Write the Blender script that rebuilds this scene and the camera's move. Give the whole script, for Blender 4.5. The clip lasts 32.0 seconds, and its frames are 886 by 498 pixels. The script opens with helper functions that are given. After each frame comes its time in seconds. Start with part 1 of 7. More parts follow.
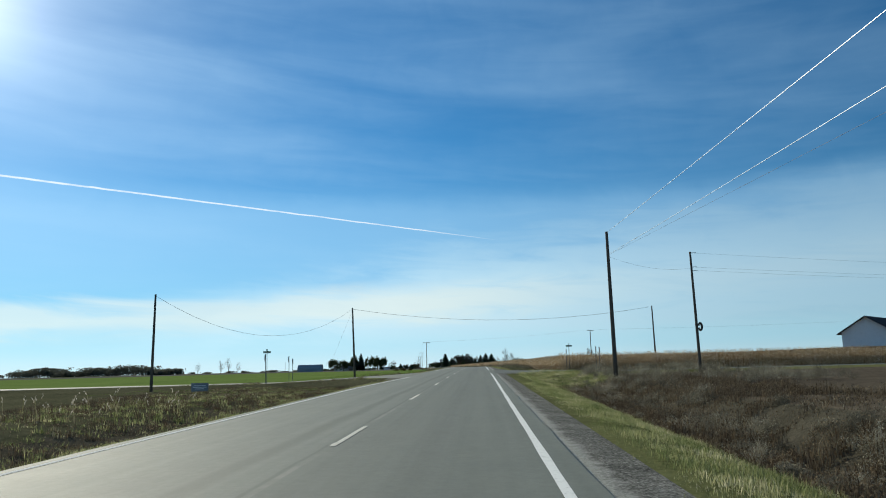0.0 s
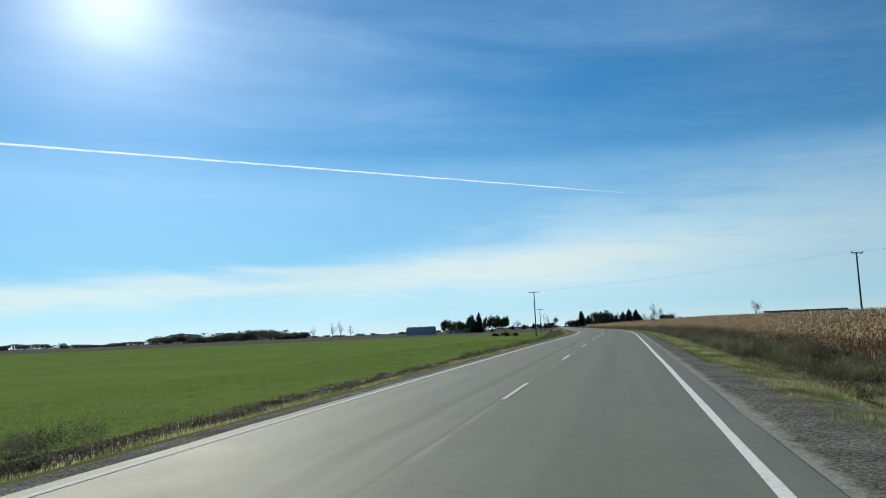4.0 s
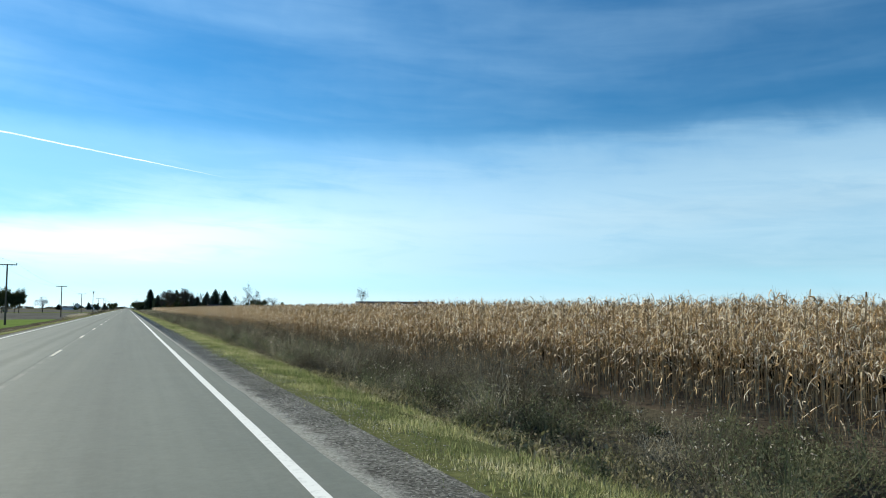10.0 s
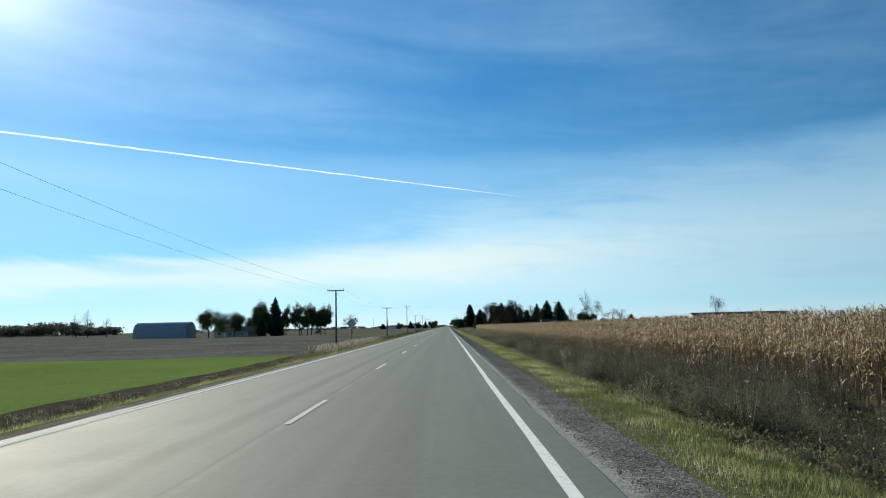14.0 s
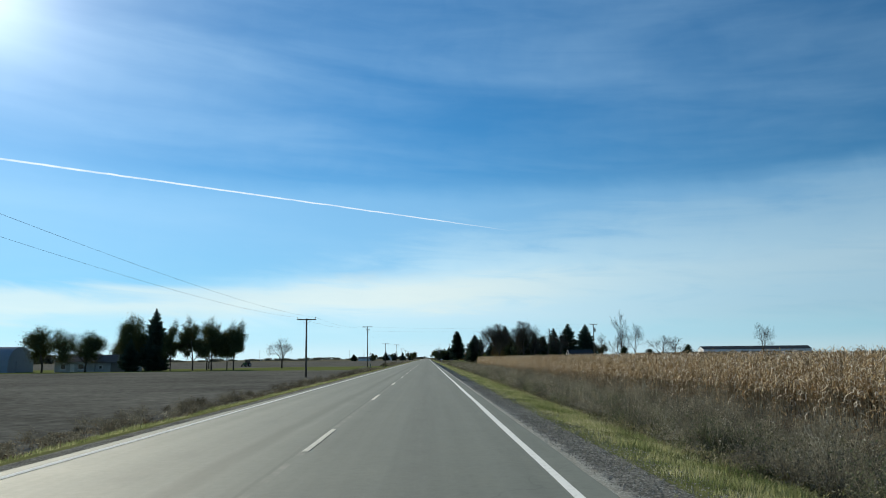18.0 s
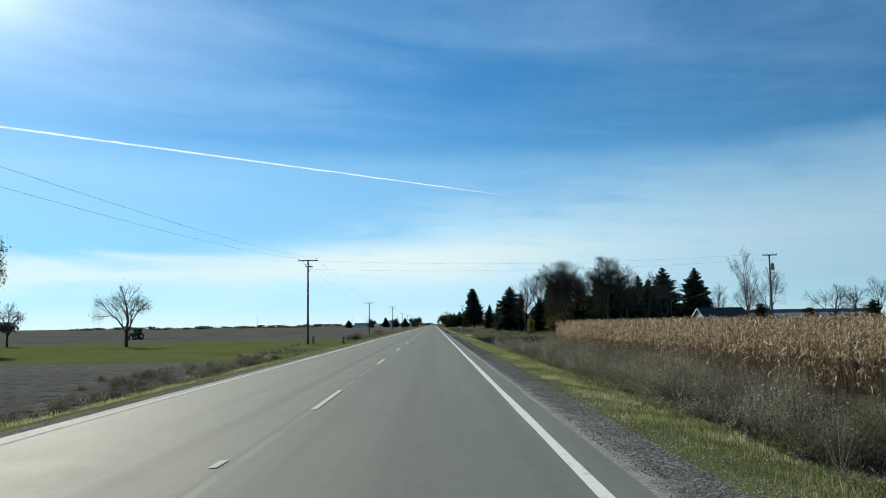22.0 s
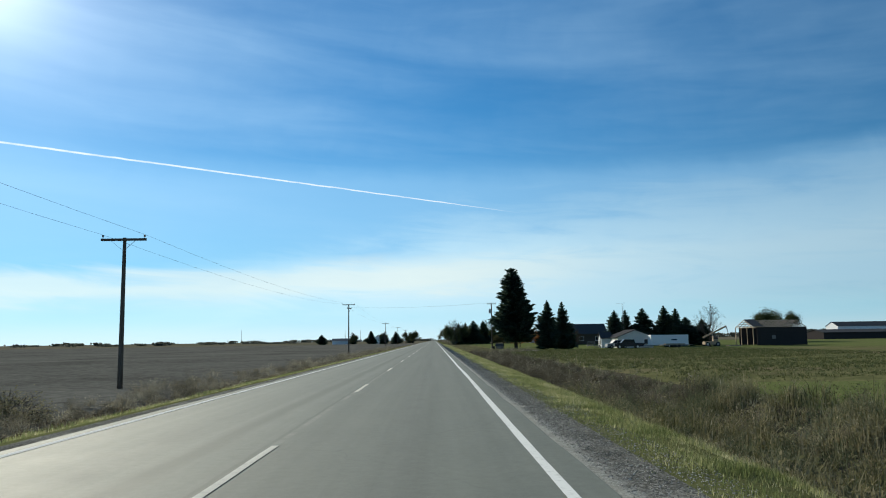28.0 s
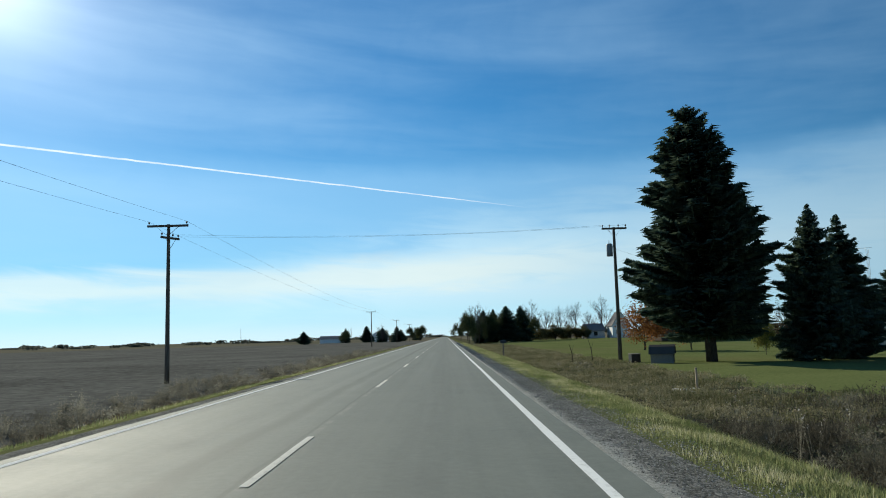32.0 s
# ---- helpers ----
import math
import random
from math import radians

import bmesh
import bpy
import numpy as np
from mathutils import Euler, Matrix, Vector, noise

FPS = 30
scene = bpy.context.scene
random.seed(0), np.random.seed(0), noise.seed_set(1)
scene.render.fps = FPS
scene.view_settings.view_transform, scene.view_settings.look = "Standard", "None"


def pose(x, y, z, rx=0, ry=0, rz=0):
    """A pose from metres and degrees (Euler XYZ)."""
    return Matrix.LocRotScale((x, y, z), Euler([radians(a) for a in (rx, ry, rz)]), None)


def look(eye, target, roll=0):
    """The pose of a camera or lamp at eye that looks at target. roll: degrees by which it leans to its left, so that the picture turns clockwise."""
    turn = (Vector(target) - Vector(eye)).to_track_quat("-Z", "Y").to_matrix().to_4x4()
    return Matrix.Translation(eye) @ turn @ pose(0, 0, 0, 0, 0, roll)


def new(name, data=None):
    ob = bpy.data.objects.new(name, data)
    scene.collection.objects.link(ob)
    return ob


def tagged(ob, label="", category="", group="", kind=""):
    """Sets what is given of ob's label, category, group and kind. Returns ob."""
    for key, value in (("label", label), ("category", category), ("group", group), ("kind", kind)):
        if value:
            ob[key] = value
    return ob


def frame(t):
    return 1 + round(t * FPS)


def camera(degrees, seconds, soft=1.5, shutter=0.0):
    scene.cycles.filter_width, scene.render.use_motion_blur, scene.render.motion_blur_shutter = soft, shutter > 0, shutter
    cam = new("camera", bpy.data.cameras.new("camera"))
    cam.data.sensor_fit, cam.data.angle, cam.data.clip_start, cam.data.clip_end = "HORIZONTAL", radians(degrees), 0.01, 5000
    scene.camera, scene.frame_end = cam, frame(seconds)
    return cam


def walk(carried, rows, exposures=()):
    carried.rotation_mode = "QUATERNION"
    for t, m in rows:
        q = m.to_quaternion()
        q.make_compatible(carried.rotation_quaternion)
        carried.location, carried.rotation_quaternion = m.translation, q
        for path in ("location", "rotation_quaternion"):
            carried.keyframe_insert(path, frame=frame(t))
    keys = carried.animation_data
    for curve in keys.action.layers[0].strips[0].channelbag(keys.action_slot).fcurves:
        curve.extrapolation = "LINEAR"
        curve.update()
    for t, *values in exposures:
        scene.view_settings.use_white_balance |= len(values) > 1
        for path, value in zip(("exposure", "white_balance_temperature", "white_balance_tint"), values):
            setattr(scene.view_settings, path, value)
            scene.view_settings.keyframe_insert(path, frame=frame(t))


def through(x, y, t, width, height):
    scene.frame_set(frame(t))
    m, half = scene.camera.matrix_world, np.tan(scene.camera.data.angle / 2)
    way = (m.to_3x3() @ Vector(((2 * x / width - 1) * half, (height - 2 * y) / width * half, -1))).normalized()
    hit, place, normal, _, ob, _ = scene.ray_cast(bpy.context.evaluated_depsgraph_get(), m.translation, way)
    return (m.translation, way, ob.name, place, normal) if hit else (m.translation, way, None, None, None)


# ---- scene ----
cam = camera(59.54, 32.0, 1.0)
PATH = [
    (0.0, -16.596, 0.009, -0.017, 98.704, 1.379, -2.029),
    (0.5, -15.632, 13.065, 0.133, 98.330, 2.350, -2.497),
    (1.0, -14.737, 26.080, 0.281, 97.938, 2.389, -2.439),
    (1.5, -13.798, 39.185, 0.431, 97.568, 2.167, -1.921),
    (2.0, -12.783, 52.373, 0.582, 97.523, 2.502, -0.873),
    (2.5, -11.733, 65.559, 0.732, 97.506, 2.625, 0.989),
    (3.0, -10.504, 78.898, 0.873, 97.204, 2.203, 3.454),
    (3.5, -9.229, 92.169, 0.999, 96.713, 2.370, 5.874),
    (4.0, -7.987, 105.411, 1.110, 96.066, 2.419, 8.244),
    (4.5, -6.801, 118.599, 1.206, 95.293, 2.314, 10.025),
    (5.0, -5.664, 131.741, 1.287, 94.670, 2.177, 10.484),
    (5.5, -4.564, 144.844, 1.353, 94.474, 2.135, 8.890),
    (6.0, -3.479, 157.929, 1.406, 94.585, 2.181, 6.026),
    (6.5, -2.476, 171.016, 1.443, 94.850, 1.806, 0.572),
    (7.0, -1.469, 184.080, 1.467, 95.092, 2.346, -6.699),
    (7.5, -0.458, 197.078, 1.477, 95.058, 1.114, -14.425),
    (8.0, 0.386, 210.027, 1.477, 95.184, 0.431, -19.368),
    (8.5, 1.033, 222.989, 1.475, 94.895, 0.102, -22.350),
    (9.0, 1.506, 235.968, 1.472, 94.615, -0.097, -23.267),
    (9.5, 1.846, 248.991, 1.470, 94.526, 0.023, -22.981),
    (10.0, 2.088, 262.092, 1.467, 94.356, -0.041, -22.110),
    (10.5, 2.217, 275.241, 1.465, 94.158, 0.372, -21.020),
    (11.0, 2.325, 288.435, 1.463, 93.875, 0.879, -19.284),
    (11.5, 2.451, 301.659, 1.462, 93.647, 1.132, -16.561),
    (12.0, 2.551, 314.897, 1.462, 93.500, 1.532, -12.753),
    (12.5, 2.612, 328.123, 1.462, 93.658, 1.619, -8.034),
    (13.0, 2.583, 341.267, 1.462, 94.166, 1.549, -4.122),
    (13.5, 2.555, 354.432, 1.462, 94.925, 1.466, -1.148),
    (14.0, 2.512, 367.622, 1.462, 95.665, 1.261, 0.339),
    (14.5, 2.439, 380.834, 1.462, 96.186, 0.877, 0.605),
    (15.0, 2.325, 394.050, 1.462, 96.618, 0.551, 0.553),
    (15.5, 2.166, 407.279, 1.462, 96.914, 0.339, 0.079),
    (16.0, 2.015, 420.533, 1.462, 97.136, 0.243, -0.497),
    (16.5, 1.927, 433.821, 1.462, 97.344, 0.261, -0.854),
    (17.0, 1.888, 447.129, 1.462, 97.565, 0.337, -0.997),
    (17.5, 1.911, 460.445, 1.462, 97.849, 0.573, -1.096),
    (18.0, 1.960, 473.739, 1.462, 97.983, 0.603, -1.137),
    (18.5, 2.014, 487.005, 1.462, 98.056, 0.358, -1.097),
    (19.0, 2.056, 500.247, 1.462, 98.123, 0.172, -0.993),
    (19.5, 2.074, 513.460, 1.462, 98.160, -0.146, -0.859),
    (20.0, 2.014, 526.534, 1.462, 98.084, -0.185, -0.744),
    (20.5, 1.968, 539.623, 1.462, 97.752, 0.025, -0.575),
    (21.0, 1.997, 552.827, 1.462, 97.183, 0.178, -0.457),
    (21.5, 2.063, 566.090, 1.462, 96.309, 0.438, -0.463),
    (22.0, 2.118, 579.359, 1.462, 95.515, 0.832, -0.675),
    (22.5, 2.102, 592.565, 1.462, 95.175, 1.184, -1.183),
    (23.0, 2.101, 605.852, 1.462, 95.029, 1.344, -1.810),
    (23.5, 2.182, 619.221, 1.462, 95.274, 1.533, -2.242),
    (24.0, 2.253, 632.565, 1.462, 95.591, 1.678, -2.364),
    (24.5, 2.299, 645.844, 1.462, 95.929, 1.373, -2.323),
    (25.0, 2.326, 659.021, 1.462, 96.325, 1.433, -2.122),
    (25.5, 2.337, 672.153, 1.462, 96.539, 1.252, -1.867),
    (26.0, 2.327, 685.303, 1.462, 96.539, 0.989, -1.561),
    (26.5, 2.334, 698.487, 1.462, 96.560, 1.298, -1.251),
    (27.0, 2.326, 711.699, 1.462, 96.593, 1.362, -0.985),
    (27.5, 2.296, 724.954, 1.462, 96.636, 1.105, -0.790),
    (28.0, 2.263, 738.232, 1.462, 96.671, 0.786, -0.641),
    (28.5, 2.241, 751.516, 1.462, 96.681, 0.664, -0.513),
    (29.0, 2.231, 764.795, 1.462, 96.671, 0.725, -0.386),
    (29.5, 2.216, 778.059, 1.462, 96.728, 0.766, -0.285),
    (30.0, 2.173, 791.298, 1.462, 96.908, 0.867, -0.211),
    (30.5, 2.106, 804.518, 1.462, 97.025, 0.904, -0.045),
    (31.0, 2.044, 817.772, 1.462, 96.957, 1.117, 0.111),
    (31.5, 2.031, 831.066, 1.462, 96.634, 1.182, 0.261),
    (32.0, 2.077, 844.174, 1.462, 96.406, 1.594, 0.188),
]
EXPOSURES = [(0, 0.0), (6, -0.05), (7, 0.08), (8, 0.38), (9, 0.52), (10.5, 0.54), (12, 0.56), (13.5, 0.25), (14.5, 0.08), (17, 0.03), (21, 0.03), (22.5, 0.15), (24, 0.25), (26, 0.2), (27.5, 0.1), (29, 0.04), (32, 0.06)]
walk(cam, [(t, pose(*m)) for t, *m in PATH], EXPOSURES)

# ---- sky, sun, exposure ----
SUN_AZ, SUN_EL = 31.5, 23.5          # degrees left of the straight road, degrees up
world = bpy.data.worlds.new("world")
scene.world = world
world.use_nodes = True


class Nodes:
    """Small shorthand for building node trees."""

    def __init__(self, tree):
        self.t = tree

    def add(self, kind):
        return self.t.nodes.new(kind)

    def put(self, socket, value):
        if isinstance(value, bpy.types.NodeSocket):
            self.t.links.new(value, socket)
        else:
            socket.default_value = value

    def math(self, op, a, b=0.0, c=0.0, clamp=False):
        n = self.add("ShaderNodeMath")
        n.operation, n.use_clamp = op, clamp
        for s, v in zip(n.inputs, (a, b, c)):
            self.put(s, v)
        return n.outputs[0]

    def vmath(self, op, a, b=(0, 0, 0)):
        n = self.add("ShaderNodeVectorMath")
        n.operation = op
        self.put(n.inputs[0], a), self.put(n.inputs[1], b)
        return n.outputs["Value"] if op == "DOT_PRODUCT" else n.outputs[0]

    def mix(self, fac, a, b, blend="MIX"):
        n = self.add("ShaderNodeMix")
        n.data_type, n.blend_type = "RGBA", blend
        self.put(n.inputs[0], fac), self.put(n.inputs[6], a), self.put(n.inputs[7], b)
        return n.outputs[2]

    def noise(self, vector, scale, detail=4.0, rough=0.55, distort=0.0):
        n = self.add("ShaderNodeTexNoise")
        self.put(n.inputs["Vector"], vector)
        n.inputs["Scale"].default_value, n.inputs["Detail"].default_value = scale, detail
        n.inputs["Roughness"].default_value, n.inputs["Distortion"].default_value = rough, distort
        return n.outputs[0]

    def ramp(self, fac, stops):
        n = self.add("ShaderNodeValToRGB")
        self.put(n.inputs[0], fac)
        el = n.color_ramp.elements
        while len(el) < len(stops):
            el.new(0.5)
        for e, (p, c) in zip(el, stops):
            e.position = p
            e.color = (*c, 1) if len(c) == 3 else c
        return n.outputs[0]

    def span(self, v, a, b, c=0.0, d=1.0):
        n = self.add("ShaderNodeMapRange")
        n.interpolation_type = "SMOOTHSTEP"
        for s, x in zip(n.inputs, (v, a, b, c, d)):
            self.put(s, x)
        return n.outputs[0]


def sky_dir(az, el):
    a, e = radians(az), radians(el)
    return Vector((-math.sin(a) * math.cos(e), math.cos(a) * math.cos(e), math.sin(e)))


def build_sky():
    w = Nodes(world.node_tree)
    out = world.node_tree.nodes["World Output"]
    bg = world.node_tree.nodes["Background"]
    sky = w.add("ShaderNodeTexSky")
    sky.sky_type, sky.sun_disc = "NISHITA", False
    sky.sun_elevation, sky.sun_rotation = radians(SUN_EL), radians(-SUN_AZ)
    sky.air_density, sky.dust_density, sky.ozone_density = SKY_AIR, SKY_DUST, 1.6
    d = w.add("ShaderNodeTexCoord").outputs["Generated"]
    sep = w.add("ShaderNodeSeparateXYZ")
    w.put(sep.inputs[0], d)
    x, y, z = sep.outputs
    # toward the sun
    s = sky_dir(SUN_AZ, SUN_EL)
    near = w.math("MAXIMUM", w.vmath("DOT_PRODUCT", d, tuple(s)), 0.0)
    bright = w.math("MULTIPLY_ADD", w.math("POWER", near, 5.0), CLOUD_SUN, CLOUD_BASE)

    def shade(colour):
        lit = w.vmath("SCALE", colour)
        w.put(lit.node.inputs["Scale"], bright)
        return lit

    # high cloud drawn out in long, almost level streaks
    comb = w.add("ShaderNodeCombineXYZ")
    w.put(comb.inputs[0], w.math("MULTIPLY", x, 1.7))
    w.put(comb.inputs[1], w.math("MULTIPLY", y, 1.2))
    w.put(comb.inputs[2], w.math("MULTIPLY_ADD", x, 0.7, w.math("MULTIPLY", z, 11.0)))
    broad = w.math("SUBTRACT", w.noise(comb.outputs[0], 1.1, 4.0, 0.5, 0.5), 0.5)
    fine = w.math("SUBTRACT", w.noise(comb.outputs[0], 3.6, 5.0, 0.6, 0.6), 0.5)
    ripple = w.math("SUBTRACT", w.noise(d, 16.0, 4.0, 0.55, 0.8), 0.5)
    base = w.mix(1.0, sky.outputs[0], SKY_TINT, "MULTIPLY")
    wisp = w.math("ADD", w.math("MULTIPLY", broad, 1.0), w.math("MULTIPLY_ADD", fine, 0.22, w.math("MULTIPLY", ripple, 0.12)))
    col = w.mix(w.span(wisp, -0.2, 0.5, 0.0, 0.40), base, shade((0.42, 0.68, 0.93)))
    # a pale sheet below twelve degrees, a whiter one below it that climbs to the right
    edge = w.math("ADD", z, w.math("MULTIPLY_ADD", broad, 0.10, w.math("MULTIPLY", ripple, 0.02)))
    col = w.mix(w.span(edge, 0.185, 0.235, 0.5, 0.0), col, shade((0.33, 0.62, 0.90)))
    climb = w.math("MULTIPLY_ADD", w.math("MAXIMUM", x, 0.0), 0.07, w.span(x, -0.42, 0.06, 0.06, 0.152))
    veil = w.math("SUBTRACT", edge, climb)
    veil = w.math("ADD", veil, w.math("MULTIPLY", fine, 0.09))
    streak = w.math("MULTIPLY_ADD", fine, 1.1, w.math("MULTIPLY_ADD", broad, 0.6, 0.92), clamp=True)
    col = w.mix(w.math("MULTIPLY", w.math("MULTIPLY", w.span(veil, -0.06, 0.03, 0.85, 0.0), streak), w.span(x, 0.05, 0.55, 1.0, 0.62)), col, shade((0.62, 0.86, 0.97)))
    # long warm-white bars low down, with clear pale blue between and beneath them
    bar = w.math("SUBTRACT", w.math("ABSOLUTE", w.math("SUBTRACT", w.math("ADD", z, w.math("MULTIPLY", broad, 0.025)), w.math("MULTIPLY_ADD", x, 0.05, 0.085))), w.math("MULTIPLY", fine, 0.05))
    col = w.mix(w.math("MULTIPLY", w.span(bar, 0.002, 0.03, 0.5, 0.0), w.span(x, -0.02, 0.3, 1.0, 0.15)), col, shade((0.88, 0.92, 0.81)))
    low = w.math("ADD", z, w.math("MULTIPLY", fine, 0.02))
    col = w.mix(w.span(low, 0.03, 0.058, 0.55, 0.0), col, shade((0.45, 0.80, 0.95)))
    col = w.mix(w.span(z, 0.0, 0.03, 0.6, 0.0), col, shade((0.70, 0.88, 0.93)))
    # the thin sheet passes on less light the farther it lies from the sun
    dim = w.vmath("SCALE", col)
    w.put(dim.node.inputs["Scale"], w.span(x, -0.1, 0.75, 1.04, 0.82))
    col = dim
    # haze glow round the sun
    glow = w.math("ADD", w.math("MULTIPLY_ADD", w.math("POWER", near, 18.0), 0.35, w.math("POWER", near, 70.0)), w.math("MULTIPLY", w.math("POWER", near, 420.0), 2.4))
    add = w.vmath("SCALE", (1.0, 0.99, 0.95))
    w.put(add.node.inputs["Scale"], w.math("MULTIPLY", glow, GLOW))
    col = w.vmath("ADD", col, add)
    # the aircraft trail: an arc from the thin new end to the broad old end
    d1, d2 = sky_dir(29.4, 13.0), sky_dir(-7.2, 9.1)
    n = d1.cross(d2).normalized()
    t = (d1 - d2 * d1.dot(d2)).normalized()
    along = w.vmath("DOT_PRODUCT", d, tuple(t))
    off = w.math("ABSOLUTE", w.math("ADD", w.vmath("DOT_PRODUCT", d, tuple(n)),
                 w.math("MULTIPLY", w.math("SUBTRACT", w.noise(d, 60.0, 3.0), 0.5), 0.0016)))
    width = w.math("MULTIPLY_ADD", w.math("POWER", w.math("MAXIMUM", along, 0.0), 0.6), 0.0015, 0.0005)
    trail = w.math("MULTIPLY", w.span(w.math("DIVIDE", off, width), 0.35, 1.0, 1.0, 0.0), w.span(along, 0.0, 0.12))
    trail = w.math("MULTIPLY", trail, w.span(along, 0.7, 0.97, 1.0, 0.35))
    trail = w.math("MULTIPLY", trail, w.span(w.vmath("DOT_PRODUCT", d, tuple(d2)), 0.0, 0.2))
    trail = w.math("MULTIPLY", trail, w.span(w.noise(d, 45.0, 4.0), 0.3, 0.6, 0.42, 0.68))
    lit2 = w.vmath("SCALE", (0.95, 0.98, 1.0))
    w.put(lit2.node.inputs["Scale"], w.math("MULTIPLY", bright, 1.12))
    col = w.mix(trail, col, lit2)
    w.put(bg.inputs[0], col)
    bg.inputs[1].default_value = SKY_STRENGTH
    world.node_tree.links.new(bg.outputs[0], out.inputs[0])


SKY_AIR, SKY_DUST = 1.0, 0.05
SKY_TINT = (0.19, 0.58, 0.84, 1)
SKY_STRENGTH, CLOUD_BASE, CLOUD_SUN, GLOW = 0.1, 8.8, 2.2, 2.3
build_sky()
sun = new("sun", bpy.data.lights.new("sun", "SUN"))
sun.data.energy, sun.data.angle, sun.data.color = 5.0, radians(0.55), (1.0, 0.94, 0.76)
sun.matrix_world = look(tuple(sky_dir(SUN_AZ, SUN_EL) * 300 + Vector((0, 400, 0))), (0, 400, 0))

# ---- materials ----
def material(name, build):
    m = bpy.data.materials.new(name)
    m.use_nodes = True
    n = Nodes(m.node_tree)
    b = m.node_tree.nodes["Principled BSDF"]
    b.inputs["Roughness"].default_value = 0.85
    b.inputs["Specular IOR Level"].default_value = 0.0
    build(n, b)
    return m


def bump(n, b, height, strength, dist=0.02):
    k = n.add("ShaderNodeBump")
    k.inputs["Strength"].default_value, k.inputs["Distance"].default_value = strength, dist
    n.put(k.inputs["Height"], height)
    n.put(b.inputs["Normal"], k.outputs[0])


def place(n):
    """World place, for surfaces that never move."""
    return n.add("ShaderNodeNewGeometry").outputs["Position"]


def mottled(name, dark, light, small, large, rough=0.9, bumps=0.4, dist=0.03, stain=None, gloss=0.0):
    """Two scales of colour change and a fine relief."""
    def build(n, b):
        p = place(n)
        a, c = n.noise(p, small, 6.0, 0.65), n.noise(p, large, 3.0)
        f = n.math("ADD", n.math("MULTIPLY", a, 0.65), n.math("MULTIPLY", c, 0.35))
        col = n.ramp(f, [(0.32, dark), (0.66, light)])
        if stain:
            col = n.mix(n.span(n.noise(p, large * 0.31, 4.0, 0.6), 0.5, 0.68, 0, 0.75), col, (*stain, 1))
        n.put(b.inputs["Base Color"], col)
        b.inputs["Roughness"].default_value = rough
        b.inputs["Specular IOR Level"].default_value = gloss
        bump(n, b, a, bumps, dist)
    return material(name, build)


def painted(name, colour, rough=0.5, metal=0.0, wear=0.25, scale=6.0, dirt=(0.1, 0.09, 0.07)):
    def build(n, b):
        t = n.add("ShaderNodeTexCoord").outputs["Object"]
        f = n.span(n.noise(t, scale, 6.0, 0.65), 0.5, 0.78, 0.0, wear)
        n.put(b.inputs["Base Color"], n.mix(f, (*colour, 1), (*dirt, 1)))
        b.inputs["Metallic"].default_value = metal
        b.inputs["Specular IOR Level"].default_value = 0.4
        n.put(b.inputs["Roughness"], n.math("ADD", n.math("MULTIPLY", n.noise(t, scale * 3, 3.0), 0.25), rough - 0.1))
        bump(n, b, n.noise(t, scale * 9, 4.0), 0.12, 0.01)
    return material(name, build)


def islands(name, stops, rough=0.8, through=0.0, patch=0.25, spread=0.35):
    """Blades and leaves: each piece its own tone, with broad patches over the land."""
    def build(n, b):
        g = n.add("ShaderNodeNewGeometry")
        f = g.outputs["Random Per Island"]
        w = n.span(n.noise(g.outputs["Position"], spread, 4.0, 0.6), 0.3, 0.7)
        f = n.math("ADD", n.math("MULTIPLY", f, 1.0 - patch), n.math("MULTIPLY", w, patch), clamp=True)
        col = n.ramp(f, stops)
        n.put(b.inputs["Base Color"], col)
        b.inputs["Roughness"].default_value = rough
        if through:
            tr = n.add("ShaderNodeBsdfTranslucent")
            n.put(tr.inputs[0], col)
            mx = n.add("ShaderNodeMixShader")
            mx.inputs[0].default_value = through
            n.t.links.new(b.outputs[0], mx.inputs[1])
            n.t.links.new(tr.outputs[0], mx.inputs[2])
            n.t.links.new(mx.outputs[0], n.t.nodes["Material Output"].inputs[0])
    return material(name, build)


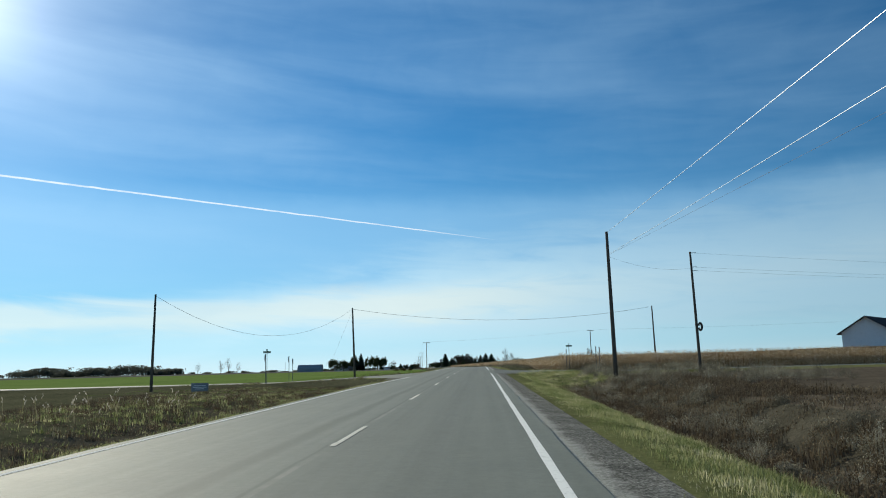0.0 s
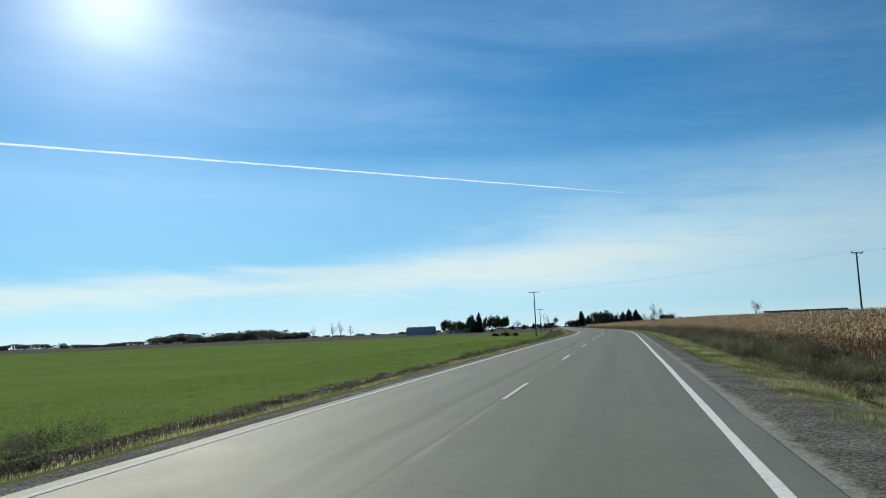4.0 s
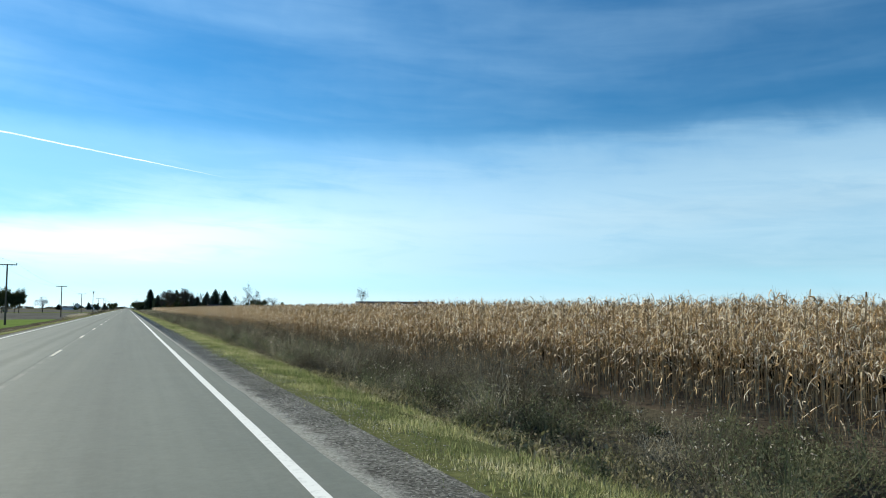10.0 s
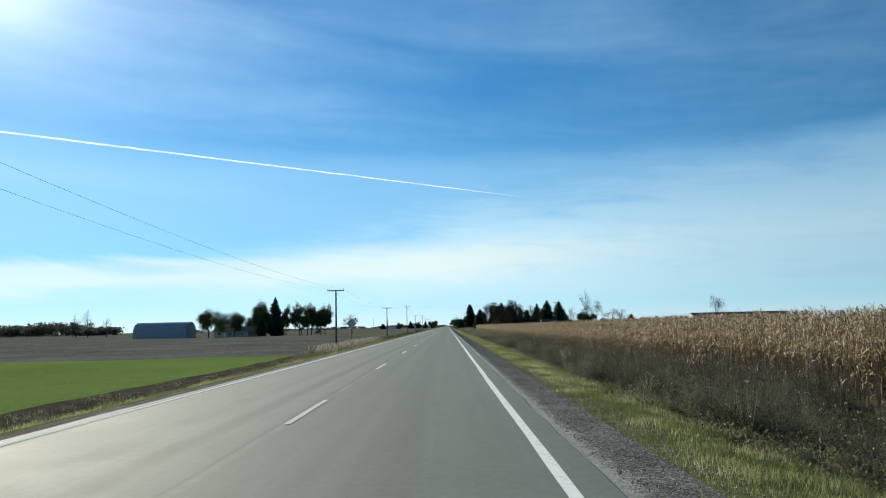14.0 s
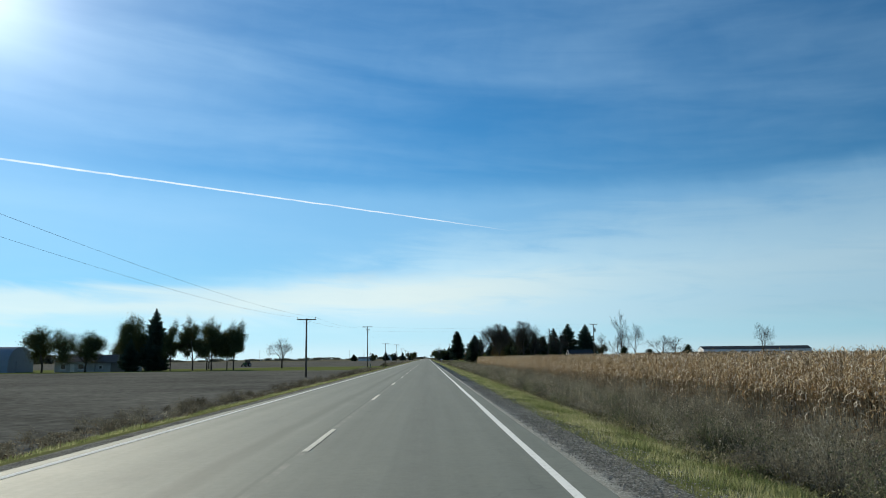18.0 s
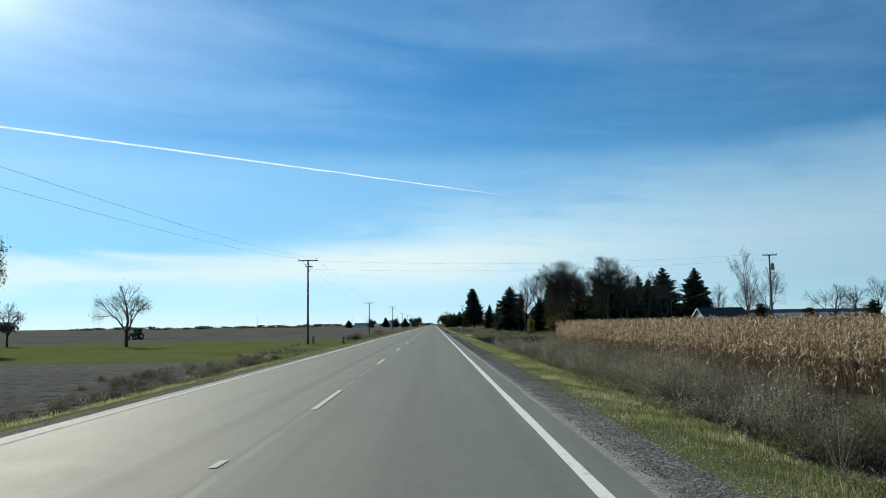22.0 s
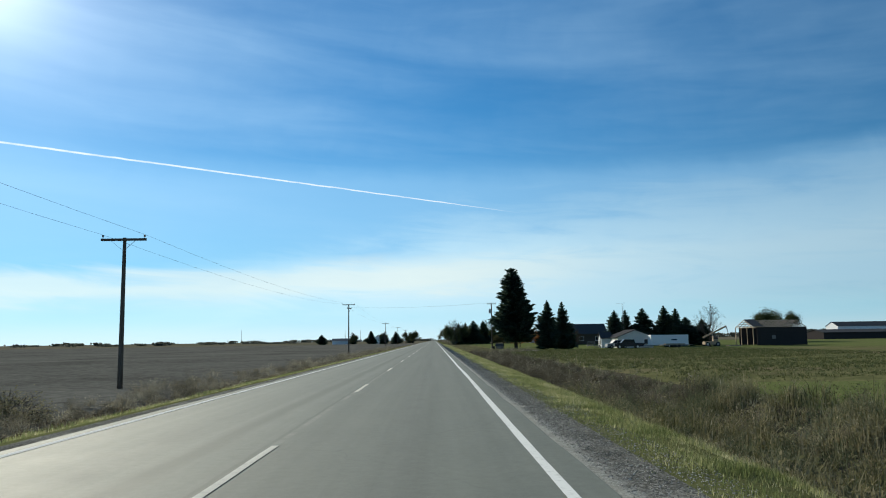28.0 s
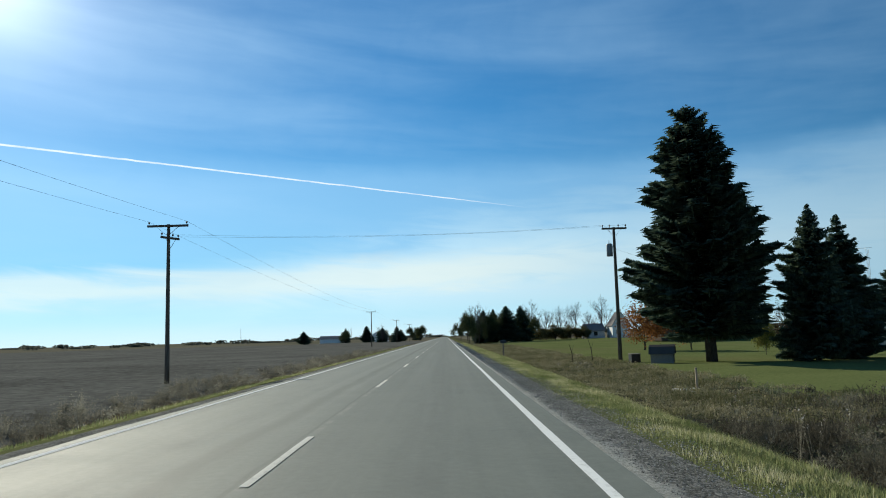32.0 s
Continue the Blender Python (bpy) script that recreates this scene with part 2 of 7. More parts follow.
def asphalt_build(n, b):
    uvn = n.add("ShaderNodeUVMap")
    uvn.uv_map = "road"
    uv = uvn.outputs[0]
    p = place(n)
    sep = n.add("ShaderNodeSeparateXYZ")
    n.put(sep.inputs[0], uv)
    u, v = sep.outputs[0], sep.outputs[1]
    grain = n.noise(p, 55.0, 5.0, 0.7)
    blot = n.noise(p, 0.6, 5.0, 0.6)
    st = n.add("ShaderNodeCombineXYZ")
    n.put(st.inputs[0], n.math("MULTIPLY", u, 2.6))
    n.put(st.inputs[1], n.math("MULTIPLY", v, 0.035))
    streak = n.noise(st.outputs[0], 1.0, 5.0, 0.6)
    mott = n.noise(p, 7.0, 7.0, 0.78)
    tone = n.math("ADD", n.math("ADD", n.math("MULTIPLY", grain, 0.26), n.math("MULTIPLY", mott, 0.3)), n.math("ADD", n.math("MULTIPLY", blot, 0.2), n.math("MULTIPLY", streak, 0.24)))
    col = n.ramp(tone, [(0.36, (0.132, 0.146, 0.124)), (0.62, (0.228, 0.249, 0.213))])
    # polished wheel paths, oil in the middle of the lanes, a sealed joint by the centre
    lane = n.math("ABSOLUTE", n.math("SUBTRACT", n.math("ABSOLUTE", u), 1.8))
    wheel = n.span(n.math("ABSOLUTE", n.math("SUBTRACT", lane, 0.85)), 0.0, 0.5, 0.16, 0.0)
    col = n.mix(wheel, col, (0.225, 0.242, 0.203, 1))
    oil = n.math("MULTIPLY", n.span(lane, 0.0, 0.55, 0.3, 0.0), n.span(blot, 0.35, 0.7))
    col = n.mix(oil, col, (0.09, 0.092, 0.09, 1))
    joint = n.span(n.math("ABSOLUTE", n.math("ADD", n.math("ADD", u, 0.12), n.math("MULTIPLY", n.math("SUBTRACT", n.noise(p, 0.8, 3.0), 0.5), 0.12))), 0.015, 0.05, 0.25, 0.0)
    col = n.mix(joint, col, (0.055, 0.056, 0.055, 1))
    ghost = n.span(n.math("ABSOLUTE", n.math("ADD", u, 0.02)), 0.03, 0.07, 1.0, 0.0)
    col = n.mix(n.math("MULTIPLY", ghost, n.span(n.noise(p, 0.5, 5.0, 0.7), 0.42, 0.62, 0.0, 0.4)), col, (0.36, 0.36, 0.31, 1))
    seam = n.span(n.math("ABSOLUTE", n.math("ADD", n.math("ADD", u, 0.95), n.math("MULTIPLY", n.math("SUBTRACT", n.noise(p, 0.25, 3.0), 0.5), 0.3))), 0.04, 0.3, 0.38, 0.0)
    col = n.mix(seam, col, (0.07, 0.073, 0.065, 1))
    # right half darkened in colour, in place of the sheen's fall-off from the left
    col = n.mix(n.span(u, -1.0, 0.6, 0.0, 0.22), col, (0.085, 0.092, 0.08, 1))
    crack = n.add("ShaderNodeTexVoronoi")
    crack.feature = "DISTANCE_TO_EDGE"
    warp = n.add("ShaderNodeTexNoise")
    n.put(warp.inputs["Vector"], p)
    warp.inputs["Scale"].default_value = 0.9
    n.put(crack.inputs["Vector"], n.vmath("ADD", p, warp.outputs["Color"]))
    crack.inputs["Scale"].default_value = 0.16
    line = n.math("MULTIPLY", n.span(crack.outputs[0], 0.0, 0.004, 0.2, 0.0), n.span(n.noise(p, 0.11, 2.0), 0.5, 0.62))
    col = n.mix(line, col, (0.06, 0.06, 0.06, 1))
    n.put(b.inputs["Base Color"], col)
    n.put(b.inputs["Roughness"], n.math("MULTIPLY_ADD", grain, 0.25, n.math("MULTIPLY_ADD", blot, 0.14, 0.54)))
    b.inputs["Specular IOR Level"].default_value = 0.1
    bump(n, b, grain, 0.35, 0.008)


def paint_line_build(n, b):
    p = place(n)
    worn = n.span(n.noise(p, 9.0, 6.0, 0.7), 0.5, 0.74, 0.0, 0.55)
    n.put(b.inputs["Base Color"], n.mix(worn, (0.8, 0.81, 0.77, 1), (0.3, 0.31, 0.28, 1)))
    b.inputs["Roughness"].default_value = 0.6
    bump(n, b, n.noise(p, 60.0, 4.0), 0.2, 0.006)


def dash_build(n, b):
    p = place(n)
    worn = n.span(n.noise(p, 7.0, 6.0, 0.7), 0.5, 0.72, 0.0, 0.6)
    n.put(b.inputs["Base Color"], n.mix(worn, (0.72, 0.70, 0.61, 1), (0.27, 0.27, 0.24, 1)))
    b.inputs["Roughness"].default_value = 0.6


def gravel_build(n, b):
    """Dark crushed stone, drifted over with pale dust beside the tarmac."""
    uvn = n.add("ShaderNodeUVMap")
    uvn.uv_map = "land"
    sep = n.add("ShaderNodeSeparateXYZ")
    n.put(sep.inputs[0], uvn.outputs[0])
    p = place(n)
    cell = n.add("ShaderNodeTexVoronoi")
    n.put(cell.inputs["Vector"], p)
    cell.inputs["Scale"].default_value = 34.0
    grain = n.noise(p, 19.0, 7.0, 0.75)
    broad = n.noise(p, 0.8, 5.0, 0.65)
    tone = n.math("ADD", n.math("MULTIPLY", grain, 0.55), n.math("ADD", n.math("MULTIPLY", cell.outputs["Color"], 0.2), n.math("MULTIPLY", broad, 0.25)))
    col = n.ramp(tone, [(0.36, (0.05, 0.05, 0.043)), (0.5, (0.17, 0.168, 0.148)), (0.66, (0.44, 0.43, 0.385))])
    pale = n.ramp(tone, [(0.3, (0.22, 0.222, 0.198)), (0.7, (0.56, 0.56, 0.505))])
    edge = n.math("ADD", n.math("ABSOLUTE", sep.outputs[0]), n.math("MULTIPLY", n.math("SUBTRACT", n.noise(p, 1.9, 5.0, 0.65), 0.5), 0.7))
    near_edge = n.math("ADD", edge, n.math("MULTIPLY", n.math("LESS_THAN", sep.outputs[0], 0.0), 0.6))
    col = n.mix(n.span(near_edge, 4.12, 4.4, 0.9, 0.0), col, pale)
    drift = n.span(n.noise(p, 0.35, 6.0, 0.7, 0.6), 0.46, 0.62, 0.0, 0.6)
    col = n.mix(n.math("MULTIPLY", drift, n.span(edge, 5.5, 7.0)), col, pale)
    # wheel tracks of the farm drive, drawn out along it
    long_ = n.vmath("MULTIPLY", p, (0.1, 1.5, 1.0))
    track = n.noise(long_, 1.0, 5.0, 0.6)
    col = n.mix(n.math("MULTIPLY", n.span(track, 0.4, 0.58, 0.15, 0.8), n.span(edge, 5.2, 7.0)), col, pale)
    rut = n.noise(n.vmath("MULTIPLY", p, (0.14, 2.1, 1.0)), 1.0, 4.0, 0.6, 0.3)
    col = n.mix(n.math("MULTIPLY", n.span(rut, 0.56, 0.66, 0.0, 0.45), n.span(edge, 6.0, 8.0)), col, (0.07, 0.07, 0.055, 1))
    soil = n.math("MULTIPLY", n.math("MULTIPLY", n.span(edge, 4.9, 5.8, 0.0, 0.7), n.span(edge, 5.8, 6.6, 1.0, 0.0)), n.span(broad, 0.35, 0.6))
    col = n.mix(soil, col, (0.10, 0.102, 0.06, 1))
    n.put(b.inputs["Base Color"], col)
    b.inputs["Roughness"].default_value = 0.95
    bump(n, b, tone, 1.0, 0.06)


M = {}
M["asphalt"] = material("asphalt", asphalt_build)
M["line"] = material("white_road_paint", paint_line_build)
M["dash"] = material("faded_yellow_road_paint", dash_build)
M["side_road"] = mottled("side_road", (0.085, 0.092, 0.078), (0.15, 0.16, 0.136), 40, 0.5, 0.7, 0.35, 0.01, None, 0.13)
M["pale_side_road"] = mottled("pale_side_road", (0.115, 0.124, 0.102), (0.2, 0.214, 0.178), 40, 0.5, 0.8, 0.35, 0.01, None, 0.15)
M["gravel"] = material("gravel", gravel_build)
M["stones"] = islands("stones", [(0.0, (0.09, 0.088, 0.08)), (0.5, (0.22, 0.215, 0.195)), (1.0, (0.55, 0.54, 0.5))], 0.9)
M["verge"] = mottled("verge_soil", (0.075, 0.082, 0.034), (0.18, 0.185, 0.08), 7, 0.5, 0.95, 0.8, 0.06)
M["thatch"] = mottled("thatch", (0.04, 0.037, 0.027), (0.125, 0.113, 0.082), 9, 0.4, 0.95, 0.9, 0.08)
M["rough"] = mottled("rough_grass", (0.05, 0.052, 0.03), (0.13, 0.125, 0.075), 3, 0.12, 0.95, 0.8, 0.08)
M["wheat"] = mottled("winter_wheat", (0.105, 0.16, 0.042), (0.185, 0.25, 0.075), 5, 0.07, 0.9, 0.7, 0.05)
M["plowed"] = mottled("plowed_soil", (0.06, 0.06, 0.053), (0.19, 0.187, 0.165), 1.6, 0.06, 0.95, 1.0, 0.15)
M["far_woods"] = islands("far_woods", [(0.0, (0.06, 0.068, 0.055)), (1.0, (0.14, 0.142, 0.115))], 0.9, 0.4)
M["lawn"] = mottled("lawn", (0.085, 0.107, 0.037), (0.165, 0.188, 0.073), 6, 0.15, 0.95, 0.6, 0.04, (0.14, 0.14, 0.065))
M["crop"] = mottled("cover_crop", (0.06, 0.068, 0.03), (0.19, 0.185, 0.085), 1.5, 0.25, 0.95, 1.0, 0.15, (0.19, 0.155, 0.1))
M["stubble"] = mottled("stubble", (0.06, 0.05, 0.04), (0.15, 0.125, 0.09), 1.6, 0.09, 0.95, 0.9, 0.1, (0.045, 0.04, 0.034))
M["far_field"] = mottled("far_field", (0.1, 0.092, 0.068), (0.19, 0.172, 0.125), 0.4, 0.008, 0.95, 0.3, 0.1, (0.075, 0.095, 0.045))
M["grass_blade"] = islands("grass_blade", [(0.0, (0.06, 0.08, 0.03)), (0.35, (0.17, 0.205, 0.08)), (0.7, (0.36, 0.36, 0.18)), (1.0, (0.62, 0.57, 0.40))], 0.7, 0.55, 0.6, 0.8)
M["dry_blade"] = islands("dry_blade", [(0.0, (0.05, 0.036, 0.024)), (0.45, (0.13, 0.10, 0.068)), (0.8, (0.23, 0.18, 0.115)), (1.0, (0.42, 0.36, 0.25))], 0.85, 0.22)
M["dark_weed"] = islands("dark_weed", [(0.0, (0.056, 0.053, 0.042)), (0.4, (0.158, 0.147, 0.112)), (0.75, (0.315, 0.295, 0.22)), (1.0, (0.53, 0.5, 0.4))], 0.9, 0.4, 0.72, 0.8)
# dark_weed's browns again, darkened: the clumps' shadow side is put into the colour
M["brown_shade_weed"] = islands("brown_shade_weed", [(0.0, (0.036, 0.034, 0.026)), (0.4, (0.09, 0.083, 0.062)), (0.75, (0.18, 0.167, 0.122)), (1.0, (0.35, 0.33, 0.26))], 0.9, 0.38, 0.72, 0.8)
M["olive_weed"] = islands("olive_weed", [(0.0, (0.055, 0.062, 0.035)), (0.45, (0.118, 0.134, 0.076)), (0.8, (0.25, 0.25, 0.155)), (1.0, (0.45, 0.42, 0.31))], 0.9, 0.4, 0.5, 0.8)
M["lawn_blade"] = islands("lawn_blade", [(0.0, (0.065, 0.1, 0.03)), (0.6, (0.13, 0.17, 0.055)), (1.0, (0.24, 0.25, 0.11))], 0.8, 0.4)
M["tan_blade"] = islands("tan_blade", [(0.0, (0.075, 0.08, 0.035)), (0.4, (0.17, 0.165, 0.085)), (1.0, (0.40, 0.355, 0.235))], 0.8, 0.35, 0.5, 0.6)
M["wheat_blade"] = islands("wheat_blade", [(0.0, (0.10, 0.16, 0.04)), (1.0, (0.24, 0.32, 0.10))], 0.7, 0.45)
M["crop_leaf"] = islands("crop_leaf", [(0.0, (0.05, 0.066, 0.028)), (0.6, (0.125, 0.14, 0.06)), (1.0, (0.3, 0.29, 0.16))], 0.6, 0.35, 0.4, 0.6)
M["plume"] = islands("plume", [(0.0, (0.26, 0.23, 0.18)), (1.0, (0.62, 0.58, 0.5))], 0.9, 0.5)
# the near-white last stop puts backlit highlights into some leaves' colour
M["corn_leaf"] = islands("corn_leaf", [(0.0, (0.13, 0.088, 0.047)), (0.36, (0.37, 0.25, 0.127)), (0.66, (0.71, 0.555, 0.34)), (1.0, (0.98, 0.94, 0.84))], 0.5, 0.45, 0.1)
M["corn_tassel"] = islands("corn_tassel", [(0.0, (0.09, 0.075, 0.055)), (1.0, (0.3, 0.25, 0.18))], 0.9, 0.3)
M["corn_stalk"] = islands("corn_stalk", [(0.0, (0.2, 0.14, 0.08)), (1.0, (0.52, 0.42, 0.28))], 0.7)
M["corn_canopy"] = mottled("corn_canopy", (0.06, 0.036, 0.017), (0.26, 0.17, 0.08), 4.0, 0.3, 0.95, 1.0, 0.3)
M["spruce"] = islands("spruce_needles", [(0.0, (0.036, 0.058, 0.042)), (0.6, (0.074, 0.11, 0.078)), (1.0, (0.14, 0.18, 0.125))], 0.7, 0.34)
M["cedar"] = islands("cedar_needles", [(0.0, (0.028, 0.042, 0.022)), (1.0, (0.08, 0.105, 0.05))], 0.85, 0.25)
M["leaf_dark"] = islands("leaf_dark", [(0.0, (0.035, 0.05, 0.024)), (0.6, (0.085, 0.1, 0.045)), (1.0, (0.16, 0.15, 0.07))], 0.8, 0.25)
M["leaf_brown"] = islands("leaf_brown", [(0.0, (0.045, 0.032, 0.018)), (1.0, (0.13, 0.095, 0.05))], 0.85, 0.2)
M["leaf_orange"] = islands("leaf_orange", [(0.0, (0.16, 0.06, 0.025)), (1.0, (0.38, 0.18, 0.06))], 0.8, 0.35)
M["leaf_litter"] = islands("leaf_litter", [(0.0, (0.05, 0.035, 0.02)), (1.0, (0.14, 0.1, 0.055))], 0.9)
M["leaf_olive"] = islands("leaf_olive", [(0.0, (0.07, 0.07, 0.03)), (0.6, (0.15, 0.13, 0.055)), (1.0, (0.26, 0.17, 0.07))], 0.85, 0.35)
M["leaf_yellow"] = islands("leaf_yellow", [(0.0, (0.10, 0.12, 0.03)), (1.0, (0.27, 0.27, 0.09))], 0.8, 0.4)
M["twig"] = islands("twig", [(0.0, (0.045, 0.04, 0.036)), (1.0, (0.13, 0.118, 0.104))], 0.9)


def bark_build(n, b):
    t = n.add("ShaderNodeTexCoord").outputs["Object"]
    mp = n.add("ShaderNodeMapping")
    mp.inputs["Scale"].default_value = (9, 9, 1.6)
    n.put(mp.inputs[0], t)
    a = n.noise(mp.outputs[0], 2.0, 6.0, 0.7)
    n.put(b.inputs["Base Color"], n.ramp(a, [(0.3, (0.03, 0.026, 0.022)), (0.7, (0.10, 0.088, 0.074))]))
    b.inputs["Roughness"].default_value = 0.95
    bump(n, b, a, 0.9, 0.05)


def pole_wood_build(n, b):
    t = n.add("ShaderNodeTexCoord").outputs["Object"]
    mp = n.add("ShaderNodeMapping")
    mp.inputs["Scale"].default_value = (14, 14, 0.7)
    n.put(mp.inputs[0], t)
    a = n.noise(mp.outputs[0], 2.0, 7.0, 0.7)
    n.put(b.inputs["Base Color"], n.ramp(a, [(0.3, (0.06, 0.048, 0.038)), (0.7, (0.19, 0.16, 0.13))]))
    b.inputs["Roughness"].default_value = 0.9
    bump(n, b, a, 0.7, 0.02)


def siding(name, colour, pitch, along="z", rough=0.55, depth=0.35):
    """Lapped boards or ribbed sheet: a soft groove every pitch metres."""
    def build(n, b):
        t = n.add("ShaderNodeTexCoord").outputs["Object"]
        sep = n.add("ShaderNodeSeparateXYZ")
        n.put(sep.inputs[0], t)
        axis = {"x": 0, "y": 1, "z": 2}[along]
        saw = n.math("FRACT", n.math("DIVIDE", sep.outputs[axis], pitch))
        f = n.noise(t, 1.7, 5.0, 0.6)
        col = n.mix(n.span(f, 0.45, 0.8, 0.0, 0.25), (*colour, 1), (*[c * 0.6 for c in colour], 1))
        n.put(b.inputs["Base Color"], col)
        b.inputs["Roughness"].default_value = rough
        bump(n, b, saw, depth, 0.03)
    return material(name, build)


M["bark"] = material("bark", bark_build)
M["pole_wood"] = material("pole_wood", pole_wood_build)
M["iron"] = painted("galvanised_iron", (0.33, 0.34, 0.35), 0.5, 0.8, 0.3)
M["insulator"] = painted("porcelain_insulator", (0.16, 0.13, 0.11), 0.3, 0.0, 0.1)
M["wire"] = painted("weathered_wire", (0.09, 0.09, 0.095), 0.5, 0.6, 0.1)
M["bright_wire"] = painted("bare_aluminium_wire", (0.75, 0.75, 0.76), 0.35, 0.9, 0.05)
M["transformer"] = painted("transformer_grey", (0.22, 0.23, 0.24), 0.5, 0.2, 0.3)
M["sign_back"] = painted("bare_sign_aluminium", (0.36, 0.37, 0.38), 0.5, 0.7, 0.2)
M["sign_post"] = painted("steel_sign_post", (0.16, 0.17, 0.16), 0.7, 0.5, 0.4)
M["sign_green"] = painted("green_sign_sheet", (0.03, 0.13, 0.06), 0.5, 0.0, 0.1)
M["white"] = painted("white_paint", (0.76, 0.76, 0.74), 0.55, 0.0, 0.15)
M["white_siding"] = siding("white_siding", (0.74, 0.75, 0.74), 0.12)
M["brown_siding"] = siding("brown_siding", (0.085, 0.066, 0.052), 0.15)
M["tan_siding"] = siding("tan_siding", (0.60, 0.59, 0.54), 0.12)
M["grey_siding"] = siding("grey_siding", (0.42, 0.43, 0.43), 0.12)
M["barn_blue"] = siding("blue_grey_sheet", (0.25, 0.28, 0.32), 0.3, "x")
M["dark_siding"] = siding("dark_sheathing", (0.045, 0.04, 0.04), 0.4)
M["shed_white"] = siding("white_ribbed_sheet", (0.7, 0.72, 0.73), 0.23, "y")
M["roof_dark"] = siding("dark_shingles", (0.07, 0.07, 0.073), 0.16, "z", 0.85)
M["roof_grey"] = siding("grey_shingles", (0.2, 0.19, 0.185), 0.16, "z", 0.85)
M["roof_sheet"] = siding("dull_roof_sheet", (0.075, 0.08, 0.085), 0.3, "y", 0.7)
M["lumber"] = painted("raw_lumber", (0.36, 0.27, 0.18), 0.8, 0.0, 0.3)
M["black"] = painted("black_paint", (0.02, 0.02, 0.022), 0.4, 0.0, 0.1)
M["rubber"] = painted("tyre_rubber", (0.02, 0.02, 0.02), 0.85, 0.0, 0.3)
M["chrome"] = painted("chrome", (0.6, 0.6, 0.62), 0.25, 1.0, 0.05)
M["car_dark"] = painted("dark_car_paint", (0.018, 0.02, 0.026), 0.25, 0.3, 0.1)
M["green_paint"] = painted("tractor_green", (0.03, 0.1, 0.03), 0.5, 0.1, 0.3)
M["red_paint"] = painted("faded_red_box", (0.17, 0.03, 0.03), 0.6, 0.0, 0.4)
M["grey_wood"] = painted("grey_weathered_wood", (0.2, 0.18, 0.16), 0.9, 0.0, 0.5)
M["green_post"] = painted("pale_green_post", (0.24, 0.28, 0.23), 0.8, 0.0, 0.4)
M["mark"] = painted("dark_lettering", (0.05, 0.05, 0.06), 0.6, 0.0, 0.05)
M["red_mark"] = painted("red_lettering", (0.3, 0.03, 0.03), 0.5, 0.0, 0.05)


def glass_build(n, b):
    b.inputs["Base Color"].default_value = (0.02, 0.025, 0.03, 1)
    b.inputs["Roughness"].default_value = 0.05
    b.inputs["Specular IOR Level"].default_value = 0.8


M["glass"] = material("dark_window_glass", glass_build)

# ---- the line of the road and the lie of the land ----
TURN, BEND_A, BEND_B = 0.0843, 182.4, 274.2     # heading before the bend, and where the bend runs
RISE, RISE_A, RISE_B = 0.0115, 60.0, 200.0      # a slight climb before the bend
TILT = 0.0066


def mid(y):
    """x of the road's centre line."""
    y = np.asarray(y, float)
    d = BEND_B - BEND_A
    return -TURN / (2 * d) * (BEND_B - np.clip(y, BEND_A, BEND_B)) ** 2 - TURN * np.clip(BEND_A - y, 0, None)


def heading(y):
    """Turn of the road to the right of +y, in radians."""
    return TURN * min(1.0, max(0.0, (BEND_B - y) / (BEND_B - BEND_A)))


def level(y):
    """z of the road's centre line."""
    y = np.asarray(y, float)
    d = RISE_B - RISE_A
    return -RISE / (2 * d) * (RISE_B - np.clip(y, RISE_A, RISE_B)) ** 2 - RISE * np.clip(RISE_A - y, 0, None)


def tilt(y):
    return TILT * np.clip((290 - np.asarray(y, float)) / 80, 0, 1)


def fade(a, b, v):
    t = np.clip((np.asarray(v, float) - a) / (b - a), 0, 1)
    return t * t * (3 - 2 * t)


DITCH_Y = [-60, 60, 72, 94, 106, 220, 636, 648, 673.5, 676.5, 693, 698, 760, 862, 882, 3000]
DITCH_R = [1.2, 1.2, 0.25, 0.25, 1.1, 1.15, 1.15, 2.5, 2.5, 0.22, 0.22, 1.5, 1.4, 1.3, 0.75, 0.7]
FIELD_R = [-1.35, -1.35, -0.85, -0.85, -0.95, -0.6, -0.6, -0.55, -0.5, -0.25, -0.25, -0.4, -0.45, -0.5, -0.5, -0.6]
FIELD_L_Y = [-60, 60, 120, 220, 400, 640, 3000]
FIELD_L = [-1.75, -1.6, -1.45, -0.95, -0.85, -0.85, -1.0]
CROSS_Y = 87.0                                   # the side road's centre


def flare(u, y):
    """How far the side road's bank widens as it nears the main road: wide on the near side."""
    u = np.asarray(u, float)
    out = np.clip(np.abs(u) - 4.0, 0, None)
    if y > CROSS_Y:
        return 4.5 * np.exp(-out / 3.5)
    return np.where(u < 0, 16.5 * np.exp(-out / 8.1), 10.5 * np.exp(-out / 6.5))


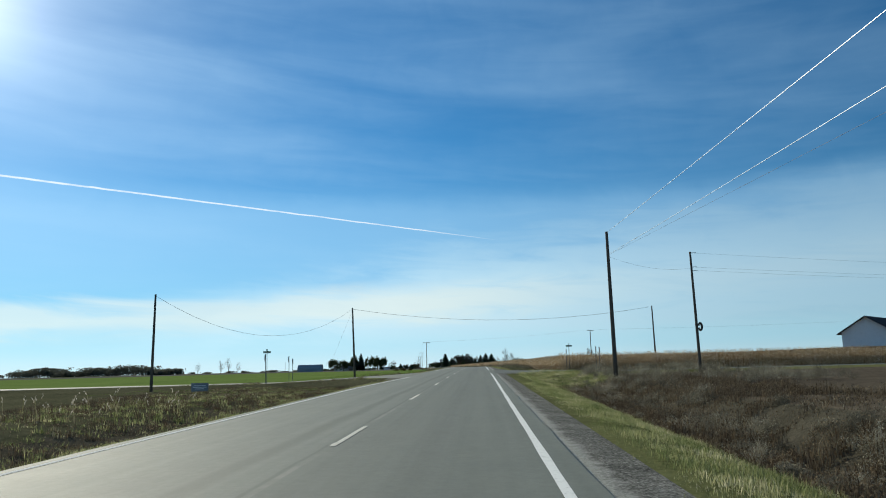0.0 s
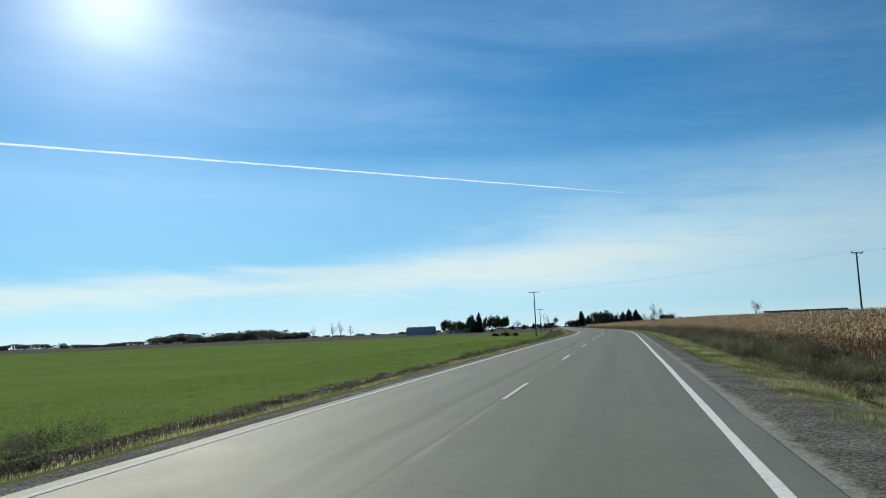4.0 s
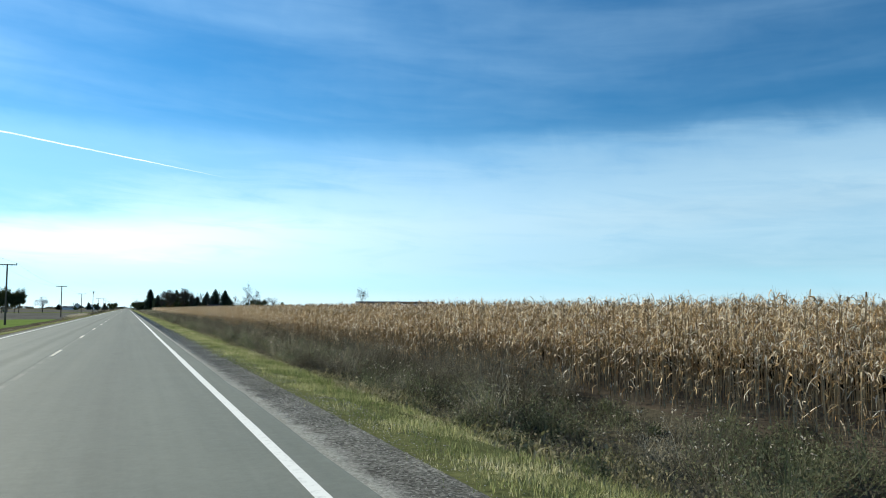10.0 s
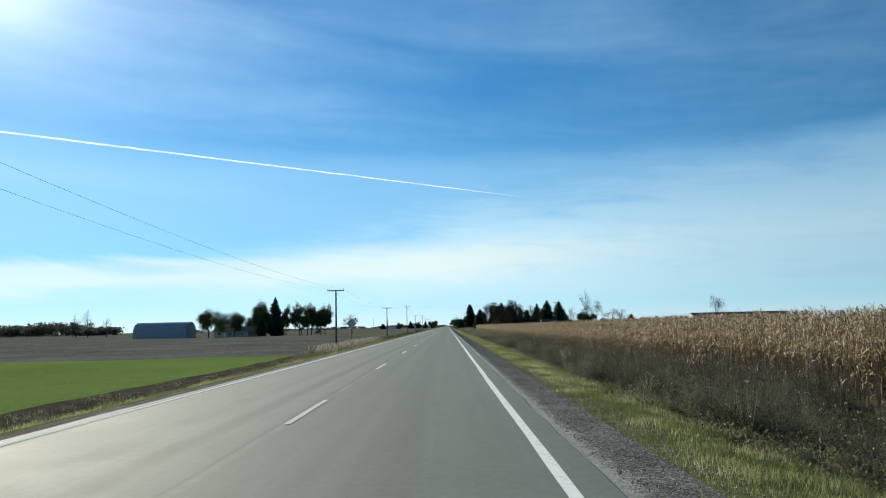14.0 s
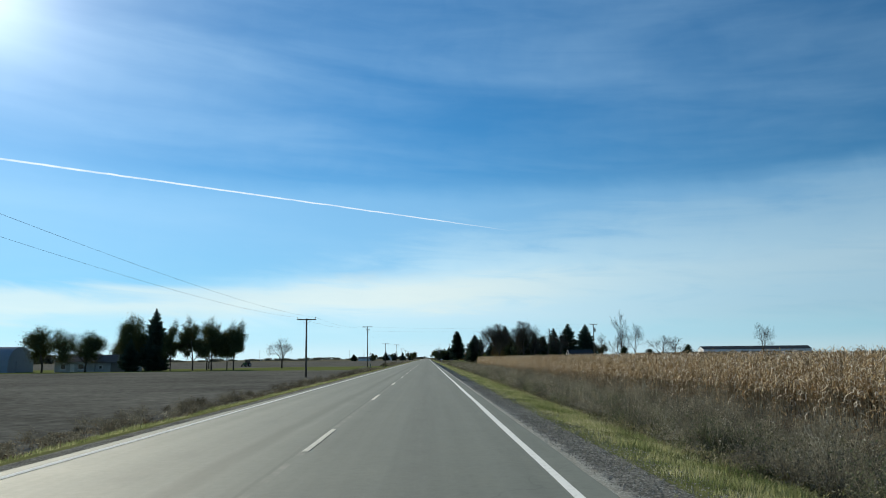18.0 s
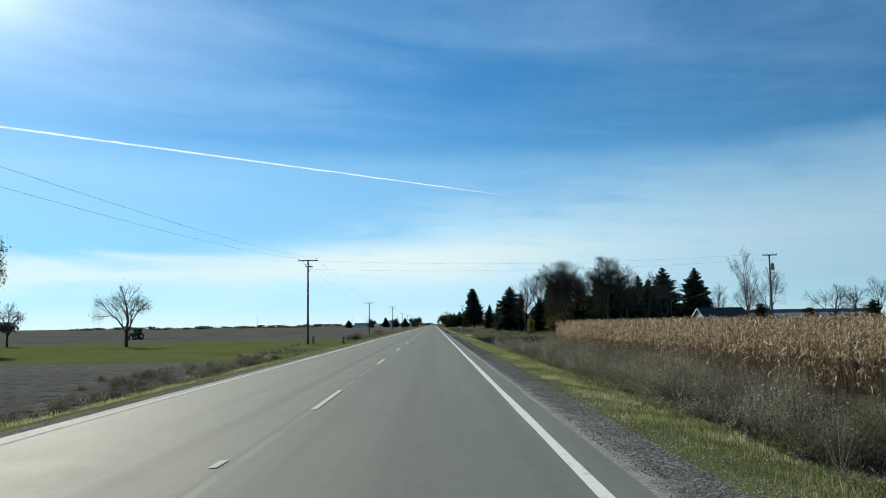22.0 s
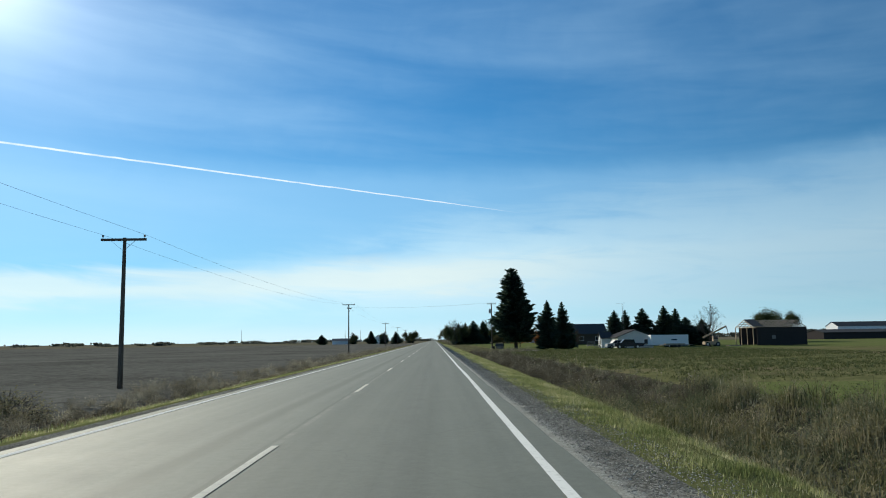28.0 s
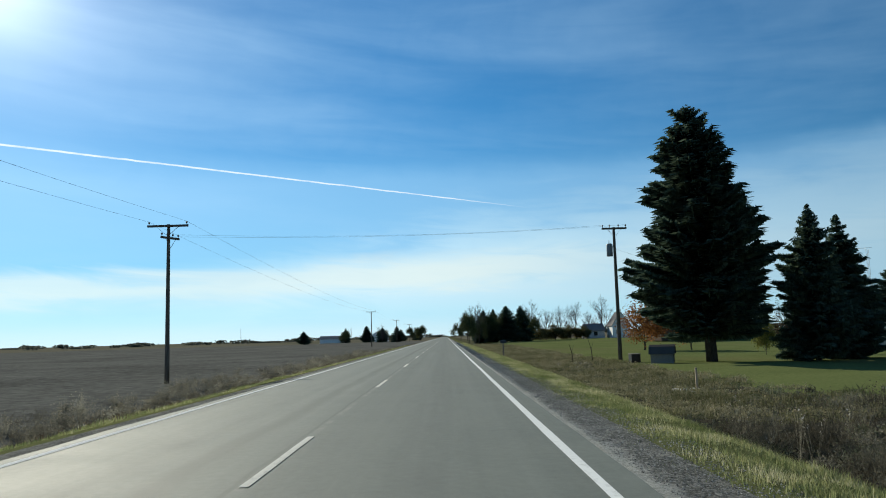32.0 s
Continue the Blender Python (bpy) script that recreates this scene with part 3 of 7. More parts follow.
def height(u, y):
    """Height of the land at u metres right of the centre line (array) and y along it."""
    u = np.asarray(u, float)
    r, e = float(level(y)), float(tilt(y))
    dep = float(np.interp(y, DITCH_Y, DITCH_R))
    fr = float(np.interp(y, DITCH_Y, FIELD_R))
    fl = float(np.interp(y, FIELD_L_Y, FIELD_L))
    back = fr - 0.42 * float(fade(840, 885, y)) * float(1 - fade(960, 1010, y))
    wide = 3.6 * float(fade(650, 664, y)) if y < 676 else 0.0
    k = [-400, -12.5, -9.2, -7.6, -6.2, -4.7, -4.0, 0, 4.0, 5.5, 6.5, 7.4, 9.2, 10.6 + wide, 12.4 + wide, 15 + wide, 36, 400]
    z = [fl - 0.4, fl, r - 0.95, r - 0.85, r - 0.4, r - 0.14, r - 0.06 - 4 * e, r - 0.06, r - 0.06 + 4 * e, r - 0.14 + 4 * e,
         r - 0.29 + 3 * e, r - max(0.48, 0.25 + 0.34 * dep) + 3 * e, r - dep, r - dep, (fr + r - dep) / 2 + 0.25 * dep * 0.6, fr, back, back]
    z[14] = fr - 0.12
    h = np.interp(u, k, z)
    # the farm drive meets the road level
    d = 1 - float(fade(0.0, 3.0, abs(y - 684) - 7.5))
    if d > 0:
        h = np.where(u > 4, h * (1 - d) + d * np.interp(u, [4, 8, 14, 60, 400], [r - 0.06, -0.14, -0.22, -0.3, -0.3]), h)
    # the side road crosses on a low bank
    w = 1 - fade(0.0, 5.5, abs(y - CROSS_Y) - 4.2 - flare(u, y))
    s = np.interp(u, [-400, -20, -4, 4, 16, 400], [-1.5, -1.25, r - 0.06 - 4 * e, r - 0.06 + 4 * e, -0.8, -0.75])
    h = h * (1 - w) + s * w
    return h


def ground_at(x, y):
    return float(height(np.array([x - float(mid(y))]), y)[0])


def on_road(u, y, z=0.0):
    """A pose on the road's own line: u to the right, z above the road."""
    climb = math.degrees(math.atan(float(level(y + 4) - level(y)) / 4))
    return pose(float(mid(y)) + u, y, float(level(y)) + z, climb, 0, -math.degrees(math.atan(heading(y))))


def mesh_from(name, verts, faces, mat, smooth=False):
    me = bpy.data.meshes.new(name)
    me.from_pydata(verts, [], faces)
    me.update()
    for m in (mat if isinstance(mat, (list, tuple)) else [mat]):
        me.materials.append(m)
    if smooth:
        me.polygons.foreach_set("use_smooth", [True] * len(me.polygons))
    return me


# ground: one sheet out to the horizon
GROUND = ["gravel", "verge", "thatch", "rough", "wheat", "plowed", "lawn", "crop", "stubble", "far_field", "side_road"]


def drive_edge(u):
    """y of the farm drive's far edge."""
    return max(689.4 - 0.4 * max(u - 5.0, 0.0), 686.4)


def land_use(u, y):
    x = u + float(mid(y))
    if abs(y - CROSS_Y) < 3.7 and abs(u) < 420:
        return "side_road"
    if u < -5.9 and 40 < y < 82:
        return "rough"
    if abs(y - CROSS_Y) < 5.0 + float(flare(u, y)) * (1.12 if y < CROSS_Y else 1.5):
        return "gravel"
    if u > 0 and 94 < y < 132 and u < 5.2 + 5.5 * (132 - y) / 36:
        return "gravel"
    if u > 0:
        if u < 4.95:
            return "gravel"
        if 676.5 < y < drive_edge(u) and u < 60:
            return "gravel" if u < 7.2 else "rough" if u < 16 else "lawn"
        if u < 7.2:
            return "verge"
        if y > 872 and 7.2 <= u < 12.6:
            return "rough"
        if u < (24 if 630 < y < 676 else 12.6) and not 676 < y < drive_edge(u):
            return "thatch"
        if y < 70:
            return "stubble" if u < 320 else "far_field"
        if y < 98:
            return "verge"
        if y < 652 and u < 330:
            return "stubble"
        if 652 <= y < 770 and u < 95:
            return "lawn"
        if 770 <= y < 866 and u < 140:
            return "crop"
        if 866 <= y < 905 and 19 < u < 140:
            return "crop" if y < 892 and u > 30 else "lawn"
        if 866 <= y < 1150 and u < 200:
            return "lawn"
        return "far_field"
    v = -u
    if v < 4.9:
        return "gravel"
    if v < 6.6:
        return "verge"
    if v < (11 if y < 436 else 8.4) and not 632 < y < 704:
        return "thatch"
    if y < 82:
        return "rough" if v < 90 else "far_field"
    if y < 97:
        return "verge" if v < 60 else "wheat"
    if y < 436 and v < 420:
        return "wheat"
    if y < 630 and v < 420:
        return "plowed"
    if y < 704 and v < 130:
        return "lawn"
    if y < 1250 and v < 420:
        return "plowed"
    return "far_field"


def build_ground():
    us = [-5000, -3000, -1800, -1100, -700, -420, -300, -220, -160, -120, -90, -70, -55, -45, -36, -29, -23, -20, -18, -16, -14, -12.5, -11, -9.8, -8.8,
          -7.6, -6.6, -5.6, -4.75, -4.0, 0, 4.0, 4.45, 4.95, 5.5, 6.4, 7.2, 7.7, 8.4, 9.2, 9.9, 10.6, 11.5, 12.6, 14.2, 16, 18.5, 22, 27, 33, 40, 50, 62, 78,
          95, 120, 150, 200, 330, 420, 700, 1100, 1800, 3000, 5000]
    ys = [-3000, -1500, -700, -350, -180, -110] + list(np.arange(-60, 1002, 2.0)) + [1030, 1070, 1120, 1180, 1260, 1380, 1550, 1800, 2200, 2800, 3600, 5000]
    ys = sorted(set(ys + list(np.arange(66, 112, 1.0)) + [83.3, 90.7, 673.5, 675, 676.5, 677, 691.5, 693, 695.5]))
    ua = np.array(us)
    verts, faces, idx = [], [], []
    for y in ys:
        m, h = float(mid(y)), height(ua, y)
        for u, z in zip(us, h):
            wob = 0.0 if abs(u) < 7.5 else (noise.noise((u * 0.25 + 3, y * 0.25, 1.7)) * 0.10 + noise.noise((u * 0.02, y * 0.02, 5.1)) * 0.25 * min(1.0, abs(u) / 60))
            wob *= min(1.0, max(0.0, (abs(y - CROSS_Y) - 4.2 - float(flare(u, y))) / 6))
            verts.append((m + u, y, z + wob))
    n = len(us)
    for j in range(len(ys) - 1):
        for i in range(n - 1):
            faces.append((j * n + i, j * n + i + 1, (j + 1) * n + i + 1, (j + 1) * n + i))
            idx.append(GROUND.index(land_use((us[i] + us[i + 1]) / 2, (ys[j] + ys[j + 1]) / 2)))
    me = mesh_from("ground", verts, faces, [M[g] for g in GROUND], True)
    me.polygons.foreach_set("material_index", idx)
    lay = me.uv_layers.new(name="land")
    vi = [0] * len(me.loops)
    me.loops.foreach_get("vertex_index", vi)
    lay.data.foreach_set("uv", [c for v in vi for c in (us[v % n], ys[v // n])])
    ob = new("ground", me)
    return tagged(ob, "flat farmland with green wheat, plowed soil, lawns and ditches", "ground", kind="structure")


ground = build_ground()

# road: a crowned slab with ragged edges, its lines and dashes laid on it
def left_edge(y):
    """The left edge line stands wider before the side road."""
    return -3.55 - 0.85 * float(1 - fade(40, 72, y)) * float(fade(-60, 10, y))


def build_road():
    ys = list(np.arange(-60, 1000, 2.0)) + list(np.arange(1000, 3000, 50.0))
    verts, faces, uvs = [], [], []
    cols = 9
    for y in ys:
        m, r, e = float(mid(y)), float(level(y)), float(tilt(y))
        le, re = left_edge(y) - 0.32, 4.02
        le += noise.noise((y * 0.35, 2.0, 0)) * 0.08
        re += noise.noise((y * 0.35, 9.0, 0)) * 0.06 - 0.03
        if 676 < y < 692:
            re += 0.25 * math.sin((y - 676) / 16 * math.pi)
        for c, u in enumerate((le, le, -2.4, -1.2, 0, 1.2, 2.4, re, re)):
            drop = 0.14 if c in (0, cols - 1) else 0.0
            verts.append((m + u, y, r - 0.005 * abs(u) + e * u - drop))
            uvs.append((u, y))
    for j in range(len(ys) - 1):
        for c in range(cols - 1):
            a = j * cols + c
            faces.append((a, a + 1, a + 1 + cols, a + cols))
    me = mesh_from("road", verts, faces, M["asphalt"])
    lay = me.uv_layers.new(name="road")
    flat = [0.0] * (2 * len(me.loops))
    vi = [0] * len(me.loops)
    me.loops.foreach_get("vertex_index", vi)
    for k, v in enumerate(vi):
        flat[2 * k], flat[2 * k + 1] = uvs[v]
    lay.data.foreach_set("uv", flat)
    return tagged(new("road", me), "two-lane grey asphalt road with worn wheel paths", "road", kind="structure")


road = build_road()


def strip(name, offset, width, ya, yb, mat, parent, label="", gap=()):
    verts, faces = [], []
    y, rows = ya, []
    while y < yb:
        rows.append(y)
        y += 2.0 if y < 1000 else 40
    rows.append(yb)
    for y in rows:
        o = offset(y) if callable(offset) else offset
        o += noise.noise((y * 0.09, o, 3)) * 0.025
        w = width * (1 + 0.18 * noise.noise((y * 1.7, o, 1)))
        m, r, e = float(mid(y)), float(level(y)), float(tilt(y))
        for u in (o - w / 2, o + w / 2):
            verts.append((m + u, y, r - 0.005 * abs(u) + e * u + 0.006))
    for j in range(len(rows) - 1):
        if not any(a < rows[j] < b for a, b in gap):
            faces.append((2 * j, 2 * j + 1, 2 * j + 3, 2 * j + 2))
    ob = new(name, mesh_from(name, verts, faces, mat))
    ob.parent = parent
    if label:
        tagged(ob, label)
    return ob


strip("edge_line", 3.56, 0.13, -60, 2600, M["line"], road, "worn white edge line", [(70, 96)])
strip("edge_line", left_edge, 0.13, -60, 2600, M["line"], road, "worn white edge line", [(66, 106)])
DASH, CYCLE, FIRST = 3.95, 15.24, 2.68
dash_mesh = mesh_from("centre_dash", [(-0.052, 0, 0), (0.052, 0, 0), (-0.048, 1.3, 0), (0.055, 1.3, 0), (-0.053, 2.6, 0), (0.05, 2.6, 0), (-0.05, DASH, 0), (0.052, DASH, 0)],
                      [(0, 1, 3, 2), (2, 3, 5, 4), (4, 5, 7, 6)], M["dash"])
for i in range(-4, 90):
    y = FIRST - DASH + i * CYCLE
    ob = new("centre_dash", dash_mesh)
    ob.matrix_world = on_road(0, y, 0.008)
    ob.parent = road

for y, u in ((14.1, -0.03), (29.4, -0.05), (369.5, -0.17), (587.6, -0.2), (635.2, -0.34), (848.0, -0.12)):
    ob = new("paint_remnant", mesh_from("paint_remnant", [(-0.05, 0, 0), (0.04, 0.02, 0), (0.05, 0.5, 0), (-0.04, 0.46, 0)], [(0, 1, 2, 3)], M["dash"]))
    ob.matrix_world = on_road(u, y, 0.008)
    ob.parent = road

# side road: a lighter, older slab across the main road
def build_side_road(sign, name, label, mat):
    """A slab from under the main road's edge outwards, flaring into the junction."""
    verts, faces, n = [], [], 13
    us = list(np.arange(3.7, 26, 0.8)) + list(np.arange(26, 60, 4.0)) + [70, 90, 120, 200, 300, 400]
    for k, u in enumerate(us):
        rag = 1 + 0.05 * noise.noise((u, 3, 1))
        lo, hi = 3.3 + float(flare(sign * u, 0)) * rag, 3.3 + float(flare(sign * u, 999)) * rag
        for c in range(n):
            y = CROSS_Y - lo + (lo + hi) * c / (n - 1)
            z = float(height(np.array([sign * u]), y)[0])
            drop = 0.03 if c in (0, n - 1) else 0.0
            verts.append((float(mid(y)) + sign * u, y + 0.06 * noise.noise((u * 0.9, c, 4)), z + 0.035 - drop))
    for j in range(len(us) - 1):
        for c in range(n - 1):
            q = j * n + c
            faces.append((q, q + n, q + n + 1, q + 1) if sign > 0 else (q, q + 1, q + n + 1, q + n))
    return tagged(new(name, mesh_from(name, verts, faces, mat)), label, "road", kind="structure")


build_side_road(-1, "side_road", "narrow pale asphalt side road between the fields", M["pale_side_road"])
build_side_road(1, "side_road", "narrow dark asphalt side road beside the corn", M["side_road"])

# ---- vegetation ----
rng = np.random.default_rng(7)


def thing(name, label, category, m=None, group="", kind=""):
    ob = new(name)
    ob.empty_display_size = 0.3
    if m is not None:
        ob.matrix_world = m
    return tagged(ob, label, category, group, kind)


def child(name, mesh, parent, label="", m=None):
    ob = new(name, mesh)
    ob.parent = parent
    if m is not None:
        ob.matrix_basis = m
    return tagged(ob, label) if label else ob


def blades(roots, h, w, lean, bend=0.35, seg=2):
    """Tapering blades as two-step ribbons. roots: n x 3; h, w: arrays. Returns verts, faces."""
    n = len(roots)
    a = rng.uniform(0, 2 * np.pi, n)
    side = np.stack([np.cos(a), np.sin(a), np.zeros(n)], 1)
    out = np.stack([-np.sin(a), np.cos(a), np.zeros(n)], 1) * (lean * rng.uniform(-1, 1, n))[:, None]
    up = np.array([0, 0, 1.0])
    p0, h1 = roots, h[:, None]
    p1 = p0 + up * h1 * 0.55 + out * h1 * 0.3
    p2 = p0 + up * h1 * (1 - bend * rng.uniform(0, 0.5, n))[:, None] + out * h1
    ww = w[:, None] / 2
    v = np.concatenate([p0 - side * ww, p0 + side * ww, p1 - side * ww * 0.8, p1 + side * ww * 0.8, p2], 1).reshape(-1, 3)
    i = np.arange(n) * 5
    q = np.stack([i, i + 1, i + 3, i + 2], 1).tolist()
    t = np.stack([i + 2, i + 3, i + 4], 1).tolist()
    return v, q, t


def blade_mesh(name, roots, h, w, lean, mat, bend=0.35):
    v, q, t = blades(roots, h, w, lean, bend)
    return mesh_from(name, v.tolist(), q + t, mat)


def scatter(n, ua, ub, length, y_of, clump=0.0):
    """Roots on the land between two offsets over a stretch of it at y_of, in the stretch's own frame."""
    y = rng.uniform(0, length, n)
    u = rng.uniform(ua, ub, n)
    if clump:
        k = max(2, int(n / 24))
        cy, cu = rng.uniform(0, length, k), rng.uniform(ua, ub, k)
        pick = rng.integers(0, k, n)
        take = rng.random(n) < clump
        y = np.where(take, cy[pick] + rng.normal(0, 0.12, n), y)
        u = np.where(take, cu[pick] + rng.normal(0, 0.12, n), u)
    us = np.linspace(ua - 1, ub + 1, 40)
    if isinstance(y_of, tuple):
        # a single stretch laid at this very place: follow the land along it too
        y0, slope = y_of[0], float(level(y_of[0] + 4) - level(y_of[0])) / 4
        steps = np.linspace(0, length, 13)
        table = np.array([height(us, y0 + s) - float(level(y0)) - slope * s for s in steps])
        k = np.clip((y / length * 12), 0, 11.999)
        i = k.astype(int)
        rows = np.array([np.interp(a, us, table[b]) * (1 - c) + np.interp(a, us, table[b + 1]) * c for a, b, c in zip(u, i, k - i)])
        out = np.stack([u, y, rows - 0.02], 1)
        clear = np.array([abs(y0 + b - CROSS_Y) > 4.2 + float(flare(a, y0 + b)) and not (676.4 < y0 + b < drive_edge(a) and a > 4) for a, b in zip(u, y)])
        return out[clear]
    z = np.interp(u, us, height(us, y_of)) - float(level(y_of))
    return np.stack([u, y, z - 0.02], 1)


STEP = 12.0
def lay(name, meshes, ya, yb, label, category, skip=()):
    """A long belt of growth made of stretches that follow the road."""
    top = thing(name, label, category, kind="stuff")
    y, i = ya, 0
    while y < yb - 0.1:
        if not any(a < y + STEP / 2 < b for a, b in skip):
            ob = new("stretch", meshes[i % len(meshes)])
            ob.matrix_world = on_road(0, y)
            ob.parent = top
        y += STEP
        i += 1
    return top


def grass_meshes(ua, ub, per, h0, h1, w, mat, y_of, name, count=3, clump=0.5, lean=1.0):
    out = []
    for _ in range(count):
        n = int(per * (ub - ua) * STEP)
        r = scatter(n, ua, ub, STEP, y_of, clump)
        thick = np.array([noise.noise((a * 0.8 + 17, b * 0.55, 9.0 + _)) + 0.5 * noise.noise((a * 2.6, b * 2.6, 3.0 + _)) for a, b in r[:, :2]])
        rim = np.clip((r[:, 0] - ua) / 0.7, 0.15, 1.0) if ua > 0 else 1.0
        r = r[rng.random(len(r)) < np.clip(0.8 + 1.1 * thick, 0.15, 1.0) * rim]
        n = len(r)
        tuft = np.array([noise.noise((a * 0.9, b * 0.9, 5.0 + _)) for a, b in r[:, :2]]) * 0.9 + 0.9
        edge = np.interp(r[:, 0], [ua, ua + 0.6, ub], [0.5, 1.0, 1.15]) if ua > 0 else 1.0
        out.append(blade_mesh(name, r, rng.uniform(h0, h1, n) * np.clip(tuft, 0.3, 1.8) * edge, np.full(n, w) * rng.uniform(0.6, 1.4, n), lean, mat))
    return out


# right verge: green strip by the gravel
lay("verge_grass", grass_meshes(4.85, 7.2, 1000, 0.03, 0.16, 0.008, M["grass_blade"], 400, "verge_grass"), 112, 676,
    "strip of yellow-green grass between gravel and ditch", "grass")
lay("verge_grass", grass_meshes(5.0, 8.2, 700, 0.03, 0.17, 0.008, M["grass_blade"], 40, "verge_grass"), -36, 48,
    "strip of long green grass beside the gravel", "grass")
lay("verge_grass", grass_meshes(4.85, 7.2, 1000, 0.03, 0.16, 0.008, M["grass_blade"], 780, "verge_grass"), 696, 1008,
    "strip of yellow-green grass beside the ditch", "grass")
lay("corner_grass", grass_meshes(7.8, 13.5, 320, 0.08, 0.22, 0.012, M["grass_blade"], (92.0,), "corner_grass", 1), 92, 104,
    "patch of green grass between side road and corn", "grass")
for y0 in (104.0, 116.0, 128.0):
    lay("corner_grass", grass_meshes(6.6 if y0 > 120 else 8.0, 12.6, 260, 0.06, 0.24, 0.012, M["grass_blade"], (y0,), "corner_grass", 1), y0, y0 + STEP,
        "rough green grass between the gravel and the corn", "grass")
for y0 in (48.0, 60.0, 72.0):
    lay("corner_grass", grass_meshes(5.9, 9.0 if y0 < 50 else 14.0, 380, 0.06, 0.26, 0.011, M["grass_blade"], (y0,), "corner_grass", 1), y0, y0 + STEP,
        "patch of long green grass at the side road", "grass")
lay("shoulder_grass", grass_meshes(4.45, 5.3, 90, 0.03, 0.10, 0.010, M["grass_blade"], 400, "shoulder_grass", 3, 0.8, 0.9), -36, 1008,
    "thin tufts of grass growing through the gravel", "grass", [(58, 112), (676, 692)])
# ditch weeds
def loose_leaves(c, size):
    n = len(c)
    u = rng.normal(0, 1, (n, 3))
    u /= np.linalg.norm(u, axis=1)[:, None]
    v = np.cross(u, rng.normal(0, 1, (n, 3)))
    v /= np.linalg.norm(v, axis=1)[:, None]
    w = np.stack([c - u * size[:, None], c + v * size[:, None] * 0.5, c + u * size[:, None], c - v * size[:, None] * 0.5], 1).reshape(-1, 3)
    i = np.arange(n) * 4
    return w, np.stack([i, i + 1, i + 2, i + 3], 1).tolist()


def weed_meshes(ua, ub, y_of, name, dark, tall, per=70, count=3, bushy=1.6):
    out = []
    for _ in range(count):
        n = int(per * (ub - ua) * STEP)
        r = scatter(n, ua, ub, STEP, y_of, 0.85)
        n = len(r)
        patch = np.array([noise.noise((a * 0.5, b * 0.5, 2.2 + _)) for a, b in r[:, :2]]) * 1.1 + 0.8
        patch = np.clip(patch, 0.25, 1.5)
        h = rng.uniform(0.3, 1.0, n) * tall * patch * np.interp(r[:, 0], [ua, ua + 1.2, ub], [0.45, 1.0, 1.0])
        v, q, t = blades(r, h, np.full(n, 0.02) * rng.uniform(0.4, 1.5, n), 0.85, 0.7)
        faces = q + t
        if bushy:
            # small dead leaves and seed heads clinging round the stems
            k = int(n * bushy)
            pick = rng.integers(0, n, k)
            c = r[pick] + np.stack([rng.normal(0, 0.13, k), rng.normal(0, 0.13, k), h[pick] * rng.uniform(0.15, 0.95, k)], 1)
            w4, f4 = loose_leaves(c, rng.uniform(0.012, 0.05, k))
            faces += [[i + len(v) for i in f] for f in f4]
            v = np.concatenate([v, w4])
        out.append(mesh_from(name, v.tolist(), faces, dark))
    return out


def brush_meshes(ua, ub, y_of, name, mat, tall, per=1.25, count=3, stems=80, length=STEP):
    """Rounded clumps of dead weeds: stems spreading from one root, hung with small dry leaves."""
    out = []
    for c in range(count):
        k = int(per * (ub - ua) * length)
        root = scatter(k, ua, ub, length, y_of)
        swell = np.array([noise.noise((a * 0.55, b * 0.42 + 31 * c, tall * 7)) for a, b in root[:, :2]])
        keep = rng.random(len(root)) < np.clip(0.75 + 1.5 * swell, 0.12, 1.0)
        root, swell = root[keep], swell[keep]
        k = len(root)
        size = rng.uniform(0.5, 1.1, k) * np.clip(0.92 + 1.7 * swell, 0.3, 1.5) * tall * np.interp(root[:, 0], [ua, ua + 1.0, ub - 1.6, ub], [0.55, 1.0, 1.0, 0.62])
        n = k * stems
        ro, h = np.repeat(root, stems, 0), np.repeat(size, stems)
        a, e = rng.uniform(0, 2 * np.pi, n), rng.uniform(0.0, 1.3, n) ** 0.75
        d = np.stack([np.cos(a) * np.sin(e) * 1.15, np.sin(a) * np.sin(e) * 1.15, np.cos(e)], 1)
        ln = (h * rng.uniform(0.6, 0.95, n))[:, None]
        p0 = ro + d * ln * rng.uniform(0.3, 0.6, n)[:, None]
        p1 = p0 + (d * 0.2 + rng.normal(0, 0.05, (n, 3))) * ln
        p2 = p1 + (d * 0.24 + rng.normal(0, 0.08, (n, 3))) * ln
        s = np.stack([-np.sin(a), np.cos(a), np.zeros(n)], 1) * rng.uniform(0.002, 0.0055, n)[:, None]
        v = np.concatenate([p0 - s, p0 + s, p1 - s, p1 + s, p2], 1).reshape(-1, 3)
        i = np.arange(n) * 5
        faces = np.stack([i, i + 1, i + 3, i + 2], 1).tolist() + np.stack([i + 2, i + 3, i + 4], 1).tolist()
        two = np.concatenate([ro + d * ln * rng.uniform(0.45, 1.0, n)[:, None] for _ in range(6)])
        w4, f4 = loose_leaves(two + rng.normal(0, 0.045, (6 * n, 3)), rng.uniform(0.010, 0.030, 6 * n))
        faces += [[q + len(v) for q in r] for r in f4]
        out.append(mesh_from(name, np.concatenate([v, w4]).tolist(), faces, mat))
    return out


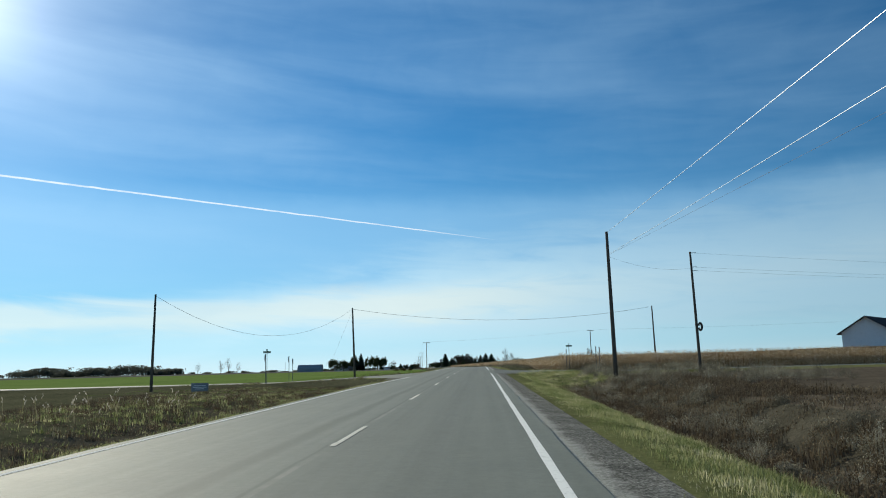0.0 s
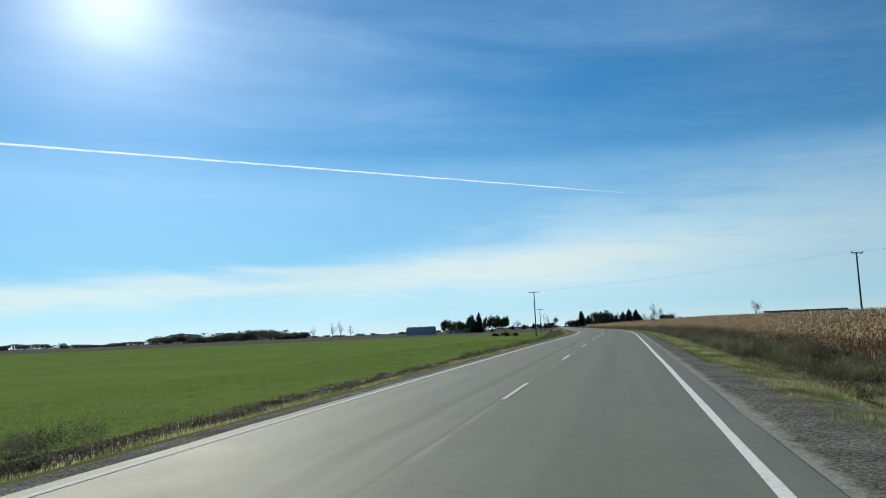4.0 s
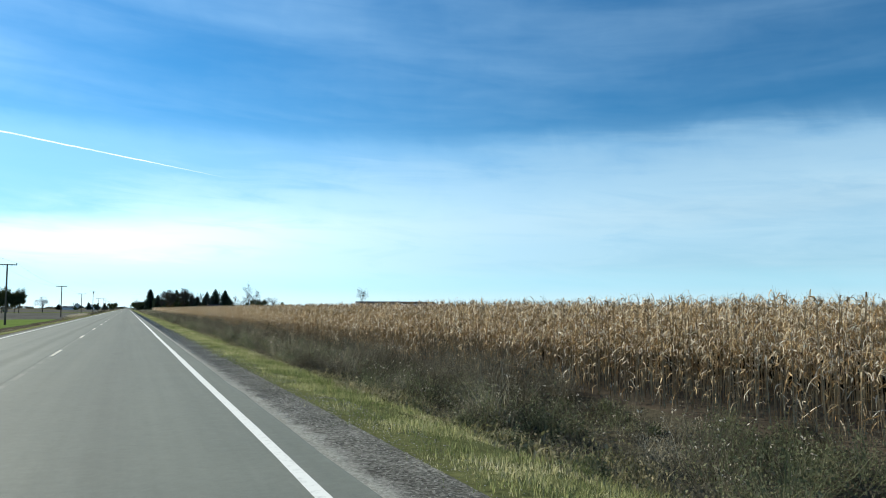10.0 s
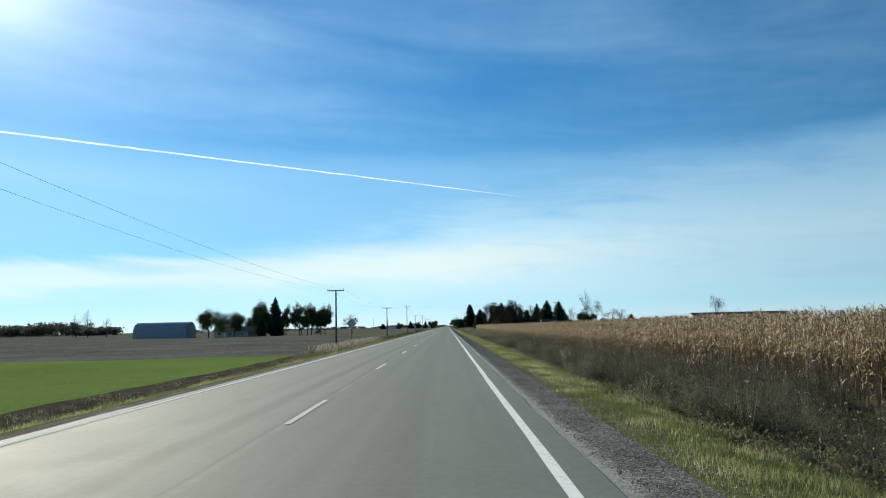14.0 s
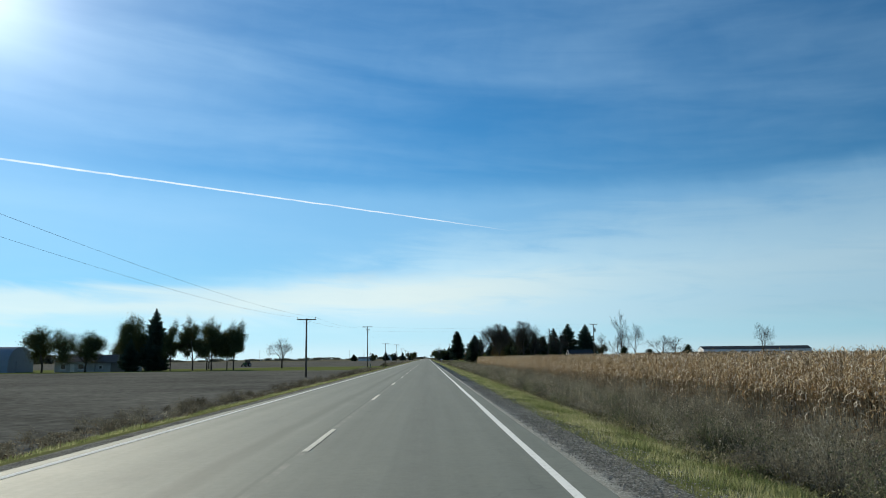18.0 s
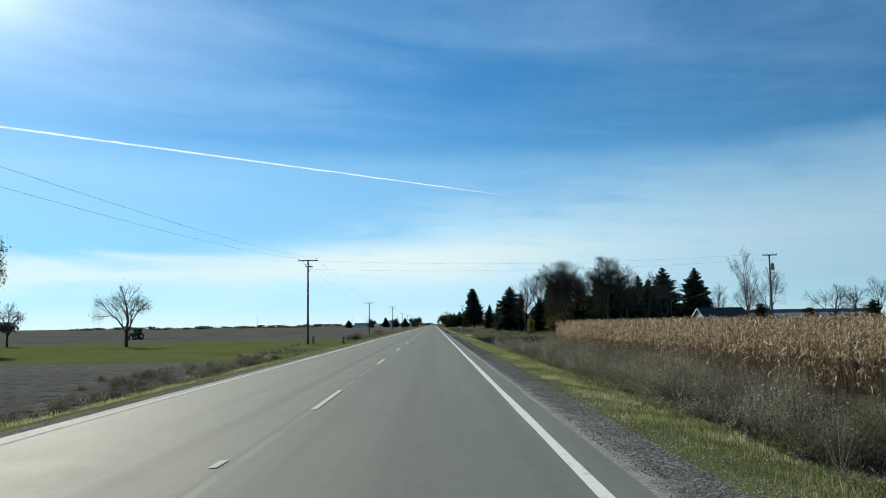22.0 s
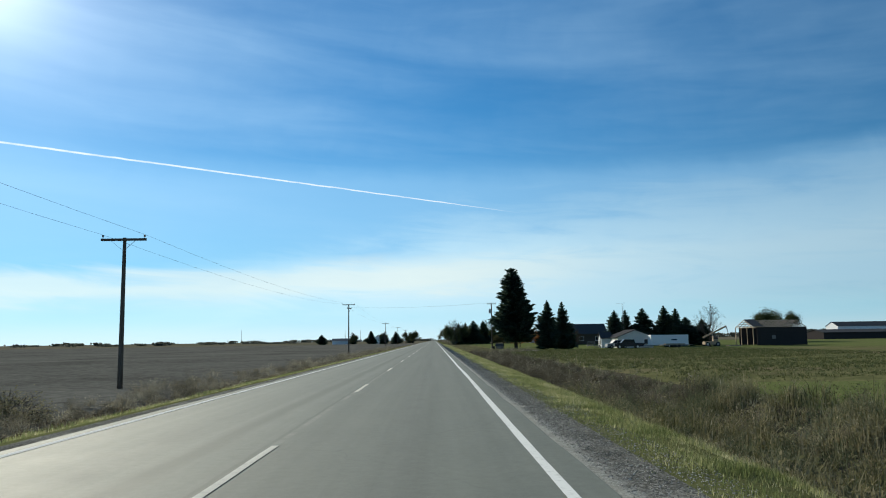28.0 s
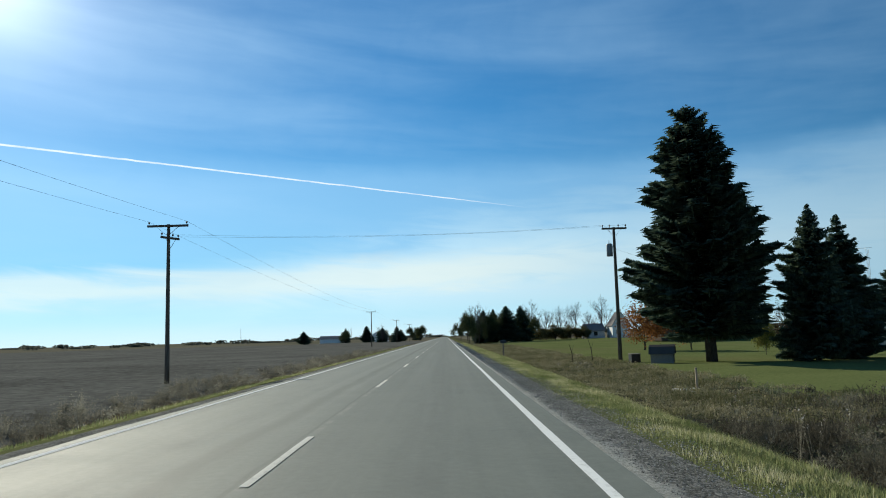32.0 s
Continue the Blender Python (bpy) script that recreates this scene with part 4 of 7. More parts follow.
lay("ditch_weeds", brush_meshes(7.3, 12.8, 400, "ditch_weeds", M["brown_shade_weed"], 1.5, 1.15, 3, 130), 144, 468, "dense dark brown dead weeds in the ditch", "weeds")
lay("ditch_weeds", brush_meshes(7.3, 12.8, 400, "ditch_weeds", M["dark_weed"], 1.45, 1.15, 3, 130), 468, 640, "dense brown dead weeds filling the ditch", "weeds")
lay("ditch_weeds", brush_meshes(7.0, 12.0, 400, "ditch_weeds", M["olive_weed"], 1.05, 0.8, 3, 110), 132, 640, "olive clumps among the brown weeds", "weeds")
lay("ditch_weeds", weed_meshes(6.8, 12.2, 400, "ditch_weeds", M["brown_shade_weed"], 0.42, 60), 128, 640, "thin brown weeds between the clumps", "weeds")
lay("dry_grass", weed_meshes(6.4, 8.9, 400, "dry_grass", M["tan_blade"], 0.46, 110), 128, 640, "dry tan grass along the ditch edge", "grass")
lay("ditch_grass", weed_meshes(7.8, 17, 40, "ditch_grass", M["dry_blade"], 0.62, 90), -36, 60, "tall dry brown grass in the ditch", "grass")
lay("ditch_grass", brush_meshes(8.2, 13, 40, "ditch_grass", M["dark_weed"], 0.7, 0.9), -36, 60, "brown dead weeds among the ditch grass", "weeds")
for y0 in (636.0, 648.0, 660.0):
    lay("bank_grass", weed_meshes(10.0, 20.0, (y0,), "bank_grass", M["tan_blade"], 0.7, 120, 1), y0, y0 + STEP, "leaning dry grass on the ditch bank", "grass")
    lay("bank_weeds", brush_meshes(9.2, 19.0, (y0,), "bank_weeds", M["olive_weed"], 0.8, 1.0, 1), y0, y0 + STEP, "olive tufts on the ditch bank", "weeds")
    lay("bank_weeds", brush_meshes(9.6, 19.0, (y0,), "bank_weeds", M["dark_weed"], 0.75, 0.6, 1), y0, y0 + STEP, "brown weeds on the ditch bank", "weeds")
    lay("bank_grass", weed_meshes(7.4, 9.8, (y0,), "bank_grass", M["grass_blade"], 0.3, 160, 1, 0), y0, y0 + STEP, "rough green grass on the steep ditch side", "grass")
for y0 in (668.0, 686.0):
    lay("drive_grass", grass_meshes(5.0, 20.0, 150, 0.05, 0.22, 0.011, M["grass_blade"], (y0,), "drive_grass", 1), y0, y0 + STEP, "rough grass at the edge of the farm drive", "grass")
    lay("drive_weeds", weed_meshes(7.6, 20.0, (y0,), "drive_weeds", M["tan_blade"], 0.4, 35, 1), y0, y0 + STEP, "leaning dry grass beside the farm drive", "grass")
lay("drive_weeds", brush_meshes(8.5, 15.0, (668.0,), "drive_weeds", M["dark_weed"], 0.22, 1.1, 1), 668, 680, "weeds on the shaded ditch face", "weeds")
lay("lawn_grass", weed_meshes(13.0, 34, 730, "lawn_grass", M["lawn_blade"], 0.07, 45, 2, 0), 697, 769, "mown grass of the farm lawn", "grass")
lay("tall_grass", weed_meshes(7.0, 13.2, 730, "tall_grass", M["tan_blade"], 0.95, 90), 697, 769, "tall leaning tan grass along the lawn", "grass")
lay("tall_grass", weed_meshes(7.0, 13.2, 730, "tall_grass", M["olive_weed"], 0.7, 70, 3, 0), 697, 769, "rough green grass along the lawn", "grass")
lay("tall_weeds", brush_meshes(7.6, 12.8, 730, "tall_weeds", M["olive_weed"], 1.1, 0.9), 697, 769, "olive weeds in the grassy ditch", "weeds")
lay("tall_weeds", brush_meshes(8.6, 12.8, 730, "tall_weeds", M["dark_weed"], 0.8, 0.5), 697, 769, "brown weeds in the grassy ditch", "weeds")
lay("drive_brush", brush_meshes(7.6, 26.0, (686.2,), "drive_brush", M["olive_weed"], 0.6, 0.9, 1, 90, 4.0), 686.2, 698.2, "rounded olive tufts along the farm drive", "weeds")
lay("drive_brush", brush_meshes(8.5, 15.0, (687.0,), "drive_brush", M["dark_weed"], 0.85, 0.45, 1, 90, 5.0), 686.6, 698.6, "brown tufts along the farm drive", "weeds")
lay("ditch_weeds", brush_meshes(7.5, 11.9, 800, "ditch_weeds", M["brown_shade_weed"], 1.25, 1.2, 3, 130), 766, 862, "brown dead weeds along the green field", "weeds")
lay("ditch_weeds", weed_meshes(8.0, 12.6, 800, "ditch_weeds", M["olive_weed"], 0.42, 40), 766, 870, "dry grass among the ditch weeds", "grass")
lay("ditch_weeds", weed_meshes(7.2, 13.5, 930, "ditch_weeds", M["tan_blade"], 0.3, 110), 862, 1008, "low olive grass in the shallow ditch", "grass")
lay("ditch_weeds", brush_meshes(9.4, 17.5, (850.0,), "ditch_weeds", M["dark_weed"], 0.85, 0.9, 1), 850, 862, "brown weeds spreading over the end of the field", "weeds")
lay("ditch_weeds", brush_meshes(8.8, 17.0, (862.0,), "ditch_weeds", M["brown_shade_weed"], 0.7, 0.6, 1, 80, 7.0), 862, 874, "brown weeds at the edge of the lawn", "weeds")
lay("ditch_weeds", brush_meshes(8.6, 18.0, (850.0,), "ditch_weeds", M["olive_weed"], 0.6, 0.8, 1), 850, 862, "olive tufts at the end of the field", "weeds")
lay("ditch_weeds", brush_meshes(9.0, 11.0, (886.0,), "ditch_weeds", M["dark_weed"], 0.45, 0.8, 1), 886, 898, "small brown tufts in the shallow ditch", "weeds")


def seed_heads(ua, ub, y_of, count=3, per=0.35):
    """Pale tufts of seed on thin stems, in loose groups above the ditch weeds."""
    out = []
    for _ in range(count):
        r = scatter(int(per * (ub - ua) * STEP), ua, ub, STEP, y_of)
        r = np.repeat(r, 7, 0)
        n = len(r)
        tip = r + np.stack([rng.normal(0, 0.16, n), rng.normal(0, 0.16, n), rng.uniform(0.5, 1.15, n)], 1)
        w = np.array([0.002, 0.001, 0])
        v = np.stack([r - w, r + w, tip + w, tip - w], 1).reshape(-1, 3)
        i = np.arange(n) * 4
        faces = np.stack([i, i + 1, i + 2, i + 3], 1).tolist()
        w4, f4 = loose_leaves(np.repeat(tip, 3, 0) + rng.normal(0, 0.022, (3 * n, 3)), rng.uniform(0.008, 0.026, 3 * n))
        faces += [[q + len(v) for q in f] for f in f4]
        me = mesh_from("seed_heads", np.concatenate([v, w4]).tolist(), faces, [M["dark_weed"], M["plume"]])
        me.polygons.foreach_set("material_index", [0] * n + [1] * (3 * n))
        out.append(me)
    return out


lay("seed_heads", seed_heads(7.6, 12.2, 400), 144, 640, "pale seed heads on thin stems among the ditch weeds", "weeds")
lay("seed_heads", seed_heads(7.8, 12.2, 800, 2, 0.25), 766, 862, "pale seed heads on thin stems beside the green field", "weeds")
# the far verge
CROSSING = [(58, 104)]
for y0 in (48.0, 60.0, 72.0):
    lay("rough_grass", weed_meshes(-22, -6.0, (y0,), "rough_grass", M["grass_blade"], 0.22, 90, 1, 0), y0, y0 + STEP, "short rough grass at the corner of the side road", "grass")
    lay("rough_grass", weed_meshes(-24, -7.5, (y0,), "rough_grass", M["dry_blade"], 0.3, 40, 1), y0, y0 + STEP, "dry brown tufts at the corner of the side road", "grass")
    lay("corner_brush", brush_meshes(9.5 if y0 < 50 else 11.0, 26.0, (y0,), "corner_brush", M["dark_weed"], 1.05, 0.9, 1), y0, y0 + STEP, "tangled brown brush at the corner of the side road", "weeds")
for y0 in (60.0, 72.0):
    lay("corner_turf", weed_meshes(-30, -6.2, (y0,), "corner_turf", M["lawn_blade"], 0.16, 130, 1, 0), y0, y0 + STEP, "short green turf beside the side road", "grass")
lay("narrow_verge_grass", grass_meshes(-6.6, -5.35, 240, 0.05, 0.15, 0.011, M["grass_blade"], 500, "narrow_verge_grass"), -36, 1008,
    "narrow strip of short dull green grass", "grass", CROSSING)
lay("field_edge_weeds", weed_meshes(-10.5, -6.4, 300, "field_edge_weeds", M["dark_weed"], 0.3, 26), 104, 632, "low brown weeds between road and field", "weeds")
lay("field_edge_weeds", weed_meshes(-10.5, -6.2, 300, "field_edge_weeds", M["dry_blade"], 0.26, 24), 104, 632, "dry grass tufts between road and field", "grass")
lay("field_edge_weeds", weed_meshes(-10.5, -6.4, 800, "field_edge_weeds", M["dark_weed"], 0.38, 26), 706, 1008, "dark weeds along the plowed field", "weeds")
lay("field_edge_weeds", weed_meshes(-10.0, -6.2, 800, "field_edge_weeds", M["dry_blade"], 0.28, 22), 706, 1008, "dry grass tufts along the plowed field", "grass")
lay("field_edge_weeds", brush_meshes(-12.0, -7.4, 820, "field_edge_weeds", M["dark_weed"], 0.85, 0.8), 716, 968, "tufted brown brush along the plowed field", "weeds")
lay("field_edge_weeds", brush_meshes(-10.2, -6.9, 230, "field_edge_weeds", M["olive_weed"], 0.7, 0.75, 3, 80), 164, 308, "grey-green tufts in the ditch beside the wheat", "weeds")
lay("field_edge_weeds", brush_meshes(-10.6, -6.9, 500, "field_edge_weeds", M["brown_shade_weed"], 0.65, 0.8, 3, 80), 440, 632, "dark brown tufts in the ditch beside the plowed field", "weeds")
lay("field_edge_weeds", brush_meshes(-12.5, -7.2, 640, "field_edge_weeds", M["dark_weed"], 0.5, 0.6, 2, 80), 608, 656, "low grey brush between road and lawn", "weeds")
lay("corner_weeds", brush_meshes(-14, -7.5, 108, "corner_weeds", M["brown_shade_weed"], 0.8, 1.4, 1), 98, 122, "grey-brown weeds round the wooden pole", "weeds")
lay("rough_grass", weed_meshes(-20, -7.2, 30, "rough_grass", M["dry_blade"], 0.4, 30), -36, 48, "rough grey-green grass beside the road", "grass")
lay("rough_grass", weed_meshes(-18, -6.6, 30, "rough_grass", M["grass_blade"], 0.3, 40, 3, 0), -36, 48, "rough green grass beside the road", "grass")
lay("wheat_rows", weed_meshes(-24, -10.5, 250, "wheat_rows", M["wheat_blade"], 0.13, 60, 3, 0), 104, 436, "young green wheat in the field", "wheat")
lay("lawn_grass", weed_meshes(-16, -6.8, 665, "lawn_grass", M["lawn_blade"], 0.1, 60, 3, 0), 632, 704, "short mown grass by the power pole", "grass")


def crop_meshes(ua, ub, y_of, count=2, per=5.0):
    """Low rosettes of broad leaves."""
    out = []
    for _ in range(count):
        r = np.repeat(scatter(int(per * (ub - ua) * STEP), ua, ub, STEP, y_of), 7, 0)
        n = len(r)
        r[:, :2] += rng.normal(0, 0.07, (n, 2))
        out.append(blade_mesh("crop_leaves", r, rng.uniform(0.07, 0.26, n), rng.uniform(0.03, 0.08, n), 1.3, M["crop_leaf"], 0.9))
    return out


lay("crop_leaves", crop_meshes(13.2, 50, 810), 772, 868, "low leafy green crop in the field", "crop")

# loose stones on the right shoulder
def stone_mesh():
    n = int(330 * 1.5 * STEP)
    r = scatter(n, 4.15, 5.65, STEP, 400)
    s = rng.uniform(0.004, 0.017, n)[:, None]
    k = np.array([(1, 0, 0), (-0.5, 0.87, 0), (-0.5, -0.87, 0), (0, 0, 0.9)], float)
    v = (r[:, None, :] + k[None] * s[:, None, :] * rng.uniform(0.6, 1.3, (n, 4, 1)) + np.array([0, 0, 0.02])).reshape(-1, 3)
    i = np.arange(n) * 4
    f = np.concatenate([np.stack([i, i + 1, i + 3], 1), np.stack([i + 1, i + 2, i + 3], 1), np.stack([i + 2, i, i + 3], 1)])
    return mesh_from("loose_stones", v.tolist(), f.tolist(), M["stones"])


def leaf_litter():
    """Brown leaves blown on to the edge of the tarmac by the farm."""
    top = thing("fallen_leaves", "scattered dead brown leaves on the tarmac's edge", "leaves", kind="stuff")
    n = 46
    y, u = rng.uniform(640, 690, n), np.where(rng.random(n) < 0.7, rng.normal(3.95, 0.22, n), rng.uniform(-3.3, 3.3, n))
    c = np.array([tuple(on_road(a, b, 0.03).translation) for a, b in zip(u, y)])
    w4, f4 = loose_leaves(c, rng.uniform(0.04, 0.08, n))
    w4[:, 2] = np.repeat(c[:, 2], 4) + rng.uniform(-0.012, 0.02, 4 * n)
    ob = new("leaves", mesh_from("leaves", w4.tolist(), f4, M["leaf_litter"]))
    ob.parent = top


leaf_litter()
lay("loose_stones", [stone_mesh() for _ in range(3)], -36, 1008, "loose grey gravel on the road shoulder", "gravel", [(64, 108)])

# ---- corn ----
def corn_mesh(rows, length, spacing, u0, base, name, leaves=28, tall=2.15, fine=True, wide=1.0):
    """Dead standing corn: stalk, drooping leaves, tassel and hanging ears, row after row."""
    ys = np.arange(0, length, spacing)
    n = len(ys) * rows
    u = np.repeat(u0 + np.arange(rows) * 0.76, len(ys)) + rng.normal(0, 0.05, n)
    y = np.tile(ys, rows) + rng.normal(0, 0.05, n)
    h = tall * rng.uniform(0.84, 1.08, n)
    root = np.stack([u, y, np.full(n, base)], 1)
    tip = root + np.stack([rng.normal(0, 0.09, n), rng.normal(0, 0.09, n), h], 1)
    V, F, Mi, c = [], [], [], 0
    # stalks: crossed ribbons
    for ax in ((1, 0, 0), (0, 1, 0)) if fine else ((0.7, 0.7, 0),):
        s = np.array(ax, float) * 0.015
        v = np.stack([root - s, root + s, tip + s * 0.4, tip - s * 0.4], 1).reshape(-1, 3)
        i = np.arange(n) * 4 + c
        V.append(v); F += np.stack([i, i + 1, i + 2, i + 3], 1).tolist(); Mi += [0] * n
        c += 4 * n
    # leaves: rising, arching over and curling under, thick above and ragged below
    up = np.array([0, 0, 1.0])
    for k in range(leaves):
        low = k >= leaves * 0.86
        f = rng.uniform(0.12, 0.5, n) if low else 0.5 + 0.5 * (k + rng.uniform(0, 1, n)) / (leaves * 0.86)
        p = root + (tip - root) * f[:, None]
        a = rng.uniform(0, 2 * np.pi, n)
        out = np.stack([np.cos(a), np.sin(a), np.zeros(n)], 1)
        twist = a + rng.normal(0, 0.6, n)
        side = np.stack([-np.sin(twist), np.cos(twist), rng.normal(0, 0.3, n)], 1) * (rng.uniform(0.005, 0.016, n) * wide)[:, None]
        ln = (rng.uniform(0.12, 0.36, n) * (1.0 if low else 0.85))[:, None]
        rise = (rng.uniform(-0.5, 0.1, n) if low else rng.uniform(0.1, 1.0, n))[:, None]
        p1 = p + (out * 0.4 + up * rise * 0.5) * ln
        p2 = p1 + (out * rng.uniform(0.2, 0.5, n)[:, None] + up * rng.uniform(-0.5, 0.15, n)[:, None]) * ln
        p3 = p2 + (out * rng.uniform(-0.25, 0.3, n)[:, None] - up * rng.uniform(0.15, 0.75, n)[:, None]) * ln
        v = np.stack([p - side * 0.5, p + side * 0.5, p1 - side, p1 + side, p2 - side * 0.8, p2 + side * 0.8, p3], 1).reshape(-1, 3)
        i = np.arange(n) * 7 + c
        V.append(v)
        F += np.stack([i, i + 1, i + 3, i + 2], 1).tolist() + np.stack([i + 2, i + 3, i + 5, i + 4], 1).tolist() + np.stack([i + 4, i + 5, i + 6], 1).tolist()
        Mi += [1] * (3 * n)
        c += 7 * n
    # tassels
    for k in range(5 if fine else 2):
        d = np.stack([rng.normal(0, 0.09, n), rng.normal(0, 0.09, n), rng.uniform(0.02, 0.2, n)], 1)
        v = np.stack([tip + (0.006, 0, -0.05), tip + (-0.006, 0, -0.05), tip + d], 1).reshape(-1, 3)
        i = np.arange(n) * 3 + c
        V.append(v); F += np.stack([i, i + 1, i + 2], 1).tolist(); Mi += [2] * n
        c += 3 * n
    # ears
    if fine:
        f = rng.uniform(0.38, 0.5, n)[:, None]
        p = root + (tip - root) * f
        a = rng.uniform(0, 2 * np.pi, n)
        out = np.stack([np.cos(a), np.sin(a), np.full(n, -0.6)], 1) * 0.15
        sd = np.stack([-np.sin(a), np.cos(a), np.zeros(n)], 1) * 0.02
        v = np.stack([p - sd * 0.5, p + sd * 0.5, p + out * 0.5 + sd, p + out, p + out * 0.5 - sd], 1).reshape(-1, 3)
        i = np.arange(n) * 5 + c
        V.append(v); F += np.stack([i, i + 1, i + 2, i + 3], 1).tolist() + np.stack([i, i + 3, i + 4], 1).tolist(); Mi += [1] * (2 * n)
    me = mesh_from(name, np.concatenate(V).tolist(), F, [M["corn_stalk"], M["corn_leaf"], M["corn_tassel"]])
    me.polygons.foreach_set("material_index", Mi)
    return me


corn = thing("corn_field", "tall dead standing corn, golden tan, ready for harvest", "corn", kind="stuff")
BASE = -0.62
front = [corn_mesh(7, STEP, 0.17, 12.7, BASE, "corn_front") for _ in range(3)]
back = [corn_mesh(16, STEP, 0.3, 18.0, BASE, "corn_back", 13, 2.12, False, 1.7) for _ in range(2)]
y, i = 101.0, 0
while y < 655:
    for kind, meshes, end in (("corn_front", front, 655), ("corn_back", back, 655)):
        if y < end:
            ob = new(kind, meshes[(i * 2 + (i // 3)) % len(meshes)])
            ob.matrix_world = on_road(0.0 if y < 636 else 1.0 if y < 648 else 4.7, y, float(level(400) - level(y)) * 0.6 - 0.36 * float(1 - fade(150, 230, y)) - 0.04 * float(fade(380, 470, y))) @ Matrix.Diagonal((1, 1, 1 - 0.055 * float(fade(380, 470, y)) - (0.1 if y > 648 else 0.0), 1))
            ob.parent = corn
    y, i = y + STEP, i + 1
# the end rows, beside the side road and beside the drain
edge = corn_mesh(5, STEP, 0.17, 0.0, 0.0, "corn_end_rows")
for k in range(12):
    x = float(mid(101)) + 12.5 + k * STEP
    ob = new("corn_end_rows", edge)
    ob.matrix_world = pose(x + STEP, 97.5, -0.85, 0, 0, 90)
    ob.parent = corn
for k in range(6):
    ob = new("corn_end_rows", edge)
    ob.matrix_world = pose(19.4 + (k + 1) * STEP, 661.0, -0.6, 0, 0, 90) @ Matrix.Diagonal((1, 1, 0.8, 1))
    ob.parent = corn


def canopy():
    """The packed tops of the far corn, as one lumpy sheet darker than its leaves."""
    us = [16.5, 19, 22, 26, 31, 37, 44, 55, 70, 90, 120, 160, 220, 330]
    ys = list(np.arange(104, 653, 4.0))
    verts, faces = [], []
    for y in ys:
        m = float(mid(y))
        for u in us:
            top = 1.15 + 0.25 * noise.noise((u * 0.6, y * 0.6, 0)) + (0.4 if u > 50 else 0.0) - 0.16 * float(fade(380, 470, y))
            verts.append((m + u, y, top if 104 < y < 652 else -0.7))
    n = len(us)
    for j in range(len(ys) - 1):
        for i in range(n - 1):
            faces.append((j * n + i, j * n + i + 1, (j + 1) * n + i + 1, (j + 1) * n + i))
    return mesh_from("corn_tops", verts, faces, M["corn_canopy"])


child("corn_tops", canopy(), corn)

# ---- building blocks ----
def bm_box(bm, cx, cy, cz, sx, sy, sz, m=None, bevel=0.0):
    mat = Matrix.Translation((cx, cy, cz)) @ Matrix.Diagonal((sx, sy, sz, 1))
    r = bmesh.ops.create_cube(bm, size=1, matrix=(m @ mat) if m is not None else mat)
    if bevel:
        edges = list({e for v in r["verts"] for e in v.link_edges})
        bmesh.ops.bevel(bm, geom=edges, offset=bevel, segments=1, affect="EDGES", profile=0.6)
    return bm


def box(sx, sy, sz, cx=0, cy=0, cz=0, bevel=0.0):
    return bm_box(bmesh.new(), cx, cy, cz, sx, sy, sz, None, bevel)


def tube(points, radii, sides=8, cap=True, bm=None):
    """A tapered tube through the points."""
    bm = bm or bmesh.new()
    rings = []
    for i, p in enumerate(points):
        p = Vector(p)
        a = Vector(points[max(0, i - 1)])
        b = Vector(points[min(len(points) - 1, i + 1)])
        d = (b - a).normalized() if (b - a).length else Vector((0, 0, 1))
        s = d.orthogonal().normalized() if abs(d.z) < 0.999 else Vector((1, 0, 0))
        t = d.cross(s)
        rings.append([bm.verts.new(p + (s * math.cos(k * 2 * math.pi / sides) + t * math.sin(k * 2 * math.pi / sides)) * radii[i]) for k in range(sides)])
    for r0, r1 in zip(rings, rings[1:]):
        best = min(range(sides), key=lambda o: sum((r0[k].co - r1[(k + o) % sides].co).length for k in range(sides)))
        for k in range(sides):
            bm.faces.new((r0[k], r0[(k + 1) % sides], r1[(k + 1 + best) % sides], r1[(k + best) % sides]))
    if cap:
        bm.faces.new(rings[0]), bm.faces.new(rings[-1])
    bmesh.ops.recalc_face_normals(bm, faces=bm.faces)
    return bm


def beam(p, q, w, h=None, bm=None):
    """A square bar from p to q."""
    bm = bm or bmesh.new()
    p, q = Vector(p), Vector(q)
    d = q - p
    m = Matrix.Translation((p + q) / 2) @ d.to_track_quat("Z", "Y").to_matrix().to_4x4()
    return bm_box(bm, 0, 0, 0, w, h or w, d.length, m)


def prism(profile, length, axis="y"):
    """A closed outline in x and z, drawn out along y."""
    bm = bmesh.new()
    a = [bm.verts.new((x, 0, z)) for x, z in profile]
    b = [bm.verts.new((x, length, z)) for x, z in profile]
    n = len(profile)
    bm.faces.new(a), bm.faces.new(b)
    for k in range(n):
        bm.faces.new((a[k], a[(k + 1) % n], b[(k + 1) % n], b[k]))
    bmesh.ops.recalc_face_normals(bm, faces=bm.faces)
    return bm


def to_mesh(name, bm, mat, smooth=False):
    me = bpy.data.meshes.new(name)
    bm.to_mesh(me)
    bm.free()
    me.materials.append(mat)
    if smooth:
        me.polygons.foreach_set("use_smooth", [True] * len(me.polygons))
    return me


def part(name, bm, mat, parent, label="", m=None, smooth=False):
    return child(name, to_mesh(name, bm, mat, smooth), parent, label, m)


def stand(x, y, turn=0, z=None):
    return pose(x, y, ground_at(x, y) if z is None else z, 0, 0, turn)


